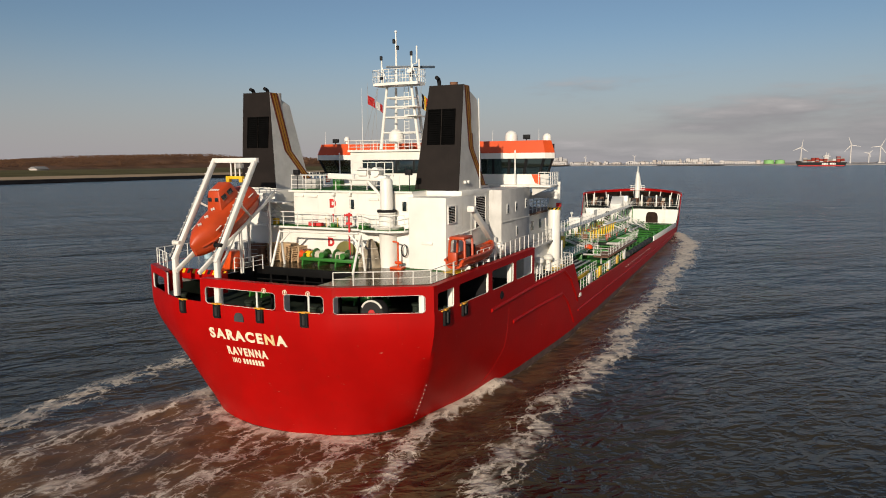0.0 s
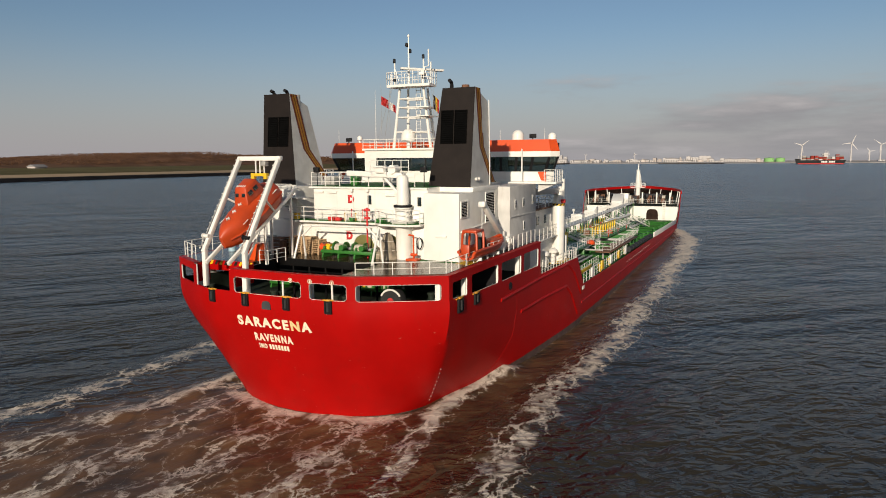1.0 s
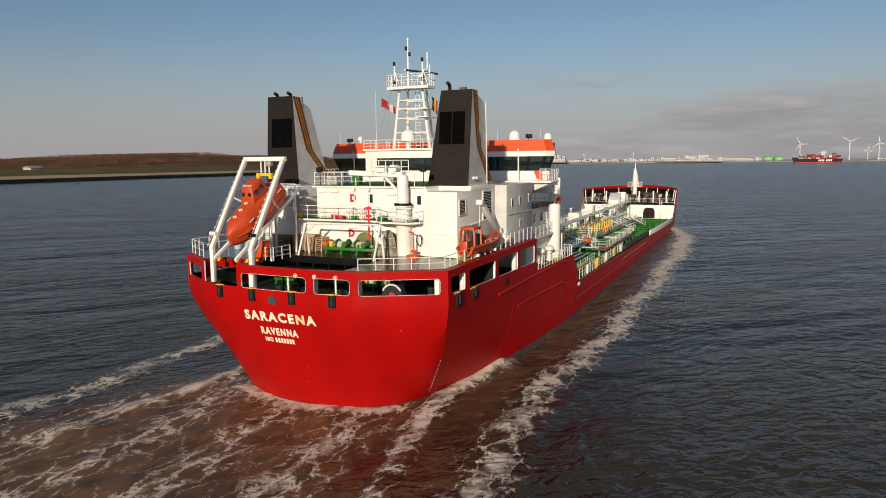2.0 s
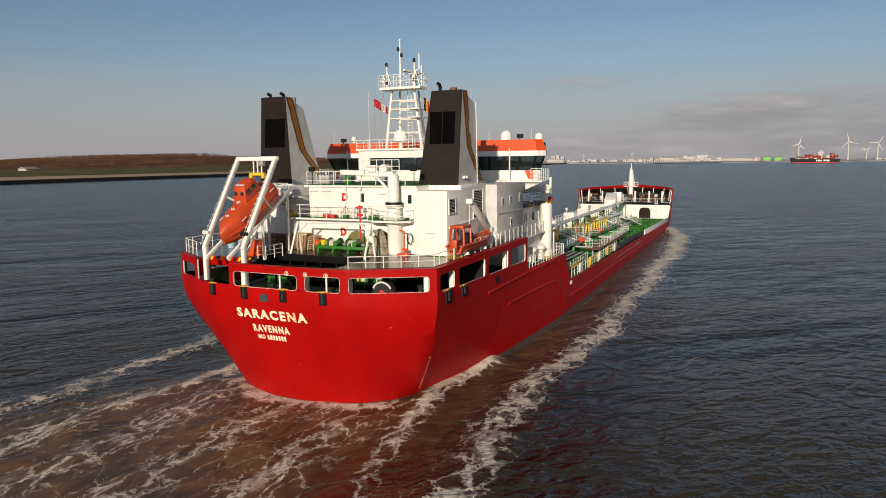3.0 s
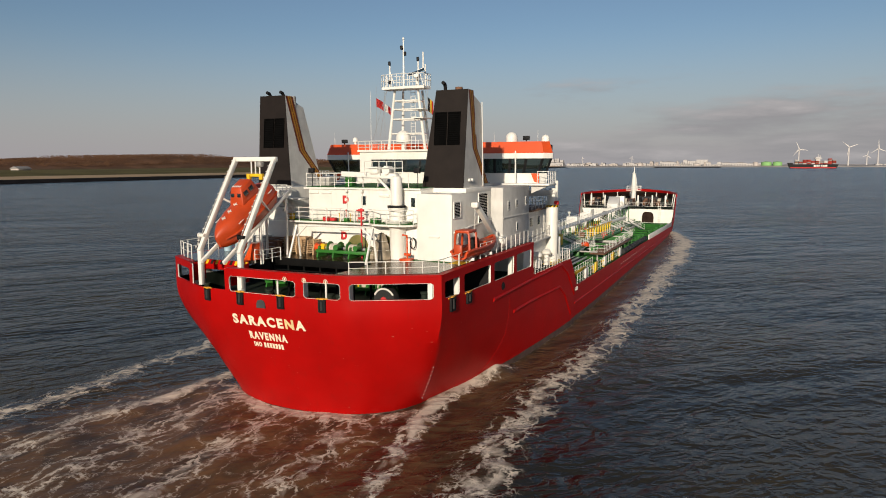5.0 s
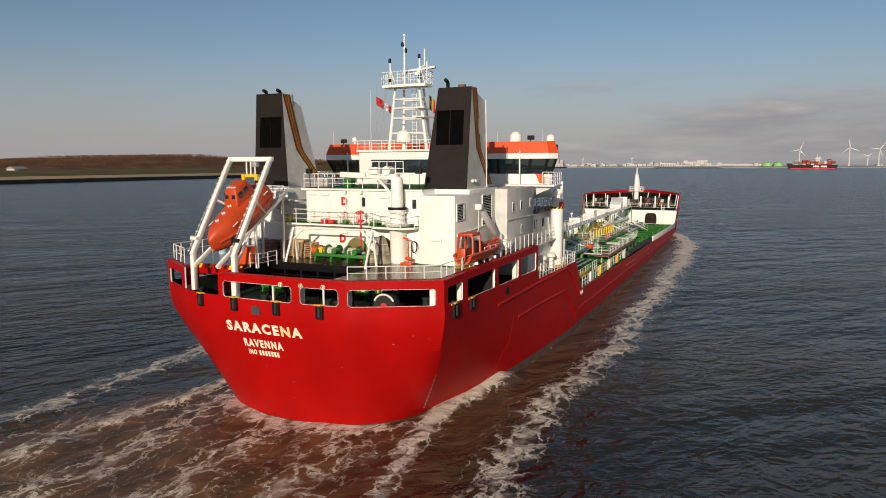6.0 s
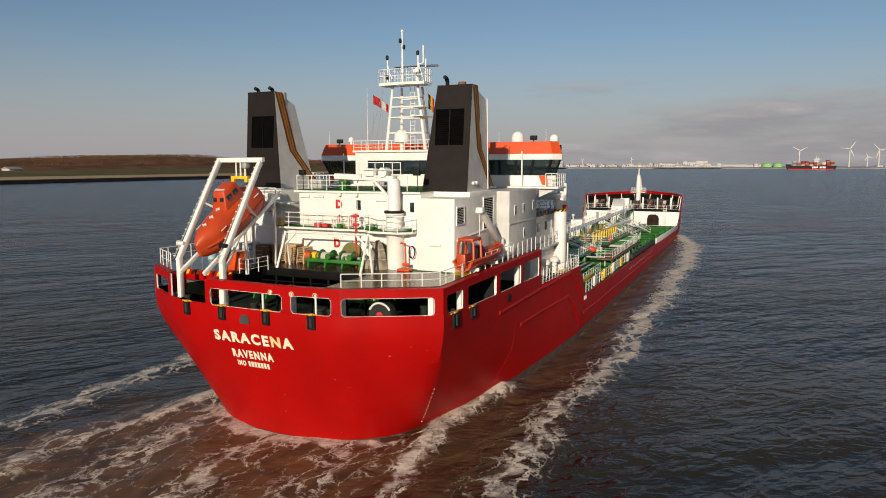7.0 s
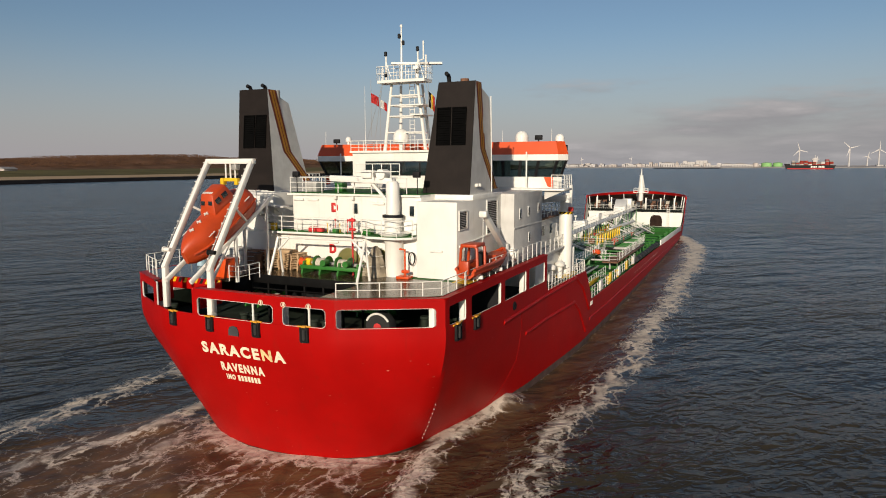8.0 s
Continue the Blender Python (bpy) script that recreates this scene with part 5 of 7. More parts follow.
def rescue_boat():
    t = thing("rescue_boat", (9.72, 12.8, 9.5), "small open orange rescue boat with a roll frame", "boat")
    ABOARD.append(t)
    bm = mesh()
    secs = [(9.7, 0.55, 0.45), (10.6, 0.66, 0.5), (12.5, 0.7, 0.5), (14.2, 0.62, 0.52), (15.3, 0.4, 0.62), (16.0, 0.06, 0.75)]
    rings = []
    for y, w, h in secs:
        rings.append([bm.verts.new((9.72 + x * w, y, 9.78 + z * h + (h - 0.5) * 0.6)) for x, z in ((-1, 1), (-0.95, 0.45), (-0.6, 0.05), (0, -0.1), (0.6, 0.05), (0.95, 0.45), (1, 1), (0.72, 1), (0.6, 0.35), (-0.6, 0.35), (-0.72, 1))])
    for r0, r1 in zip(rings, rings[1:]):
        for k in range(11):
            bm.faces.new((r0[k], r0[(k + 1) % 11], r1[(k + 1) % 11], r1[k]))
    bm.faces.new(rings[0])
    bm.faces.new(rings[-1])
    part("boat_hull", bm, LBORANGE, t)
    for s in (-1, 1):
        bm = mesh()
        pipe(bm, [(9.72 + s * w, y, 9.82 + h + (h - 0.5) * 0.6) for y, w, h in secs], 0.1, 8)
        part("fender_tube", bm, LBORANGE, t)
    bm = mesh()
    for y in (10.15, 11.35):
        pipe(bm, [(9.2, y, 10.3), (9.25, y + 0.05, 11.35), (9.4, y + 0.05, 11.5), (10.05, y + 0.05, 11.5), (10.2, y + 0.05, 11.35), (10.25, y, 10.3)], 0.085, 7)
    box(bm, 9.22, 10.23, 10.1, 11.5, 11.42, 11.62, 0.08)
    part("roll_frame", bm, LBORANGE, t, "orange roll frame")
    bm = mesh()
    box(bm, 9.45, 10.0, 11.9, 12.5, 10.1, 10.95, 0.08)
    part("console", bm, BLACK, t)
    bm = mesh()
    prism(bm, [(13.2, 10.15), (15.6, 10.3), (15.3, 10.62), (13.5, 10.6)], "x", 9.3, 10.14)
    part("bow_cover", bm, LBORANGE, t)
    bm = mesh()
    box(bm, 9.45, 10.0, 9.45, 9.75, 10.0, 10.75, 0.06)
    part("outboard_motor", bm, LBORANGE, t)
    # cradle and slewing davit are part of the ship
    for y in (10.9, 14.2):
        bm = mesh()
        beam(bm, (9.1, y, 9.62), (10.3, y, 9.68), 0.16, 0.2)
        beam(bm, (9.3, y, 9.4), (9.3, y, 9.66), 0.14, 0.14)
        beam(bm, (9.95, y, 9.4), (9.95, y, 9.66), 0.14, 0.14)
        part("boat_cradle", bm, WHITE, ship)
    bm = mesh()
    tube(bm, (9.45, 17.0, 9.2), (9.45, 17.0, 10.9), 0.3, 12)
    dv = part("rescue_davit", bm, WHITE, ship, "white slewing davit of the rescue boat")
    bm = mesh()
    beam(bm, (9.45, 17.0, 10.6), (9.6, 12.9, 13.1), 0.34, 0.36)
    part("arm", bm, CREAM, dv)
    bm = mesh()
    box(bm, 9.35, 9.85, 12.55, 13.05, 12.9, 13.3, 0.1)
    tube(bm, (9.6, 12.7, 11.6), (9.6, 12.7, 13.0), 0.025, 5)
    part("sheave_head", bm, WHITE, dv)
    bm = mesh()
    box(bm, 9.1, 10.0, 17.2, 17.9, 9.7, 10.5, 0.1)
    tube(bm, (9.0, 17.5, 10.1), (10.15, 17.5, 10.1), 0.28, 12)
    part("winch", bm, CREAM, dv)


rescue_boat()


# ---- writing on the stern ----
def lettering(text, width, height, bold=0.045):
    """Flat letters of the built-in font as a mesh, centred, width by height."""
    cu = bpy.data.curves.new("letters", "FONT")
    cu.body, cu.extrude, cu.offset, cu.resolution_u, cu.space_character = text, 0.0, bold, 3, 1.3
    tmp = new("letters", cu)
    dg = bpy.context.evaluated_depsgraph_get()
    me = bpy.data.meshes.new_from_object(tmp.evaluated_get(dg))
    bpy.data.objects.remove(tmp)
    bm = mesh()
    bm.from_mesh(me)
    xs, ys = [v.co.x for v in bm.verts], [v.co.y for v in bm.verts]
    for v in bm.verts:
        v.co = Vector(((v.co.x - min(xs)) / (max(xs) - min(xs)) * width - width / 2, 0, (v.co.y - min(ys)) / (max(ys) - min(ys)) * height))
    return bm


def on_transom(bm, x0, z0, out=0.02):
    for v in bm.verts:
        x, z = x0 + v.co.x, z0 + v.co.z
        lo, hi = 0.0, 7.0
        for _ in range(24):
            k = (lo + hi) / 2
            if shell_point(k, z).x < abs(x):
                lo = k
            else:
                hi = k
        v.co = Vector((x, shell_point(lo, z).y - out, z))
    r = bmesh.ops.extrude_face_region(bm, geom=bm.faces[:])
    bmesh.ops.translate(bm, verts=[v for v in r["geom"] if isinstance(v, bmesh.types.BMVert)], vec=(0, 0.03, 0))
    return bm


LETTER = paint("letter_cream_paint", (0.78, 0.70, 0.52), 0.5, vary=0.12, scale=2.5)


AGED = paint("yellowed_letter_paint", (0.7, 0.55, 0.27), 0.5, vary=0.25, scale=2.5)


def word(text, width, height, x0, z0, label, aged=-1):
    """One raised letter a part."""
    whole = lettering(text, width, height)
    whole.verts.ensure_lookup_table()
    seen, groups = set(), []
    for f in whole.faces:
        if f in seen:
            continue
        stack, grp = [f], []
        seen.add(f)
        while stack:
            g = stack.pop()
            grp.append(g)
            for e in g.edges:
                for o in e.link_faces:
                    if o not in seen:
                        seen.add(o)
                        stack.append(o)
        groups.append(grp)
    for at, grp in enumerate(groups):
        bm = mesh()
        vm = {}
        for f in grp:
            for v in f.verts:
                if v not in vm:
                    vm[v] = bm.verts.new(v.co)
            bm.faces.new([vm[v] for v in f.verts])
        part("letter", on_transom(bm, x0, z0), AGED if at == aged else LETTER, HULL, label, smooth=False)
    whole.free()


word("SARACENA", 5.55, 0.66, -0.13, 5.92, "cream raised letter of the ship's name", 1)
word("RAVENNA", 2.9, 0.52, -0.36, 4.98, "cream raised letter of the home port")
word("IMO", 0.6, 0.33, -1.3, 4.47, "small cream letter")
for k in range(7):
    bm = mesh()
    cs = [bm.verts.new((-0.07 + a, 0, b)) for a, b in ((0, 0), (0.15, 0), (0.15, 0.33), (0, 0.33))]
    bm.faces.new(cs)
    part("number_bar", on_transom(bm, -0.75 + k * 0.222, 4.47), LETTER, HULL, smooth=False)
for x, z in ((1.45, 9.08), (2.82, 9.08), (4.25, 9.08)):
    bm = mesh()
    p = along(x)
    d = along(x + 0.1) - along(x - 0.1)
    m = Matrix.Translation((p.x, p.y - 0.02, z)) @ Matrix.Rotation(math.atan2(d.y, d.x), 4, "Z") @ Matrix.Rotation(radians(90), 4, "X")
    pipe(bm, [m @ Vector((0.13 * math.cos(a), 0.13 * math.sin(a), 0.03)) for a in np.linspace(0, 2 * math.pi, 15)], 0.018, 5)
    box(bm, -0.045, 0.045, -0.07, 0.07, 0.0, 0.03, 0, m)
    part("fairlead_mark", bm, LETTER, HULL, "round cream-ringed mark")


def d_mark(x, y, z):
    bm = lettering("D", 0.5, 0.58, 0.075)
    bm.transform(Matrix.Translation((x, y, z)))
    r = bmesh.ops.extrude_face_region(bm, geom=bm.faces[:])
    bmesh.ops.translate(bm, verts=[v for v in r["geom"] if isinstance(v, bmesh.types.BMVert)], vec=(0, 0.02, 0))
    return bm


part("letter", d_mark(0.56, 10.78, 13.1), FLAGR, HOUSE2, "red letter D", smooth=False)
part("letter", d_mark(0.56, 10.48, 10.58), FLAGR, HOUSE1, "red letter D", smooth=False)


# ---- fairleads and fenders on the shell ----
def fairlead(p, d, z0, z1, w, roller=True):
    ang = math.atan2(d.y, d.x)
    m = Matrix.Translation((p.x, p.y, 0)) @ Matrix.Rotation(ang, 4, "Z")
    bm = mesh()
    box(bm, -w / 2 - 0.05, w / 2 + 0.05, -0.05, 0.05, z0 - 0.07, z1, 0.02)
    bm.transform(m)
    f = part("fairlead", bm, BLACK, ship, "black roller fairlead pocket in the bulwark")
    bm = mesh()
    for x in (-w / 2, w / 2):
        box(bm, x - 0.04, x + 0.04, -0.1, 0.05, z0, z1)
    box(bm, -w / 2 + 0.04, w / 2 - 0.04, -0.1, 0.05, z0 - 0.06, z0)
    bm.transform(m)
    part("pocket_frame", bm, BLACK, f)
    bm = mesh()
    tube(bm, (0.0, -0.07, z0 + 0.08), (0.0, -0.07, z1 - 0.1), 0.1, 10)
    bm.transform(m)
    part("roller", bm, RUBBER, f)
    if roller:
        bm = mesh()
        tube(bm, (-w * 0.95, 0.0, z1 + 0.02), (w * 0.95, 0.02, z1 + 0.04), 0.045, 8)
        box(bm, -w * 0.4, w * 0.3, -0.1, 0.14, z1 - 0.02, z1 + 0.08, 0.03)
        bm.transform(m)
        part("roller_guard", bm, GOLD, f, "yellow worn roller guard")


for x in (-4.85, -2.0, 1.1, 3.98):
    s = x * 1.003
    fairlead(along(s) + Vector((0, -0.04, 0)), along(s + 0.1) - along(s - 0.1), 7.3, 8.02, 0.38)
for y in (7.0, 9.55):
    s = length_to(y=y)
    fairlead(along(s) + Vector((0.04, 0, 0)), along(s + 0.1) - along(s - 0.1), 7.1, sill(s) - 0.04, 0.6)
# no hole is cut: a dark plate gives the hawse opening's shade
bm = mesh()
prism(bm, [(-0.75, 7.15), (-0.1, 7.15), (-0.1, 7.45), (-0.2, 7.62), (-0.42, 7.68), (-0.65, 7.62), (-0.75, 7.45)], "y", 2.56, 2.66)
part("hawse_hole", bm, DARK, ship, "dark plate for the shaded arched hawse opening")
bm = mesh()
lathe(bm, (0, 0, 0), [(0.22, -0.05), (0.3, 0), (0.22, 0.06), (0.12, 0.03)], 14, Matrix.Translation((10.5, 16.0, 7.06)) @ Matrix.Rotation(radians(87), 4, "Z") @ Matrix.Rotation(radians(90), 4, "X"))
part("hawse_ring", bm, BLACK, ship)


def side_point(y, z, out=0.0):
    lo, hi = 6.0, 30.0
    for _ in range(30):
        k = (lo + hi) / 2
        if shell_point(k, z).y < y:
            lo = k
        else:
            hi = k
    p = shell_point(lo, z)
    return Vector((p.x + out, p.y, p.z))


for side in (1, -1):
    for pts, r in (([(14.2, 6.36), (20, 6.4), (26, 6.45), (31.0, 6.55), (33.0, 5.5), (35.6, 3.0)], 0.17), ([(18.8, 4.6), (24, 4.6), (30.6, 4.55), (32.2, 3.6), (34.4, 1.2)], 0.17), ([(17.6, 6.6), (17.8, 5.0), (17.6, 3.0), (15.8, 1.4), (14.5, 0.6)], 0.02), ([(36, 2.0), (60, 1.9), (90, 1.6), (125, 1.4)], 0.14)):
        bm = mesh()
        dense = []
        for (y0, z0), (y1, z1) in zip(pts, pts[1:]):
            dense += [(y0 + (y1 - y0) * u / 6, z0 + (z1 - z0) * u / 6) for u in range(6)]
        dense.append(pts[-1])
        q = [side_point(y, z, -0.35 * r) for y, z in dense]
        pipe(bm, [(p.x * side, p.y, p.z) for p in q], r, 8)
        part("fender_strake", bm, RED, ship, "raised red steel fender strake")
    # dark growth line along the water
    bm = mesh()
    prev = None
    for k in range(0, 124):
        kk = k / 4
        row = []
        for z in (-0.3, float(np.interp(kk, [0, 8, 12, 30], [0.06, 0.14, 0.62, 0.5]))):
            p = shell_point(kk, z)
            d = (shell_point(min(kk + 0.1, 31), z) - shell_point(max(kk - 0.1, 0), z)).normalized()
            row.append(bm.verts.new(((p.x + d.y * 0.03) * side, p.y - d.x * 0.03, z)))
        if prev:
            bm.faces.new((prev[0], row[0], row[1], prev[1]))
        prev = row
    part("boot_topping", bm, BOOT, ship, "dark fouled band at the water line")
    # white draught marks down the quarter
    for k in range(9):
        bm = mesh()
        p = shell_point(7.25 - 0.02 * k, 3.3 - k * 0.33)
        box(bm, p.x * side - 0.02, p.x * side + 0.02, p.y - 0.03, p.y + 0.03, p.z - 0.03, p.z + 0.03)
        part("draught_mark", bm, CREAM, ship)
    for y, z in ((36.3, 4.15), (36.6, 4.2), (36.9, 4.25)):
        p = side_point(y, 3.4)
        bm = mesh()
        box(bm, p.x * side - 0.04, p.x * side + 0.04, y - 0.1, y + 0.1, 3.2, 3.55)
        part("hull_mark", bm, WHITE, ship)
    for k in range(14):
        p = side_point(62 + k * 1.7, 2.6)
        bm = mesh()
        box(bm, p.x * side - 0.03, p.x * side + 0.03, p.y - 0.2, p.y + 0.2, 2.6, 2.67)
        part("hull_mark", bm, CREAM, ship)


# ---- poop deck outfit ----
def crane():
    bm = mesh()
    lathe(bm, (4.95, 10.35, POOP), [(0.56, 0), (0.56, 1.95), (0.75, 2.3), (1.0, 2.55)], 24)
    c = part("deck_crane", bm, WHITE, ship, "white provision crane on a round pedestal")
    bm = mesh()
    lathe(bm, (4.95, 10.2, 11.87), [(0.5, 0), (0.5, 0.95), (0.58, 1.0), (0.58, 1.1)], 18)
    part("pedestal", bm, WHITE, c)
    bm = mesh()
    lathe(bm, (4.95, 10.2, 12.97), [(0.62, 0), (0.62, 0.14), (0.5, 0.16)], 18)
    part("slew_ring", bm, BLACK, c)
    bm = mesh()
    lathe(bm, (4.95, 10.2, 13.1), [(0.4, 0), (0.4, 1.75), (0.3, 1.95), (0.1, 2.0)], 18)
    part("column", bm, WHITE, c)
    bm = mesh()
    beam(bm, (5.1, 10.2, 15.05), (0.6, 10.4, 15.2), 0.38, 0.36)
    beam(bm, (4.6, 10.2, 13.9), (3.5, 10.25, 15.0), 0.16, 0.16)
    part("jib", bm, WHITE, c)
    bm = mesh()
    box(bm, 3.0, 3.7, 9.9, 10.6, 15.2, 15.7, 0.1)
    tube(bm, (4.3, 9.9, 15.45), (4.3, 10.6, 15.45), 0.3, 12)
    part("winch", bm, CREAM, c)
    bm = mesh()
    for x in (2.75, 3.9, 5.1):
        for y in (9.75, 10.8):
            tube(bm, (x, y, 15.15), (x, y, 16.05), 0.03, 5)
    for y in (9.75, 10.8):
        for z in (15.6, 16.05):
            tube(bm, (2.75, y, z), (5.1, y, z), 0.025, 5)
    part("guard_rail", bm, WHITE, c)


crane()


def gantry():
    bm = mesh()
    tube(bm, (-1.7, 8.2, 11.7), (4.25, 8.0, 11.8), 0.06, 8)
    g = part("gantry", bm, WHITE, ship, "white tubular A-frame gantry over the deck")
    for x, y0, y1 in ((-1.7, 7.6, 8.9), (4.3, 6.9, 8.3)):
        for y in (y0, y1):
            bm = mesh()
            tube(bm, (x - 0.35 + (0.5 if x > 0 else 0), y, POOP), (x, 8.1, 11.75), 0.075, 8)
            part("leg", bm, WHITE, g)
        bm = mesh()
        tube(bm, (x, 8.1, 11.0), (x + (0.8 if x < 0 else -0.8), 8.1, 11.72), 0.07, 7)
        part("brace", bm, WHITE, g)


gantry()


def arch_panel(x0, x1, zt):
    r = (x1 - x0) / 2
    c = (x0 + x1) / 2
    pts = [(x0, POOP + 0.02), (x1, POOP + 0.02)] + [(c + r * math.cos(a), zt - r + r * math.sin(a)) for a in np.linspace(0, math.pi, 13)]
    bm = mesh()
    prism(bm, pts, "y", 10.47, 10.52)
    return bm


OLIVE = paint("olive_door_paint", (0.16, 0.15, 0.045), 0.5, vary=0.2)
for x0, x1, zt in ((0.85, 2.6, 11.02), (3.08, 4.7, 11.06)):
    a = part("arched_recess", arch_panel(x0, x1, zt), OLIVE, HOUSE1, "olive arched recess in the white wall")
    bm = mesh()
    c, r = (x0 + x1) / 2, (x1 - x0) / 2
    pipe(bm, [(x0, 10.46, POOP + 0.02)] + [(c - r * math.cos(t), 10.46, zt - r + r * math.sin(t)) for t in np.linspace(0, math.pi, 13)] + [(x1, 10.46, POOP + 0.02)], 0.045, 6)
    part("arch_rim", bm, WHITE, a)
for x, z, w, h, ho, y in ((2.05, 13.05, 0.34, 0.62, HOUSE2, 10.8), (5.9, 13.0, 0.3, 0.6, HOUSE2, 10.8)):
    bm = mesh()
    box(bm, x - w / 2, x + w / 2, y - 0.03, y + 0.02, z, z + h, 0.02)
    wd = part("window", bm, GLASS, ho, "small dark window")
    bm = mesh()
    for a in ((x - w / 2 - 0.05, x - w / 2, z - 0.05, z + h + 0.05), (x + w / 2, x + w / 2 + 0.05, z - 0.05, z + h + 0.05), (x - w / 2, x + w / 2, z + h, z + h + 0.05), (x - w / 2, x + w / 2, z - 0.05, z)):
        box(bm, a[0], a[1], y - 0.04, y + 0.02, a[2], a[3])
    part("window_frame", bm, WHITE, wd)
for x, z, ho, y in ((-1.0, 13.85, HOUSE2, 10.8), (3.7, 13.7, HOUSE2, 10.8), (0.6, 11.3, HOUSE1, 10.5), (7.7, 11.1, BLOCK_S, 10.3), (-2.1, 13.85, HOUSE2, 10.8)):
    bm = mesh()
    box(bm, x - 0.38, x + 0.38, y - 0.12, y + 0.01, z - 0.07, z + 0.07, 0.03)
    part("strip_light", bm, CREAM, ho)
for x, y, z in ((1.95, 10.75, 14.1), (0.7, 10.75, 14.1)):
    bm = mesh()
    tube(bm, (x, y, 11.9), (x, y, 14.0), 0.03, 6)
    box(bm, x - 0.1, x + 0.1, y - 0.2, y + 0.02, 13.9, 14.1, 0.02)
    part("lamp_post", bm, CREAM, HOUSE2)
bm = mesh()
pipe(bm, [(2.45, 9.75, POOP), (2.45, 9.75, 12.9)], 0.06, 7)
for z in (12.2, 12.75):
    tube(bm, (2.25, 9.75, z), (2.65, 9.75, z), 0.09, 7)
part("fire_main", bm, FLAGR, ship, "red fire main riser")
bm = mesh()
pipe(bm, [(5.95, 9.75, POOP), (5.95, 9.75, 11.15), (5.6, 9.75, 11.2)], 0.06, 7)
box(bm, 5.5, 6.3, 9.45, 10.1, POOP, POOP + 0.14, 0.03)
tube(bm, (5.75, 9.75, 9.9), (6.2, 9.75, 9.9), 0.09, 8)
part("foam_monitor", bm, ORANGE, ship, "orange fire hydrant post")
bm = mesh()
for k in range(5):
    a0 = [(6.15 + 0.2 * math.cos(a), 10.24 - 0.02 * k, 10.6 + 0.38 * math.sin(a)) for a in np.linspace(0, 2 * math.pi, 13)]
    pipe(bm, a0, 0.025, 5)
part("hose_coil", bm, RUBBER, BLOCK_S)


def pallet(x, y, z, name="pallet"):
    t = thing(name, (x, y, z), "weathered wooden pallet lying on the poop deck", "pallet", "pallets")
    for k in range(5):
        bm = mesh()
        box(bm, x - 0.6, x + 0.6, y - 0.4 + k * 0.2 - 0.06, y - 0.4 + k * 0.2 + 0.06, z + 0.12, z + 0.145)
        part("board", bm, WOOD, t)
    for k in (-1, 0, 1):
        bm = mesh()
        box(bm, x + k * 0.52 - 0.05, x + k * 0.52 + 0.05, y - 0.46, y + 0.46, z, z + 0.12)
        part("runner", bm, WOOD, t)
    ABOARD.append(t)
    return t


first = pallet(-3.4, 10.0, POOP)
rp = random.Random(3)
for k in range(1, 8):
    o = copy_thing(first, pose(-3.4 + rp.uniform(-0.06, 0.06), 10.0 + rp.uniform(-0.05, 0.05), POOP + 0.15 * k, 0, 0, rp.uniform(-5, 5)))
    ABOARD.append(o)
for k in range(7):
    o = copy_thing(first, pose(-2.0 + rp.uniform(-0.06, 0.06), 10.05, POOP + 0.15 * k, 0, 0, rp.uniform(-4, 4)))
    ABOARD.append(o)


def crate(x, y, w, d, h, mt, label):
    t = thing("crate", (x, y, POOP), label, "crate")
    bm = mesh()
    box(bm, x - w / 2, x + w / 2, y - d / 2, y + d / 2, POOP, POOP + h, 0.03)
    part("body", bm, mt, t)
    for k in range(4):
        bm = mesh()
        z = POOP + 0.1 + (h - 0.2) * k / 3
        for s in (-1, 1):
            tube(bm, (x - w / 2, y + s * (d / 2 + 0.02), z), (x + w / 2, y + s * (d / 2 + 0.02), z), 0.025, 5)
            tube(bm, (x + s * (w / 2 + 0.02), y - d / 2, z), (x + s * (w / 2 + 0.02), y + d / 2, z), 0.025, 5)
        part("cage_band", bm, STEEL if mt is not WOOD else WOOD, t)
    ABOARD.append(t)


crate(-6.35, 10.2, 1.1, 1.1, 1.15, GREYW, "caged white liquid container on the poop deck")
crate(-5.15, 10.3, 0.9, 1.0, 1.05, RUST, "brown wooden crate beside the pallets")
crate(-2.6, 10.15, 1.0, 0.7, 1.2, WOOD, "stack of pale timber boards against the wall")


def drum(x, y, mt, label):
    t = thing("drum", (x, y, POOP), label, "drum", "drums")
    bm = mesh()
    lathe(bm, (x, y, POOP), [(0.28, 0), (0.3, 0.02), (0.28, 0.04), (0.28, 0.29), (0.3, 0.31), (0.28, 0.33), (0.28, 0.58), (0.3, 0.6), (0.28, 0.62), (0.28, 0.86), (0.3, 0.88), (0.26, 0.89)], 16)
    part("barrel", bm, mt, t)
    ABOARD.append(t)


for x, y, mt, lb in ((-8.6, 8.9, BLUEG, "pale blue drum by the port rail"), (-8.0, 9.4, BLUEG, "pale blue drum by the port rail"), (-7.4, 8.8, BLUEG, "pale blue drum by the port rail"), (-4.5, 9.6, RUST, "rusty brown drum by the crates"), (-1.0, 9.9, RUST, "rusty brown drum by the winch")):
    drum(x, y, mt, lb)


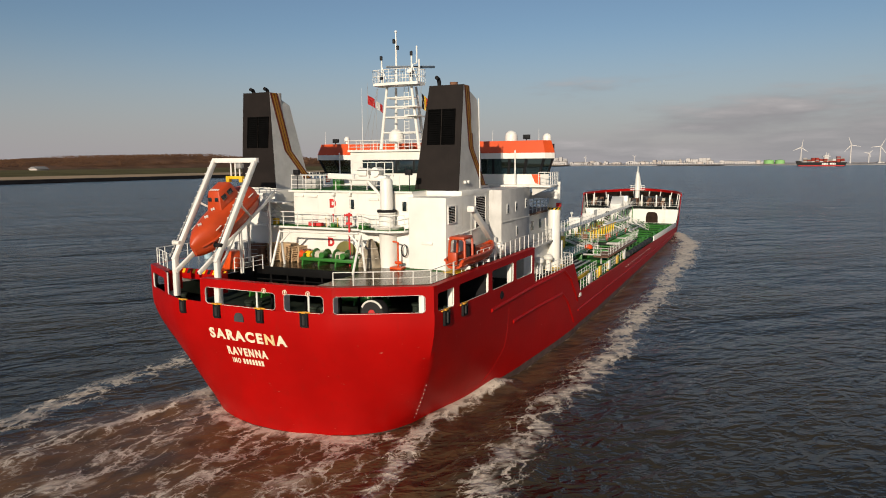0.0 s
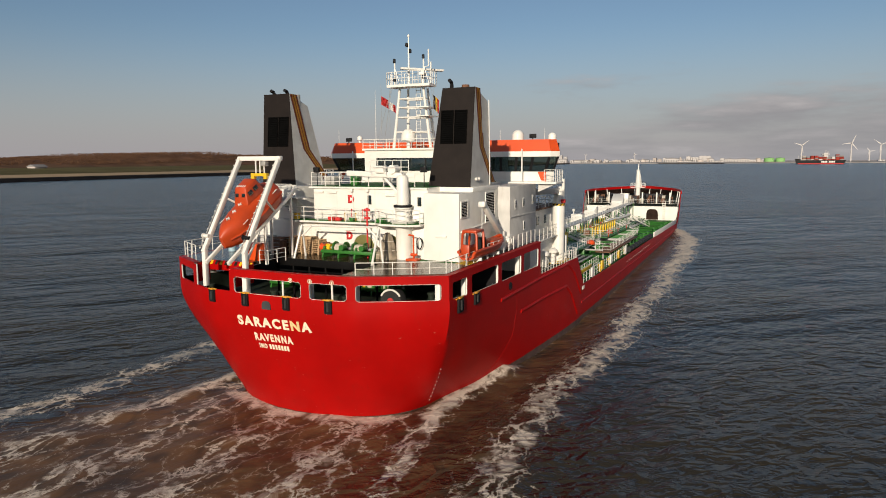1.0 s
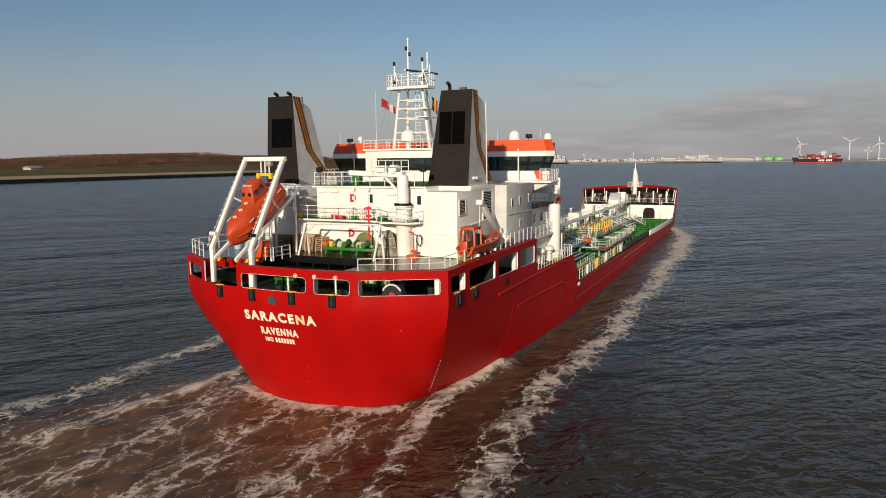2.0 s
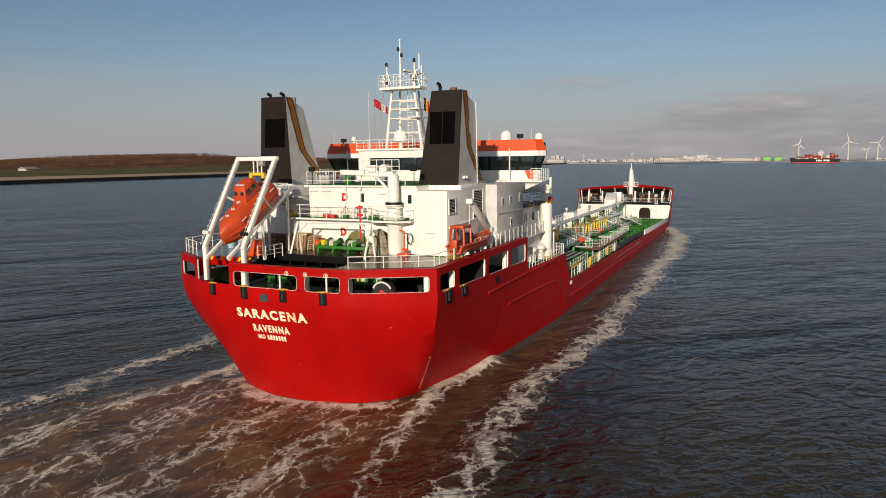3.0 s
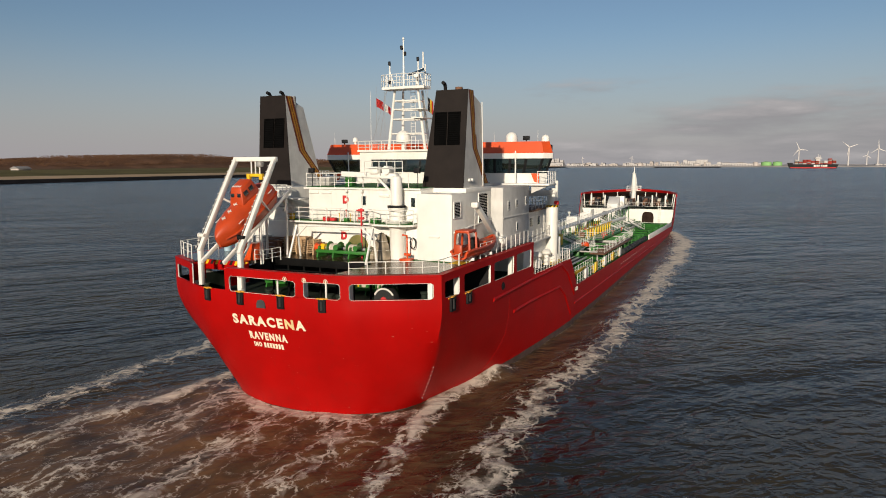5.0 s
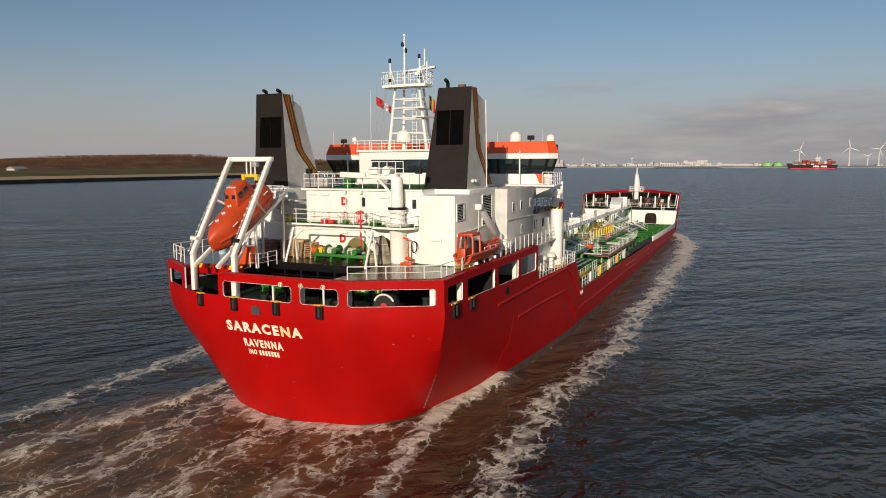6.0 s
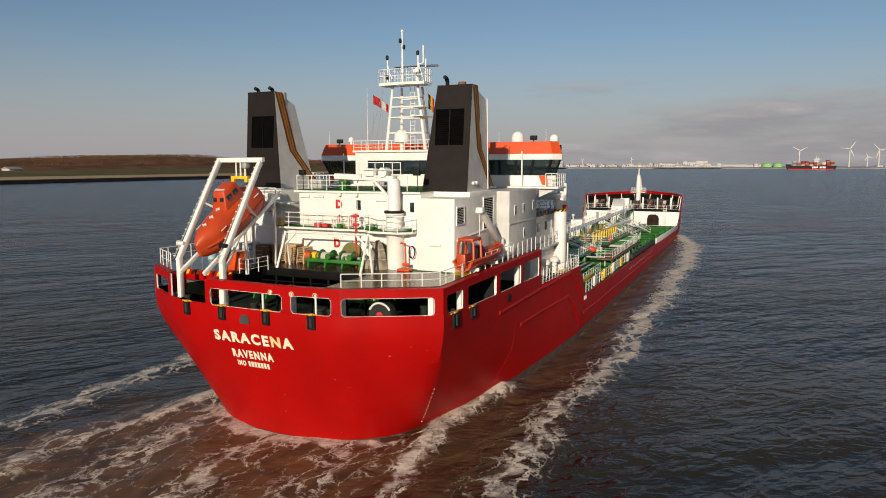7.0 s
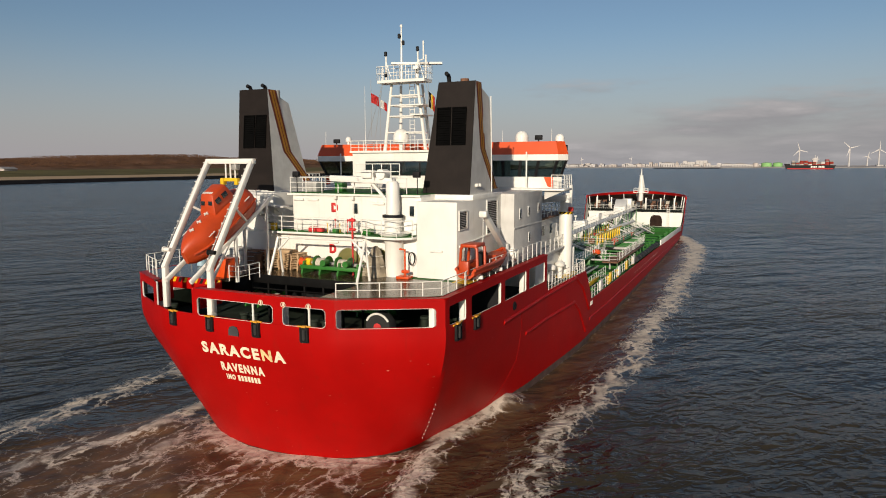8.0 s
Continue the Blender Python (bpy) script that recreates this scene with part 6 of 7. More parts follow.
def locker():
    t = thing("locker", (-4.1, 6.2, POOP), "orange-red steel fire locker on the poop", "locker")
    bm = mesh()
    box(bm, -4.75, -3.4, 5.7, 6.6, POOP, 10.62, 0.03)
    part("body", bm, ORANGE, t)
    bm = mesh()
    box(bm, -4.71, -4.1, 5.68, 5.7, POOP + 0.05, 10.57, 0.008)
    part("door", bm, ORANGE, t)
    bm = mesh()
    box(bm, -4.06, -3.44, 5.68, 5.7, POOP + 0.05, 10.57, 0.008)
    part("door", bm, ORANGE, t)
    ABOARD.append(t)


locker()


def mooring_winch(x0, y, z, along_x=True, n=2, length=4.0):
    t = thing("mooring_winch", (x0 + length / 2, y, z), "green mooring winch with rope drums", "winch", "mooring winches")
    bm = mesh()
    tube(bm, (x0, y, z + 0.6), (x0 + length, y, z + 0.6), 0.1, 10)
    part("shaft", bm, STEEL, t)
    bm = mesh()
    beam(bm, (x0, y - 0.55, z + 0.42), (x0 + length, y - 0.55, z + 0.42), 0.2, 0.22)
    part("frame_beam", bm, MGREEN, t)
    for k in range(4):
        bm = mesh()
        x = x0 + 0.15 + (length - 0.3) * k / 3
        prism(bm, [(y - 0.7, z), (y + 0.6, z), (y + 0.2, z + 0.74), (y - 0.45, z + 0.74)], "x", x - 0.06, x + 0.06)
        part("stand", bm, MGREEN, t)
    for k in range(n):
        xc = x0 + length * (0.3 + 0.38 * k)
        for s in (-0.42, 0.42):
            bm = mesh()
            lathe(bm, (0, 0, 0), [(0.1, -0.04), (0.46, -0.03), (0.46, 0.03), (0.1, 0.04)], 22, Matrix.Translation((xc + s, y, z + 0.6)) @ Matrix.Rotation(radians(90), 4, "Y"))
            part("drum_flange", bm, MGREEN, t)
        bm = mesh()
        for q in range(9):
            tube(bm, (xc - 0.36 + q * 0.08, y, z + 0.6), (xc - 0.28 + q * 0.08, y, z + 0.6), 0.3 + 0.015 * (q % 2), 14)
        part("rope_wound", bm, ROPE, t)
        bm = mesh()
        tube(bm, (xc + 0.55, y - 0.35, z + 0.74), (xc + 0.55, y - 0.85, z + 0.74), 0.19, 14)
        part("motor", bm, MGREEN, t)
    bm = mesh()
    lathe(bm, (0, 0, 0), [(0.3, 0), (0.2, 0.12), (0.2, 0.3), (0.32, 0.42)], 14, Matrix.Translation((x0 - 0.35, y, z + 0.6)) @ Matrix.Rotation(radians(90), 4, "Y"))
    part("warping_head", bm, ORANGE, t, "orange warping head")
    bm = mesh()
    tube(bm, (x0 + 0.1, y, z + 0.6), (x0 + 0.45, y, z + 0.6), 0.27, 14)
    part("brake_band", bm, YELLOW, t, "yellow brake band")
    ABOARD.append(t)
    return t


mooring_winch(-0.75, 9.5, POOP, length=4.1)
mooring_winch(-6.5, 11.0, 6.7, length=3.4)
mooring_winch(1.0, 11.2, 6.7, length=3.4)


def fender(x, y, z):
    t = thing("fender_reel", (x, y, z), "black rubber fender with a white band under the poop", "fender")
    bm = mesh()
    m = Matrix.Translation((x, y, z + 0.72)) @ Matrix.Rotation(radians(90), 4, "X")
    lathe(bm, (0, 0, 0), [(0.2, -0.35), (0.7, -0.35), (0.75, -0.2), (0.75, 0.2), (0.7, 0.35), (0.2, 0.35)], 22, m)
    part("tyre", bm, RUBBER, t)
    bm = mesh()
    pipe(bm, [(x + 0.7 * math.cos(a), y - 0.36, z + 0.72 + 0.7 * math.sin(a)) for a in np.linspace(0.5, 2.7, 12)], 0.06, 7)
    part("band", bm, WHITE, t)
    bm = mesh()
    lathe(bm, (0, 0, 0), [(0.18, 0.3), (0.22, 0.4), (0.1, 0.42)], 12, m)
    part("hub", bm, FLAGR, t)
    ABOARD.append(t)


fender(6.7, 5.6, 7.0)
# bollards coloured dark for the shade they stand in
for x, y in ((-7.0, 4.6), (-0.9, 4.4), (3.6, 4.6), (8.6, 7.6), (8.7, 11.6), (9.1, 16.5)):
    t = thing("bollard", (x, y, 6.7), "green double bollard darkened for the shade under the poop", "bollard", "bollards")
    for s in (-0.35, 0.35):
        bm = mesh()
        lathe(bm, (x + s, y, 6.7), [(0.2, 0), (0.2, 1.1), (0.26, 1.14), (0.26, 1.25)], 12)
        part("post", bm, MDECK, t)
    bm = mesh()
    box(bm, x - 0.7, x + 0.7, y - 0.3, y + 0.3, 6.7, 6.74)
    part("base_plate", bm, MDECK, t)
    ABOARD.append(t)
for x, y in ((-2.55, 3.35), (2.3, 3.3), (10.1, 8.45), (10.12, 14.05), (10.15, 18.7), (9.7, 5.6), (5.4, 3.45), (-7.2, 4.15)):
    bm = mesh()
    box(bm, x - 0.16, x + 0.16, y - 0.22, y + 0.22, 6.7, 9.1, 0.04)
    part("bulwark_pillar", bm, WHITE, ship)
for x in (0.4, 3.95):
    bm = mesh()
    tube(bm, (x, 3.2, 6.7), (x, 3.2, 9.1), 0.06, 8)
    part("poop_stanchion", bm, WHITE, ship)

def covered_gear(x, y, w, d, h, seed):
    """A heap of deck gear under a slack weathered tarpaulin."""
    r = random.Random(seed)
    t = thing("covered_gear", (x, y, POOP), "heap of deck gear under a grey-brown tarpaulin", "deck gear", "covered gear heaps")
    bm = mesh()
    prev, n = None, 26
    for i in range(9):
        u = i / 8
        row = []
        for k in range(n):
            a = 2 * math.pi * k / n
            q = (1 - 0.3 * u - 0.45 * u ** 3) * (1 + 0.1 * math.cos(5 * a + seed) * (0.4 + u)) * (1 + r.uniform(-0.09, 0.09))
            row.append(bm.verts.new((x + w / 2 * q * math.cos(a), y + d / 2 * q * math.sin(a), POOP + h * u + (r.uniform(-0.08, 0.08) if 0 < i else 0))))
        if prev:
            for k in range(n):
                bm.faces.new((prev[k], prev[(k + 1) % n], row[(k + 1) % n], row[k]))
        prev = row
    bm.faces.new(prev)
    part("tarpaulin", bm, SHEET, t)
    bm = mesh()
    for z in (0.35, 0.7):
        q = 1.02 - 0.42 * z
        pipe(bm, [(x + w / 2 * q * math.cos(a), y + d / 2 * q * math.sin(a), POOP + h * z) for a in np.linspace(0, 2 * math.pi, 15)], 0.03, 5)
    part("lashing", bm, ROPE, t)
    ABOARD.append(t)


SHEET = paint("weathered_tarpaulin", (0.25, 0.21, 0.15), 0.8, vary=0.45, scale=2.5, streak=0.3, stain=(0.05, 0.04, 0.03))
covered_gear(4.0, 9.75, 1.25, 0.95, 1.75, 5)
covered_gear(3.1, 9.8, 0.9, 0.8, 0.8, 9)

bm = mesh()
prism(bm, [(-4.3, 10.0), (5.6, 10.0), (6.2, 9.75), (9.4, 9.7), (9.4, 17.0), (8.97, 17.0), (8.97, 10.28), (6.4, 10.28), (6.4, 10.48), (-4.3, 10.48)], "z", POOP - 0.05, POOP + 0.006)
part("deck_strip", bm, GREEN, ship, "green painted strip along the foot of the deckhouse")
# gear on the second deck
for x, w, h, mt, nm in ((-0.75, 0.5, 0.26, FLAGR, "hose_box"), (-0.2, 0.4, 0.22, FLAGR, "hose_box"), (0.9, 0.3, 0.25, MGREEN, "valve_box"), (3.2, 0.6, 0.25, MGREEN, "valve_box"), (-3.75, 0.3, 0.4, YELLOW, "tool_box")):
    bm = mesh()
    box(bm, x - w / 2, x + w / 2, 10.15, 10.5, 11.9, 11.9 + h, 0.04)
    bx = part(nm, bm, mt, ship)
    bm = mesh()
    box(bm, x - w / 2 - 0.02, x + w / 2 + 0.02, 10.13, 10.52, 11.9 + h, 11.94 + h, 0.01)
    part("lid", bm, mt, bx)
for k in range(6):
    x = 0.3 + 0.28 * k + 0.05 * (k % 2)
    bm = mesh()
    tube(bm, (x, 10.35, 11.9), (x, 10.35, 12.45 + 0.12 * (k % 3)), 0.022, 6)
    lathe(bm, (x, 10.35, 12.4 + 0.12 * (k % 3)), [(0.04, 0), (0.07, 0.04), (0.03, 0.1)], 8)
    part("vent_pipe", bm, (YELLOW, CREAM, FLAGR)[k % 3], ship)

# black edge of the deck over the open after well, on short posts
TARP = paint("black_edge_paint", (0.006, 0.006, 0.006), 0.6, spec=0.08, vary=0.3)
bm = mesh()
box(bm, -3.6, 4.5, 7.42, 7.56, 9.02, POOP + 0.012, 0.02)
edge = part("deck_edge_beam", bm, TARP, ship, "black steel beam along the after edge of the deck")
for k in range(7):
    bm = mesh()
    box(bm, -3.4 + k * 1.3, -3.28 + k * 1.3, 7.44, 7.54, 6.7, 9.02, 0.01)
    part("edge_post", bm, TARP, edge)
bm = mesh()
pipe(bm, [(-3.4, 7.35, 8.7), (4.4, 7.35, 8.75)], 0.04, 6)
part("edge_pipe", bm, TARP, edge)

# set-back edge of the boat slot, with hazard stripes
bm = mesh()
box(bm, -7.0, -3.3, 4.9, 4.99, 8.85, 9.51, 0.01)
part("slot_fascia", bm, RED, ship, "red set-back deck edge behind the boat slot")
for x in (-7.0, -3.3):
    bm = mesh()
    box(bm, x - 0.05, x + 0.05, 3.3 if x > -4 else 3.9, 4.9, 8.2, 9.42, 0.01)
    part("slot_cheek", bm, RED, ship)
for k in range(9):
    x = -6.95 + k * 0.41
    bm = mesh()
    prism(bm, [(x, 9.22), (x + 0.2, 9.22), (x + 0.36, 9.5), (x + 0.16, 9.5)], "y", 4.88, 4.898)
    part("hazard_stripe", bm, YELLOW if k % 2 == 0 else BLACK, ship, smooth=False)


# ---- guard rails ----
def edge_rail(s0, s1, z, step=1.5, h=1.0, inset=0.94, bars=2):
    k = max(2, int(abs(s1 - s0) / 1.0))
    pts = []
    for i in range(k + 1):
        p = along(s0 + (s1 - s0) * i / k)
        pts.append((p.x * inset, p.y + (0.35 if p.y < 6 else 0), z))
    railing(ship, pts, h, step, bars)


edge_rail(5.75, length_to(y=9.2), POOP, 1.9, 0.72, 0.955)
edge_rail(length_to(y=12.5), length_to(y=22.8), POOP, 1.3, 1.0, 0.97)
edge_rail(-length_to(y=22.8), -length_to(x=7.8), POOP, 1.3, 1.0, 0.985)
railing(ship, [(-3.3, 5.6, 9.35), (-2.6, 5.6, 9.35), (-2.6, 7.4, 9.35)], 0.9, 0.9)
railing(ship, [(-4.1, 11.0, 11.87), (-4.1, 10.05, 11.87), (2.9, 10.05, 11.87), (3.6, 9.5, 11.87), (5.6, 9.4, 11.87), (6.35, 9.9, 11.87)], 0.95, 1.2)
railing(ship, [(-2.8, 16, 14.28), (-2.8, 10.9, 14.28), (5.5, 10.9, 14.28)], 0.95, 1.2)
railing(ship, [(10.6, 23.7, 6.75), (10.86, 29, 6.75), (11.05, 33.6, 6.75)], 1.0, 0.8)
railing(ship, [(11.0, 33.6, 6.75), (9.6, 33.9, 6.75)], 1.0, 0.9)
railing(ship, [(-10.6, 23.7, 6.75), (-10.86, 29, 6.75), (-11.05, 33.6, 6.75)], 1.0, 0.8)
bm = mesh()
box(bm, 8.98, 9.98, 9.6, 12.2, POOP, POOP + 0.02)
part("deck_marking", bm, YELLOW, ship, "yellow painted deck area under the rescue boat")
railing(ship, [(9.95, 9.2, POOP), (10.0, 12.5, POOP)], 0.75, 1.1)


def stairs(p, q, w, name="stairway", material=None):
    """An inclined ladder with stringers, treads and handrails between deck points p and q."""
    p, q = Vector(p), Vector(q)
    d = q - p
    side = Vector((d.y, -d.x, 0)).normalized() * w / 2
    material = material or WHITE
    bm = mesh()
    for s in (-1, 1):
        beam(bm, p + side * s, q + side * s, 0.05, 0.2)
        for h in (0.5, 0.95):
            tube(bm, p + side * s + Vector((0, 0, h)), q + side * s + Vector((0, 0, h)), 0.025, 5)
        for u in (0.0, 0.33, 0.66, 1.0):
            b = p.lerp(q, u) + side * s
            tube(bm, b, b + Vector((0, 0, 0.95)), 0.025, 5)
    st = part(name, bm, material, ship)
    n = max(3, int(abs(d.z) / 0.22))
    for k in range(1, n):
        c = p.lerp(q, k / n)
        bm = mesh()
        tube(bm, c - side, c + side, 0.05, 4)
        part("tread", bm, STEEL, st)
    return st


stairs((-5.3, 10.6, 13.0), (-3.6, 10.6, 11.87), 0.8)
bm = mesh()
box(bm, -6.9, -2.9, 10.2, 11.4, 13.32, 13.44, 0.02)
part("gallery", bm, GREYW, ship, "grey gallery by the port casing")
railing(ship, [(-6.9, 10.25, 13.44), (-4.1, 10.25, 13.44)], 0.95, 0.9)

# vents and boxes on the third deck and the casing
for x, y, z, w, h in ((-1.9, 12.2, 14.28, 0.9, 0.7), (-0.4, 13.0, 14.28, 0.6, 0.9), (2.2, 14.0, 14.28, 1.2, 0.5)):
    bm = mesh()
    box(bm, x - w / 2, x + w / 2, y - w / 2, y + w / 2, z, z + h, 0.05)
    part("vent_box", bm, MGREEN if x < 0 and w < 0.8 else PIPE, ship)
for x in (-2.3, 6.2):
    bm = mesh()
    tube(bm, (x, 10.9, 14.28), (x, 10.9, 15.3), 0.03, 6)
    box(bm, x - 0.22, x + 0.22, 10.7, 10.95, 15.25, 15.6, 0.04)
    part("floodlight", bm, BLACK, ship, "black floodlight on a short post")
for y, z in ((13.6, 14.75), (14.1, 14.75)):
    bm = mesh()
    lathe(bm, (0, 0, 0), [(0.08, 0), (0.12, 0.05), (0.1, 0.18)], 10, Matrix.Translation((8.74, y, z)) @ Matrix.Rotation(radians(90), 4, "Y"))
    part("lamp", bm, WHITE, ship)
for y, z in ((18.9, 12.35), (20.8, 12.4), (21.0, 10.6), (23.2, 12.5)):
    bm = mesh()
    box(bm, 9.86, 9.91, y - 0.22, y + 0.22, z, z + 0.75, 0.03)
    wd = part("window", bm, WHITE, BLOCK_S2, "small white-framed side window")
    bm = mesh()
    box(bm, 9.905, 9.92, y - 0.14, y + 0.14, z + 0.08, z + 0.67, 0.01)
    part("pane", bm, GLASS, wd)
bm = mesh()
pipe(bm, [(8.98, 10.6, 11.4), (8.98, 17.5, 11.75)], 0.06, 7)
part("cable_pipe", bm, WHITE, BLOCK_S)
for y in (11.3, 12.9, 14.2):
    bm = mesh()
    pipe(bm, [(9.0, y, 11.45), (9.0, y, 9.25)], 0.035, 6)
    part("riser", bm, GREYW, BLOCK_S)
for z in (11.8,):
    bm = mesh()
    box(bm, 9.88, 9.93, 17.62, 24.08, z, z + 0.06)
    part("seam", bm, GREYW, BLOCK_S2)

# ---- flags ----
def flag(x, y, z, w, h, mts, tilt, label):
    t = thing("flag", (x, y, z), label, "flag", "flags")
    n = len(mts)
    for i, mt in enumerate(mts):
        bm = mesh()
        prev = None
        for k in range(5):
            u = w * (i + k / 4) / n
            row = [bm.verts.new((x + u, y + 0.09 * math.sin(u * 6), z - u * tilt - hh)) for hh in (0, h)]
            if prev:
                bm.faces.new((prev[0], row[0], row[1], prev[1]))
            prev = row
        bmesh.ops.solidify(bm, geom=bm.faces, thickness=0.01)
        part("cloth", bm, mt, t)
    bm = mesh()
    tube(bm, (x, y, z - h - 2.6), (x, y, z + 1.0), 0.012, 4)
    part("halyard", bm, STEEL, t)
    ABOARD.append(t)


flag(-2.75, 21.0, 21.4, 0.75, 0.7, (FLAGR,), 0.5, "red signal flag on the mast halyard")
flag(-1.95, 21.0, 20.9, 0.6, 0.6, (WHITE, FLAGR), 0.6, "red and white ensign on the halyard")
flag(2.1, 21.0, 21.3, 0.5, 1.1, (BLACK, YELLOW, FLAGR), 0.9, "black, yellow and red courtesy flag")


# ---- midship house front, cargo deck ----
for side in (1, -1):
    bm = mesh()
    box(bm, *sorted((6.4 * side, 9.9 * side)), 24.1, 33.2, 9.05, 9.2, 0.03)
    part("boat_deck", bm, GREYW, ship)
    railing(ship, [(9.8 * side, 24.3, 9.2), (9.8 * side, 33.1, 9.2), (6.6 * side, 33.1, 9.2)], 1.0, 1.2)
    bm = mesh()
    box(bm, *sorted((6.4 * side, 8.6 * side)), 25.0, 35.6, 9.2, 11.6, 0.04)
    hs = part("side_cabin", bm, WHITE, ship)
    for k in range(3):
        bm = mesh()
        box(bm, *sorted((8.58 * side, 8.63 * side)), 26.2 + k * 2.4, 26.9 + k * 2.4, 10.2, 11.0, 0.02)
        part("window", bm, GLASS, hs)
    bm = mesh()
    box(bm, *sorted((6.4 * side, 9.0 * side)), 24.6, 36.0, 11.6, 11.76, 0.02)
    part("cabin_roof", bm, RUST, hs, "brown edged cabin roof")
    for k in range(2):
        bm = mesh()
        box(bm, *sorted((8.58 * side, 8.64 * side)), 33.0 + k * 1.3, 33.7 + k * 1.3, 9.3, 11.3, 0.03)
        part("door", bm, CREAM, hs)
    railing(ship, [(8.9 * side, 24.8, 11.76), (8.9 * side, 35.9, 11.76), (6.6 * side, 35.9, 11.76)], 1.0, 1.1)
bm = mesh()
box(bm, -9.4, 9.4, 24.3, 33.0, 6.7, 9.05, 0.05)
part("accommodation_block", bm, WHITE, ship, "white lower accommodation block")
bm = mesh()
box(bm, -10.6, 10.6, 35.6, 35.8, 3.4, 6.7)
part("break_bulkhead", bm, WHITE, ship)
bm = mesh()
box(bm, 9.75, 10.15, 33.2, 33.6, 6.7, 8.9, 0.04)
tube(bm, (9.95, 33.4, 8.9), (9.95, 33.4, 9.7), 0.04, 6)
part("vent_post", bm, WHITE, ship, "white square vent post")
for x, y in ((8.7, 27.5), (8.9, 29.6), (8.4, 31.2)):
    bm = mesh()
    lathe(bm, (x + 1.0, y, 6.7), [(0.22, 0), (0.22, 0.9), (0.4, 1.0), (0.42, 1.25), (0.2, 1.4)], 12)
    part("mushroom_vent", bm, CREAM, ship)
bm = mesh()
box(bm, 9.6, 10.6, 29.5, 33.0, 6.72, 6.78)
part("deck_marking", bm, YELLOW, ship, "yellow painted deck area")
stairs((10.2, 34.3, 6.7), (10.2, 37.6, 3.4), 0.8)


def cargo_deck():
    r = random.Random(8)
    # fore-and-aft cargo lines
    for k, x in enumerate((-5.2, -4.4, -3.6, -2.8, 1.7, 2.4, 3.1, 3.8, 4.5, 5.2)):
        bm = mesh()
        z = 4.1 + 0.12 * (k % 3)
        tube(bm, (x, 38 + r.uniform(0, 3), z), (x, 128 - r.uniform(0, 8), z), 0.17 + 0.05 * (k % 2), 9)
        part("cargo_pipe", bm, MGREEN if k % 3 else PIPE, ship)
    for k in range(27):
        y = 40 + k * 3.3
        bm = mesh()
        for x in (-5.4, -2.6, 1.5, 5.4):
            beam(bm, (x, y, 3.4), (x, y, 3.95), 0.14, 0.14)
        beam(bm, (-5.5, y, 3.92), (5.5, y, 3.92), 0.14, 0.12)
        part("pipe_support", bm, MGREEN, ship)
    # raised deck transverses
    for k in range(16):
        bm = mesh()
        box(bm, -10.2, 10.2, 42 + k * 5.6, 42.18 + k * 5.6, 3.4, 3.75, 0.02)
        part("deck_girder", bm, GREEN, ship)
    # central catwalk
    bm = mesh()
    box(bm, -0.75, 0.75, 36, 136, 5.75, 5.85)
    cw = part("catwalk", bm, PIPE, ship, "long railed catwalk over the cargo pipes")
    for k in range(21):
        bm = mesh()
        y = 38 + k * 4.8
        for x in (-0.7, 0.7):
            beam(bm, (x, y, 3.4), (x, y, 5.75), 0.16, 0.16)
        part("trestle", bm, MGREEN, cw)
    for s in (-0.75, 0.75):
        railing(ship, [(s, 36.5, 5.85), (s, 134, 5.85)], 1.05, 1.9)
    # manifold: raised platform with yellow crossovers
    bm = mesh()
    box(bm, 1.2, 7.0, 70, 90, 4.9, 5.0)
    mf = part("manifold_platform", bm, MGREEN, ship, "green manifold platform")
    for k in range(10):
        y = 71 + k * 2.0
        bm = mesh()
        beam(bm, (4.6, y, 5.0), (4.6, y, 6.35), 0.2, 0.34)
        part("manifold_post", bm, YELLOW, mf, "yellow manifold valve post")
        bm = mesh()
        tube(bm, (1.5, y + 0.9, 4.55), (8.6, y + 0.9, 4.55), 0.2, 10)
        lathe(bm, (0, 0, 0), [(0.32, -0.06), (0.32, 0.06), (0.2, 0.1)], 12, Matrix.Translation((8.65, y + 0.9, 4.55)) @ Matrix.Rotation(radians(90), 4, "Y"))
        part("crossover_pipe", bm, MGREEN if k % 4 else PIPE, mf)
        bm = mesh()
        tube(bm, (6.8, y + 0.9, 4.6), (6.8, y + 0.9, 5.6), 0.07, 6)
        lathe(bm, (6.8, y + 0.9, 5.55), [(0.3, 0), (0.3, 0.06)], 12)
        part("valve_wheel", bm, ORANGE if k % 4 == 0 else MGREEN, mf)
    bm = mesh()
    box(bm, 4.52, 4.68, 70, 91, 6.3, 6.42)
    part("manifold_rail", bm, YELLOW, mf)
    railing(ship, [(7.0, 70, 5.0), (7.0, 90, 5.0)], 1.0, 1.4)
    railing(ship, [(1.3, 70, 5.0), (7.0, 70, 5.0)], 1.0, 1.2)
    railing(ship, [(2.6, 70, 5.0), (2.6, 90, 5.0)], 1.0, 1.6, 3, YELLOW, "yellow_railing")
    railing(ship, [(2.2, 44, 5.0), (6.6, 44, 5.0), (6.6, 62, 5.0)], 1.0, 1.3)
    bm = mesh()
    box(bm, 1.0, 6.7, 43.8, 62.2, 4.88, 5.0, 0.02)
    part("pump_platform", bm, MGREEN, ship, "green railed platform over the pumps")
    for k in range(6):
        bm = mesh()
        box(bm, 2.0 + 0.5 * (k % 2), 3.0 + 0.5 * (k % 2), 46 + k * 2.7, 47.2 + k * 2.7, 5.0, 5.9 + 0.3 * (k % 3), 0.06)
        part("pump_motor", bm, (CREAM, MGREEN, YELLOW)[k % 3], ship)
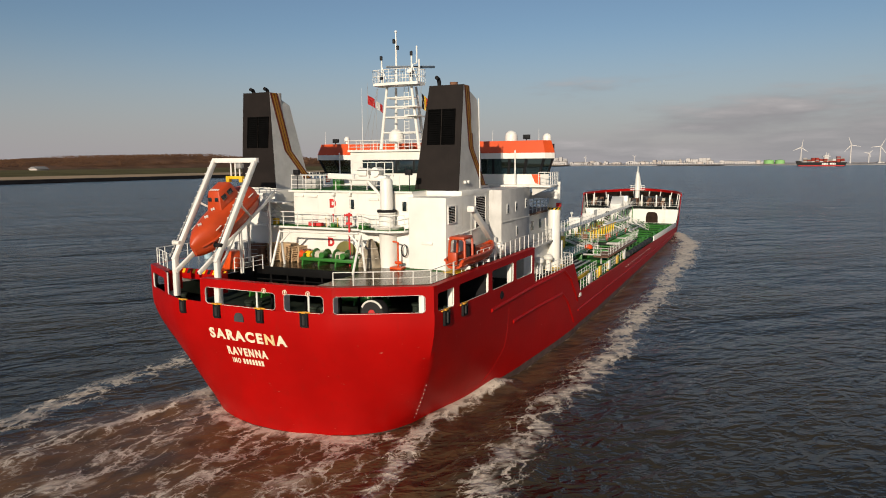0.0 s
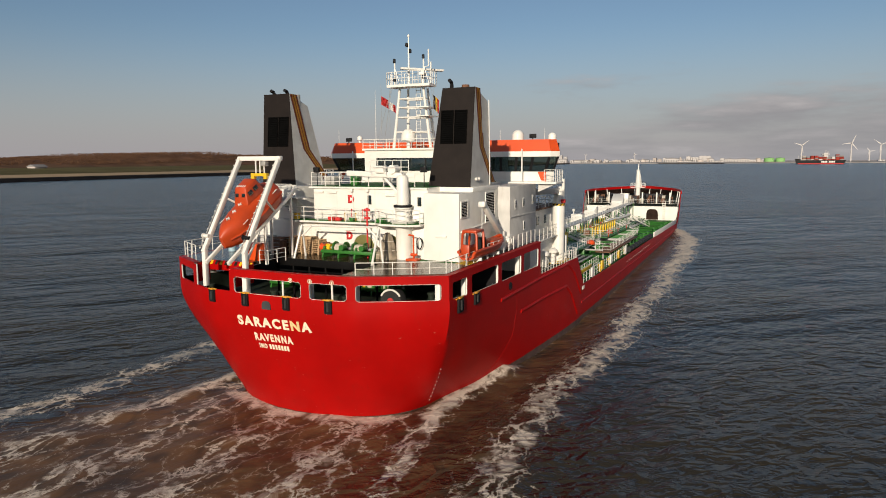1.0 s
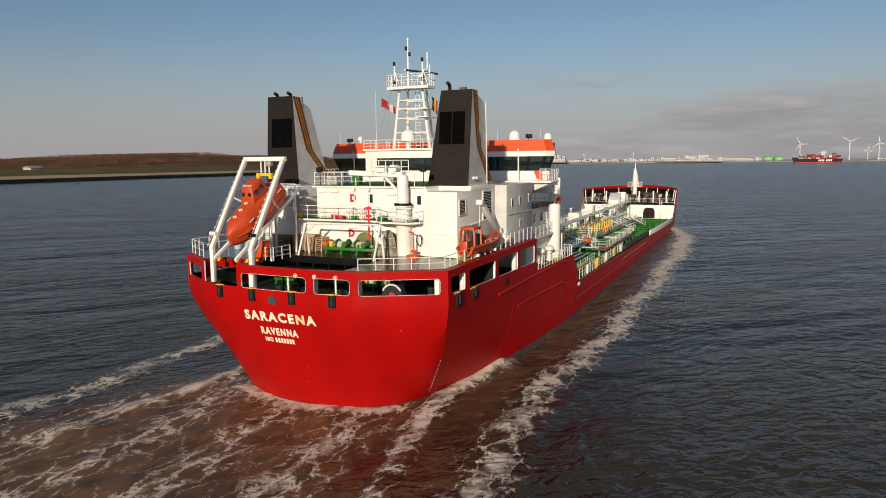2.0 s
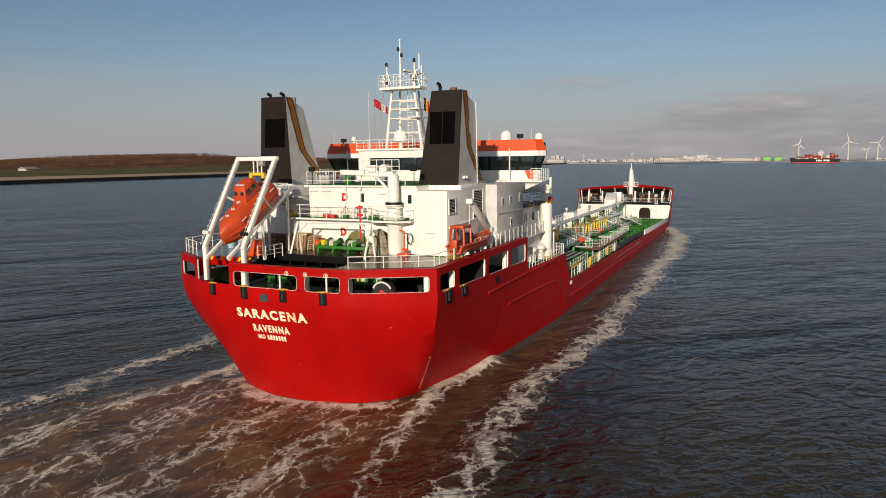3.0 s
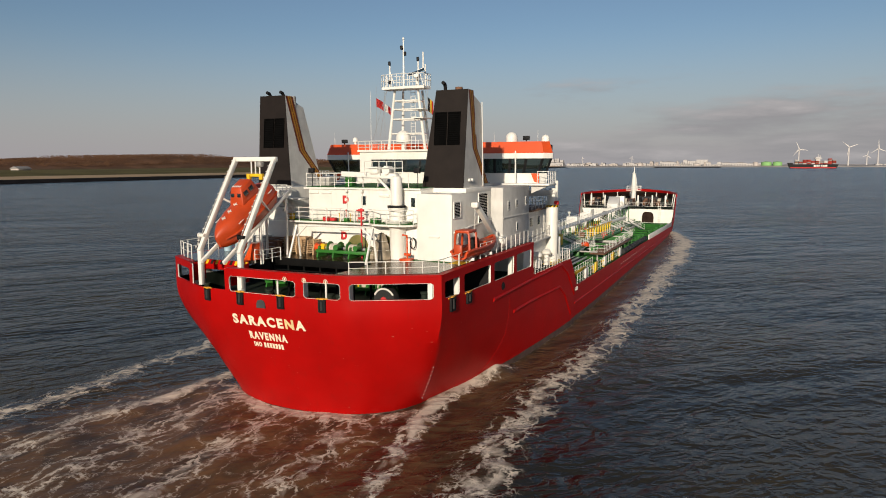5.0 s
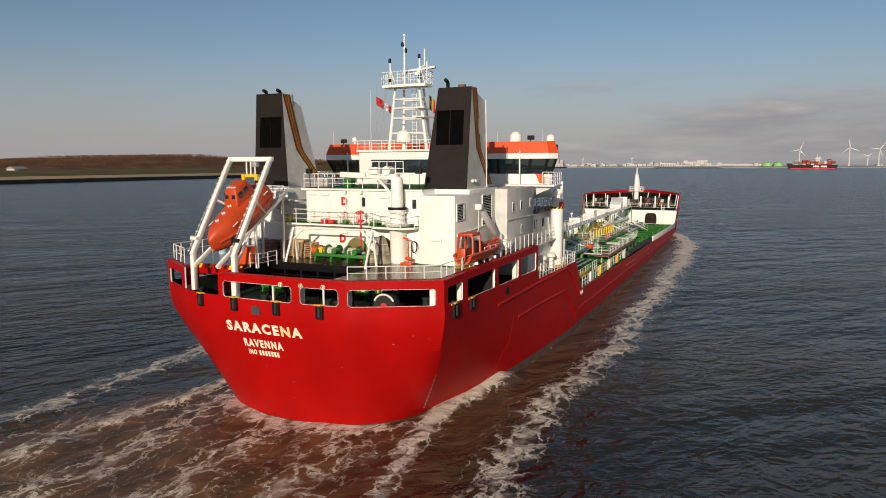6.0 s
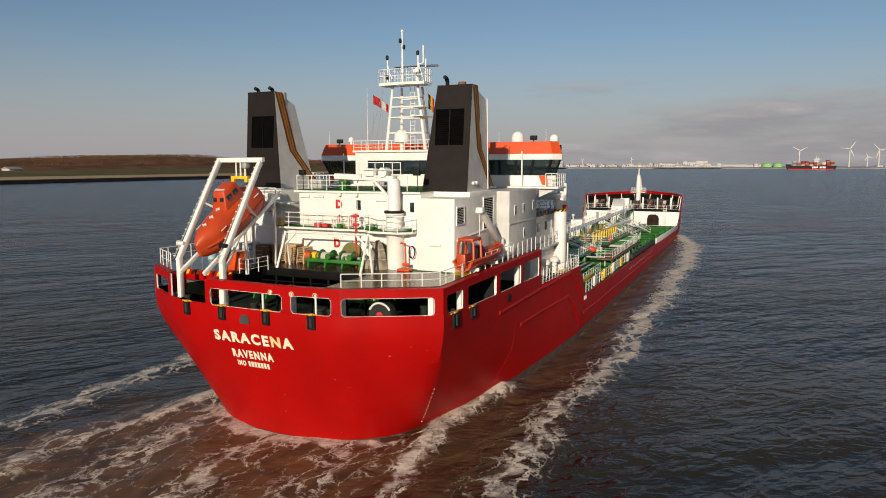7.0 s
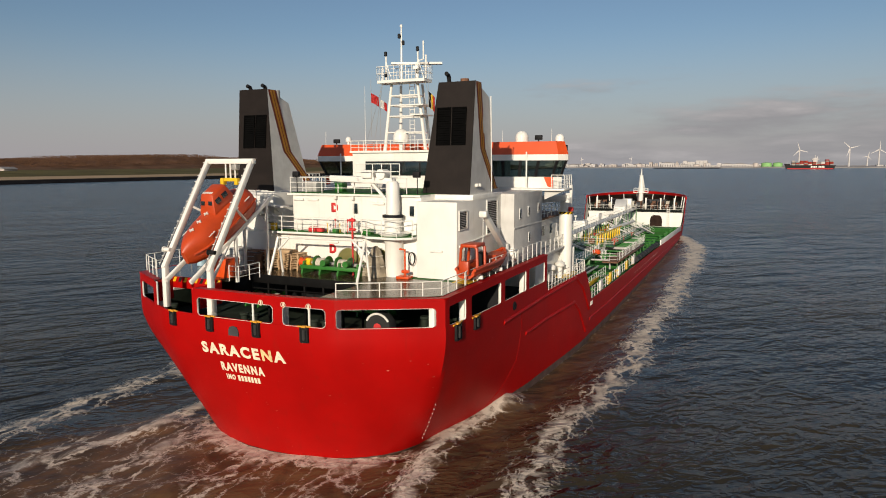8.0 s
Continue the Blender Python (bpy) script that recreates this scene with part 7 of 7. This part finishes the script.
    for k in range(6):
        bm = mesh()
        y = 58 + 5.2 * k
        pipe(bm, [(6.0, y, 3.4), (6.0, y, 4.3), (6.3, y, 4.5), (8.6, y, 4.5), (8.8, y, 4.3), (8.8, y, 3.4)], 0.11, 7)
        part("branch_pipe", bm, MGREEN if k % 4 else PIPE, ship)
    stairs((5.6, 66.5, 3.5), (5.6, 70, 5.0), 0.8)
    stairs((2.5, 63, 5.9), (6.2, 68, 3.5), 0.8)
    # starboard and port spill platforms
    for s in (1, -1):
        bm = mesh()
        box(bm, *sorted((8.0 * s, 9.9 * s)), 57, 80, 4.3, 4.42, 0.02)
        part("spill_tray", bm, RUST, ship, "brown grated spill tray")
        railing(ship, [(9.9 * s, 57, 4.42), (9.9 * s, 80, 4.42)], 1.05, 1.1)
        railing(ship, [(8.0 * s, 57, 4.42), (9.9 * s, 57, 4.42)], 1.05, 1.0)
        for k in range(8):
            bm = mesh()
            beam(bm, (9.8 * s, 57.3 + k * 3.2, 3.4), (9.8 * s, 57.3 + k * 3.2, 4.3), 0.12, 0.12)
            part("tray_leg", bm, MGREEN, ship)
        # deck edge: rails aft, fender gear, white coaming forward
        railing(ship, [(10.95 * s, 37.5, 3.6), (11.0 * s, 63, 3.6)], 1.1, 1.25)
        railing(ship, [(9.4 * s, 38.5, 3.45), (9.4 * s, 52, 3.45)], 1.1, 1.2)
        for k in range(5):
            y = 41 + k * 5.2
            bm = mesh()
            box(bm, *sorted((10.85 * s, 11.05 * s)), y, y + 1.1, 3.7, 4.7, 0.03)
            part("gangway_panel", bm, YELLOW if k % 2 else CREAM, ship)
        bm = mesh()
        box(bm, *sorted((9.3 * s, 9.5 * s)), 40, 48, 3.6, 4.0, 0.03)
        part("yellow_walkway_kerb", bm, YELLOW, ship)
        for k in range(9):
            bm = mesh()
            y = 65 + k * 2.5
            tube(bm, (10.9 * s, y, 3.95), (10.9 * s, y + 2.0, 3.95), 0.34, 10)
            part("hose_fender", bm, RUBBER, ship)
        bm = mesh()
        box(bm, *sorted((11.02 * s, 11.2 * s)), 90, 127, 3.4, 4.3, 0.03)
        part("white_coaming", bm, WHITE, ship)
        for k in range(13):
            bm = mesh()
            beam(bm, (10.95 * s, 91 + k * 2.9, 3.4), (10.95 * s, 91 + k * 2.9, 4.25), 0.1, 0.3)
            part("coaming_stay", bm, WHITE, ship)
        for k in range(10):
            bm = mesh()
            x, y = (9.9 + r.uniform(-0.4, 0.4)) * s, 84 + k * 4.6
            lathe(bm, (x, y, 3.4), [(0.16, 0), (0.16, 0.5), (0.3, 0.55), (0.3, 0.75)], 10)
            part("tank_vent", bm, MGREEN, ship)
    # valves, hatches and lockers on the deck
    for k in range(56):
        x, y = r.uniform(-9, 9), r.uniform(40, 128)
        if abs(x) < 1.2 or (x > 4 and y > 80):
            continue
        bm = mesh()
        if k % 3 == 0:
            lathe(bm, (x, y, 3.4), [(0.5, 0), (0.5, 0.55), (0.56, 0.58), (0.56, 0.66), (0.1, 0.75)], 16)
            part("tank_hatch", bm, MGREEN, ship)
        elif k % 3 == 1:
            tube(bm, (x, y, 3.4), (x, y, 5.0), 0.08, 7)
            lathe(bm, (x, y, 4.9), [(0.24, 0), (0.24, 0.08)], 12)
            part("valve_stand", bm, (MGREEN, CREAM, YELLOW, FLAGR)[k % 4], ship)
        else:
            w, h = r.uniform(0.5, 1.1), r.uniform(0.5, 1.2)
            box(bm, x - w / 2, x + w / 2, y - w / 2, y + w / 2, 3.4, 3.4 + h, 0.04)
            part("deck_locker", bm, (CREAM, MGREEN)[k % 2], ship)
    # stores crane tower with hazard ring at the house front
    bm = mesh()
    lathe(bm, (9.8, 31.6, 6.7), [(0.56, 0), (0.56, 5.6), (0.5, 5.75), (0.46, 6.5), (0.25, 6.9)], 20)
    hc = part("stores_crane", bm, WHITE, ship, "white round stores crane tower with hazard ring")
    for k in range(20):
        bm = mesh()
        prism(bm, [(-0.17, 11.85), (0.0, 11.85), (0.17, 12.05), (0.0, 12.05)], "y", -0.575, -0.53)
        bm.transform(Matrix.Translation((9.8, 31.6, 0)) @ Matrix.Rotation(k * math.pi / 10, 4, "Z"))
        part("hazard_mark", bm, YELLOW if k % 2 else BLACK, hc)
    bm = mesh()
    beam(bm, (9.8, 31.8, 13.2), (8.6, 24.6, 13.35), 0.5, 0.55)
    part("jib", bm, PIPE, hc)
    bm = mesh()
    box(bm, 10.1, 10.5, 31.1, 31.5, 12.1, 12.45, 0.05)
    part("lamp_box", bm, FLAGR, hc, "red lamp box")
    bm = mesh()
    tube(bm, (10.2, 31.6, 12.4), (10.2, 31.6, 14.3), 0.13, 8)
    part("sheave_post", bm, CREAM, hc)
    # deck houses and tall vents
    for x, y, w, d, h in ((-2.6, 92, 2.0, 2.4, 3.6), (-1.9, 100, 2.2, 2.4, 3.9), (-4.2, 84, 2.6, 3.4, 2.6), (-2.4, 131, 2.6, 2.4, 4.6)):
        bm = mesh()
        box(bm, x - w / 2, x + w / 2, y - d / 2, y + d / 2, 3.4, 3.4 + h, 0.08)
        dh = part("deck_house", bm, WHITE, ship, "white deck house between the pipes")
        bm = mesh()
        box(bm, x - 0.35, x + 0.35, y - d / 2 - 0.04, y - d / 2, 3.6, 5.4, 0.02)
        part("door", bm, CREAM, dh)
    for x, y in ((-6.5, 70), (-6.5, 88), (-6.8, 106)):
        bm = mesh()
        tube(bm, (x, y, 3.4), (x, y, 6.8), 0.12, 8)
        lathe(bm, (x, y, 6.7), [(0.14, 0), (0.3, 0.15), (0.3, 0.4), (0.1, 0.5)], 10)
        part("pressure_vent", bm, WHITE, ship)
    for y in (46.5, 52.0, 63.0):
        bm = mesh()
        lathe(bm, (10.75, y, 3.45), [(0.16, 0), (0.16, 0.45), (0.26, 0.5), (0.26, 0.8), (0.12, 0.86)], 12)
        mn = part("fire_monitor", bm, YELLOW, ship, "bright yellow fire monitor on the deck edge")
        bm = mesh()
        tube(bm, (10.75, y, 4.1), (10.9, y - 0.8, 4.3), 0.08, 8, 0.12)
        part("nozzle", bm, YELLOW, mn)
    for x, y in ((6.5, 61.0), (6.0, 77.5), (1.9, 43.2)):
        bm = mesh()
        lathe(bm, (x, y, 4.9), [(0.55, 0), (0.6, 0.2), (0.45, 0.5), (0.15, 0.62)], 14)
        part("pump_cover", bm, ORANGE, ship, "orange domed pump cover")
    for q in range(9):
        bm = mesh()
        y = 72 + 2.0 * q
        box(bm, 3.0, 3.9, y, y + 0.9, 5.0, 5.75 + 0.2 * (q % 2), 0.06)
        vb = part("valve_block", bm, MGREEN if q % 3 else RUST, ship)
        bm = mesh()
        lathe(bm, (3.45, y + 0.45, 5.75 + 0.2 * (q % 2)), [(0.05, 0), (0.05, 0.25), (0.26, 0.27), (0.26, 0.32)], 10)
        part("hand_wheel", bm, FLAGR if q % 4 == 1 else CREAM, vb)
    for q in range(4):
        bm = mesh()
        pipe(bm, [(7.2 + 0.7 * q, 34.2, 6.75), (7.2 + 0.7 * q, 34.2, 8.0), (7.25 + 0.7 * q, 34.6, 8.35), (7.3 + 0.7 * q, 35.4, 8.3), (7.3 + 0.7 * q, 35.9, 7.9), (7.3 + 0.7 * q, 36.1, 4.0)], 0.16, 9)
        part("goose_neck", bm, WHITE, ship, "white goose-neck vent pipe")
    # dark cable trays and hoses near the house
    for q in range(5):
        bm = mesh()
        pipe(bm, [(6.2 + 0.5 * q, 36.2, 6.2 - 0.3 * q), (6.4 + 0.5 * q, 40.0, 5.0), (6.3 + 0.45 * q, 46.0, 4.2), (6.2 + 0.4 * q, 56, 4.0)], 0.11, 8)
        part("cargo_hose", bm, RUBBER if q % 2 else PIPE, ship)
    # two white raking ladders up to the catwalk
    for y in (98, 112):
        stairs((4.9, y + 7, 3.5), (1.0, y, 5.9), 0.9)
        stairs((6.8, y + 2, 3.5), (4.8, y - 3, 5.2), 0.8)
    bm = mesh()
    pipe(bm, [(2.5, 92, 5.6), (2.5, 118, 5.6)], 0.3, 10)
    part("vapour_line", bm, WHITE, ship)


cargo_deck()


# ---- forecastle ----
LINING = paint("dark_bulwark_lining", (0.026, 0.015, 0.011), 0.8, vary=0.4, scale=1.2, spec=0.1)

def forecastle():
    bm = mesh()
    prism(bm, [(-10.2, 3.4), (10.2, 3.4), (10.85, 5.5), (-10.85, 5.5)], "y", 136.0, 136.25)
    fb = part("forecastle_bulkhead", bm, WHITE, ship, "white forecastle bulkhead with arched openings")
    # panels before the uncut bulkhead; their dark colour stands for shaded openings
    for x0, x1, zt in ((3.5, 6.2, 5.0), (-6.2, -3.5, 5.0)):
        r = 0.7
        bm = mesh()
        prism(bm, [(x0, 3.45), (x1, 3.45), (x1, zt - r), (x1 - r * 0.3, zt - r * 0.3), (x1 - r, zt), (x0 + r, zt), (x0 + r * 0.3, zt - r * 0.3), (x0, zt - r)], "y", 135.9, 135.98)
        part("arched_opening", bm, LINING, fb, "dark panel for a shaded arched opening")
    bm = mesh()
    prism(bm, [(-11.0, 136), (11.0, 136), (10.4, 141), (8.8, 146), (5.8, 150), (0, 153), (-5.8, 150), (-8.8, 146), (-10.4, 141)], "z", 5.4, 5.5)
    part("forecastle_deck", bm, MDECK, ship)
    # inner face of the bow bulwark, with white stays and a red cap
    edge = [shell_point(k, 8.3) for k in np.arange(26, 31.01, 0.25)]
    for s in (1, -1):
        bm = mesh()
        prev = None
        for p in edge:
            row = [bm.verts.new(((p.x - 0.16 if p.x > 0.2 else p.x) * s, p.y - 0.16, z)) for z in (5.5, 8.25)]
            if prev:
                bm.faces.new((prev[0], row[0], row[1], prev[1]))
            prev = row
        bmesh.ops.solidify(bm, geom=bm.faces, thickness=0.02)
        part("bulwark_lining", bm, LINING, ship, "dark red-brown inside of the bow bulwark")
        bm = mesh()
        cap = [(p.x * s, p.y, 8.3 + 0.6 * i / len(edge)) for i, p in enumerate(edge)]
        sweep(bm, cap, ((-0.16, -0.3), (0.16, -0.3), (0.16, 0.3), (-0.16, 0.3)))
        part("bow_cap", bm, RED, ship, "red cap rail of the bow bulwark")
        for p in edge[1::4]:
            bm = mesh()
            beam(bm, ((p.x - 0.6) * s, p.y - 0.5, 5.5), ((p.x - 0.25) * s, p.y - 0.3, 8.4), 0.16, 0.16)
            part("bulwark_stay", bm, WHITE, ship)
        # sweep of the shell down to the main deck, white inside
        bm = mesh()
        prev = None
        for k in np.arange(22.8, 26.01, 0.2):
            i = min(int(k), len(STATIONS) - 2)
            zt = STATIONS[i][2] + (STATIONS[i + 1][2] - STATIONS[i][2]) * (k - i)
            p = shell_point(k, zt)
            row = [bm.verts.new(((shell_point(k, z).x - 0.2) * s, p.y, z)) for z in (3.4, zt)]
            if prev:
                bm.faces.new((prev[0], row[0], row[1], prev[1]))
            prev = row
        bmesh.ops.solidify(bm, geom=bm.faces, thickness=0.02)
        part("sweep_lining", bm, WHITE, ship)
    railing(ship, [(-10.8, 136.1, 5.5), (10.8, 136.1, 5.5)], 1.0, 1.8)
    # white locker, posts and the upright ladder at the break of the forecastle
    bm = mesh()
    box(bm, -2.9, -0.9, 136.6, 138.2, 5.5, 7.9, 0.06)
    lk = part("forecastle_locker", bm, WHITE, ship, "white locker on the forecastle")
    bm = mesh()
    box(bm, -2.3, -1.5, 136.55, 136.6, 5.6, 7.5, 0.02)
    part("door", bm, CREAM, lk)
    for x in (-9.0, -5.6, 2.3, 5.6, 8.6):
        bm = mesh()
        beam(bm, (x, 137.2, 5.5), (x, 137.2, 8.2), 0.3, 0.3)
        part("forecastle_post", bm, WHITE, ship)
    for x in (7.2, 7.8):
        bm = mesh()
        beam(bm, (x, 135.6, 3.4), (x, 135.9, 6.3), 0.09, 0.09)
        part("ladder_stile", bm, CREAM, ship)
    for q in range(9):
        bm = mesh()
        tube(bm, (7.2, 135.63 + q * 0.025, 3.7 + q * 0.27), (7.8, 135.63 + q * 0.025, 3.7 + q * 0.27), 0.04, 5)
        part("ladder_rung", bm, CREAM, ship)
    for x in (-4.0, 4.0):
        t = thing("anchor_windlass", (x, 143, 5.5), "dark anchor windlass on the forecastle", "windlass", "windlasses")
        bm = mesh()
        tube(bm, (x - 2, 143, 7.0), (x + 2, 143, 7.0), 0.6, 14)
        part("drum", bm, DARK, t)
        for q in (-2.1, 0, 2.1):
            bm = mesh()
            box(bm, x + q - 0.12, x + q + 0.12, 142.2, 143.8, 5.5, 7.6, 0.04)
            part("stand", bm, DARK, t)
        ABOARD.append(t)
    r = random.Random(2)
    for k in range(24):
        x, y = -9.3 + 1.62 * (k % 12), (138.6 if k < 12 else 140.8) + r.uniform(-0.4, 0.5)
        if -3.4 < x < -0.4 and k < 12:
            continue
        w, h = r.uniform(0.5, 0.72), r.uniform(1.2, 1.9) + (0.35 if k > 11 else 0)
        t = thing("rope_reel", (x, y, 5.5), "dark rope reel on the forecastle deck", "rope reel", "rope reels")
        bm = mesh()
        tube(bm, (x - w * 0.7, y, 5.5 + h * 0.5), (x + w * 0.7, y, 5.5 + h * 0.5), h * 0.42, 12)
        part("drum", bm, (RUST, DARK, ROPE, RUST, BLACK)[k % 5], t)
        for q in (-w * 0.75, w * 0.75):
            bm = mesh()
            tube(bm, (x + q - 0.04, y, 5.5 + h * 0.5), (x + q + 0.04, y, 5.5 + h * 0.5), h * 0.5, 14)
            part("flange", bm, BLACK if k % 3 else RUST, t)
        ABOARD.append(t)
    bm = mesh()
    lathe(bm, (0, 145.3, 5.5), [(0.6, 0), (0.57, 3.6), (0.7, 3.8), (0.42, 7.5), (0.16, 7.8), (0.08, 9.4)], 16)
    fm = part("foremast", bm, WHITE, ship, "white tapered foremast")
    bm = mesh()
    box(bm, -1.7, 1.7, 144.4, 146.4, 9.0, 9.12, 0.03)
    part("platform", bm, WHITE, fm)
    bm = mesh()
    for x in (-1.65, -0.8, 0.8, 1.65):
        for y in (144.45, 146.35):
            tube(bm, (x, y, 9.1), (x, y, 10.1), 0.04, 5)
    for z in (9.6, 10.1):
        pipe(bm, [(-1.65, 144.45, z), (1.65, 144.45, z), (1.65, 146.35, z), (-1.65, 146.35, z), (-1.65, 144.45, z)], 0.035, 5)
    part("platform_rail", bm, WHITE, fm)
    bm = mesh()
    beam(bm, (0.9, 145.3, 9.2), (0.5, 145.0, 12.4), 0.12, 0.12)
    part("small_derrick", bm, WHITE, fm)
    for z in (11.6, 13.2):
        bm = mesh()
        box(bm, -0.5, 0.5, 144.8, 145.2, z, z + 0.1)
        box(bm, -0.14, 0.14, 144.7, 144.95, z + 0.1, z + 0.5, 0.03)
        part("lamp_bracket", bm, WHITE, fm)


forecastle()


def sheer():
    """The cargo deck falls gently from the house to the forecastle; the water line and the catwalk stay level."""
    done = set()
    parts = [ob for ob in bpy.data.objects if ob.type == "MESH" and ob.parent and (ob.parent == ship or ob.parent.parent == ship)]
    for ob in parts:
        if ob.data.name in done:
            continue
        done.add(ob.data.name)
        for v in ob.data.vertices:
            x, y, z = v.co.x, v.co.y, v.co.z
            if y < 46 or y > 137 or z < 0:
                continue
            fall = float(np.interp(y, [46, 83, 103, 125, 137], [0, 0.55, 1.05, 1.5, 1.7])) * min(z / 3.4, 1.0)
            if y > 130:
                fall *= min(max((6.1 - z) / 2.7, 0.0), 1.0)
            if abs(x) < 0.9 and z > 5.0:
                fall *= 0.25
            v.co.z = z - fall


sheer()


def motions():
    times = [t for t, *_ in PATH]
    for ob in ABOARD:
        m = ob.matrix_basis.copy()
        walk(ob, [(t, ahead(t, m)) for t in times])
    # the radar turns clockwise once in 2.28 seconds
    m = scanner.matrix_basis.copy()
    walk(scanner, [(k * 0.25, ahead(k * 0.25, m @ pose(0, 0, 0, 0, 0, 24.5 - 157.9 * (k * 0.25 - 1.15)))) for k in range(33)])
    # the wind turbines turn slowly, the far ship steams across
    for hub, turn in ROTORS:
        at = hub.location.copy()
        walk(hub, [(k * 1.0, Matrix.Translation(at) @ pose(0, 0, 0, 0, turn + 42 * k, 0)) for k in range(9)])
    m = FAR_SHIP.matrix_basis.copy()
    walk(FAR_SHIP, [(t, Matrix.Translation((-3.2 * t, 0, 0)) @ m) for t in (0.0, 4.0, 8.0)])


motions()
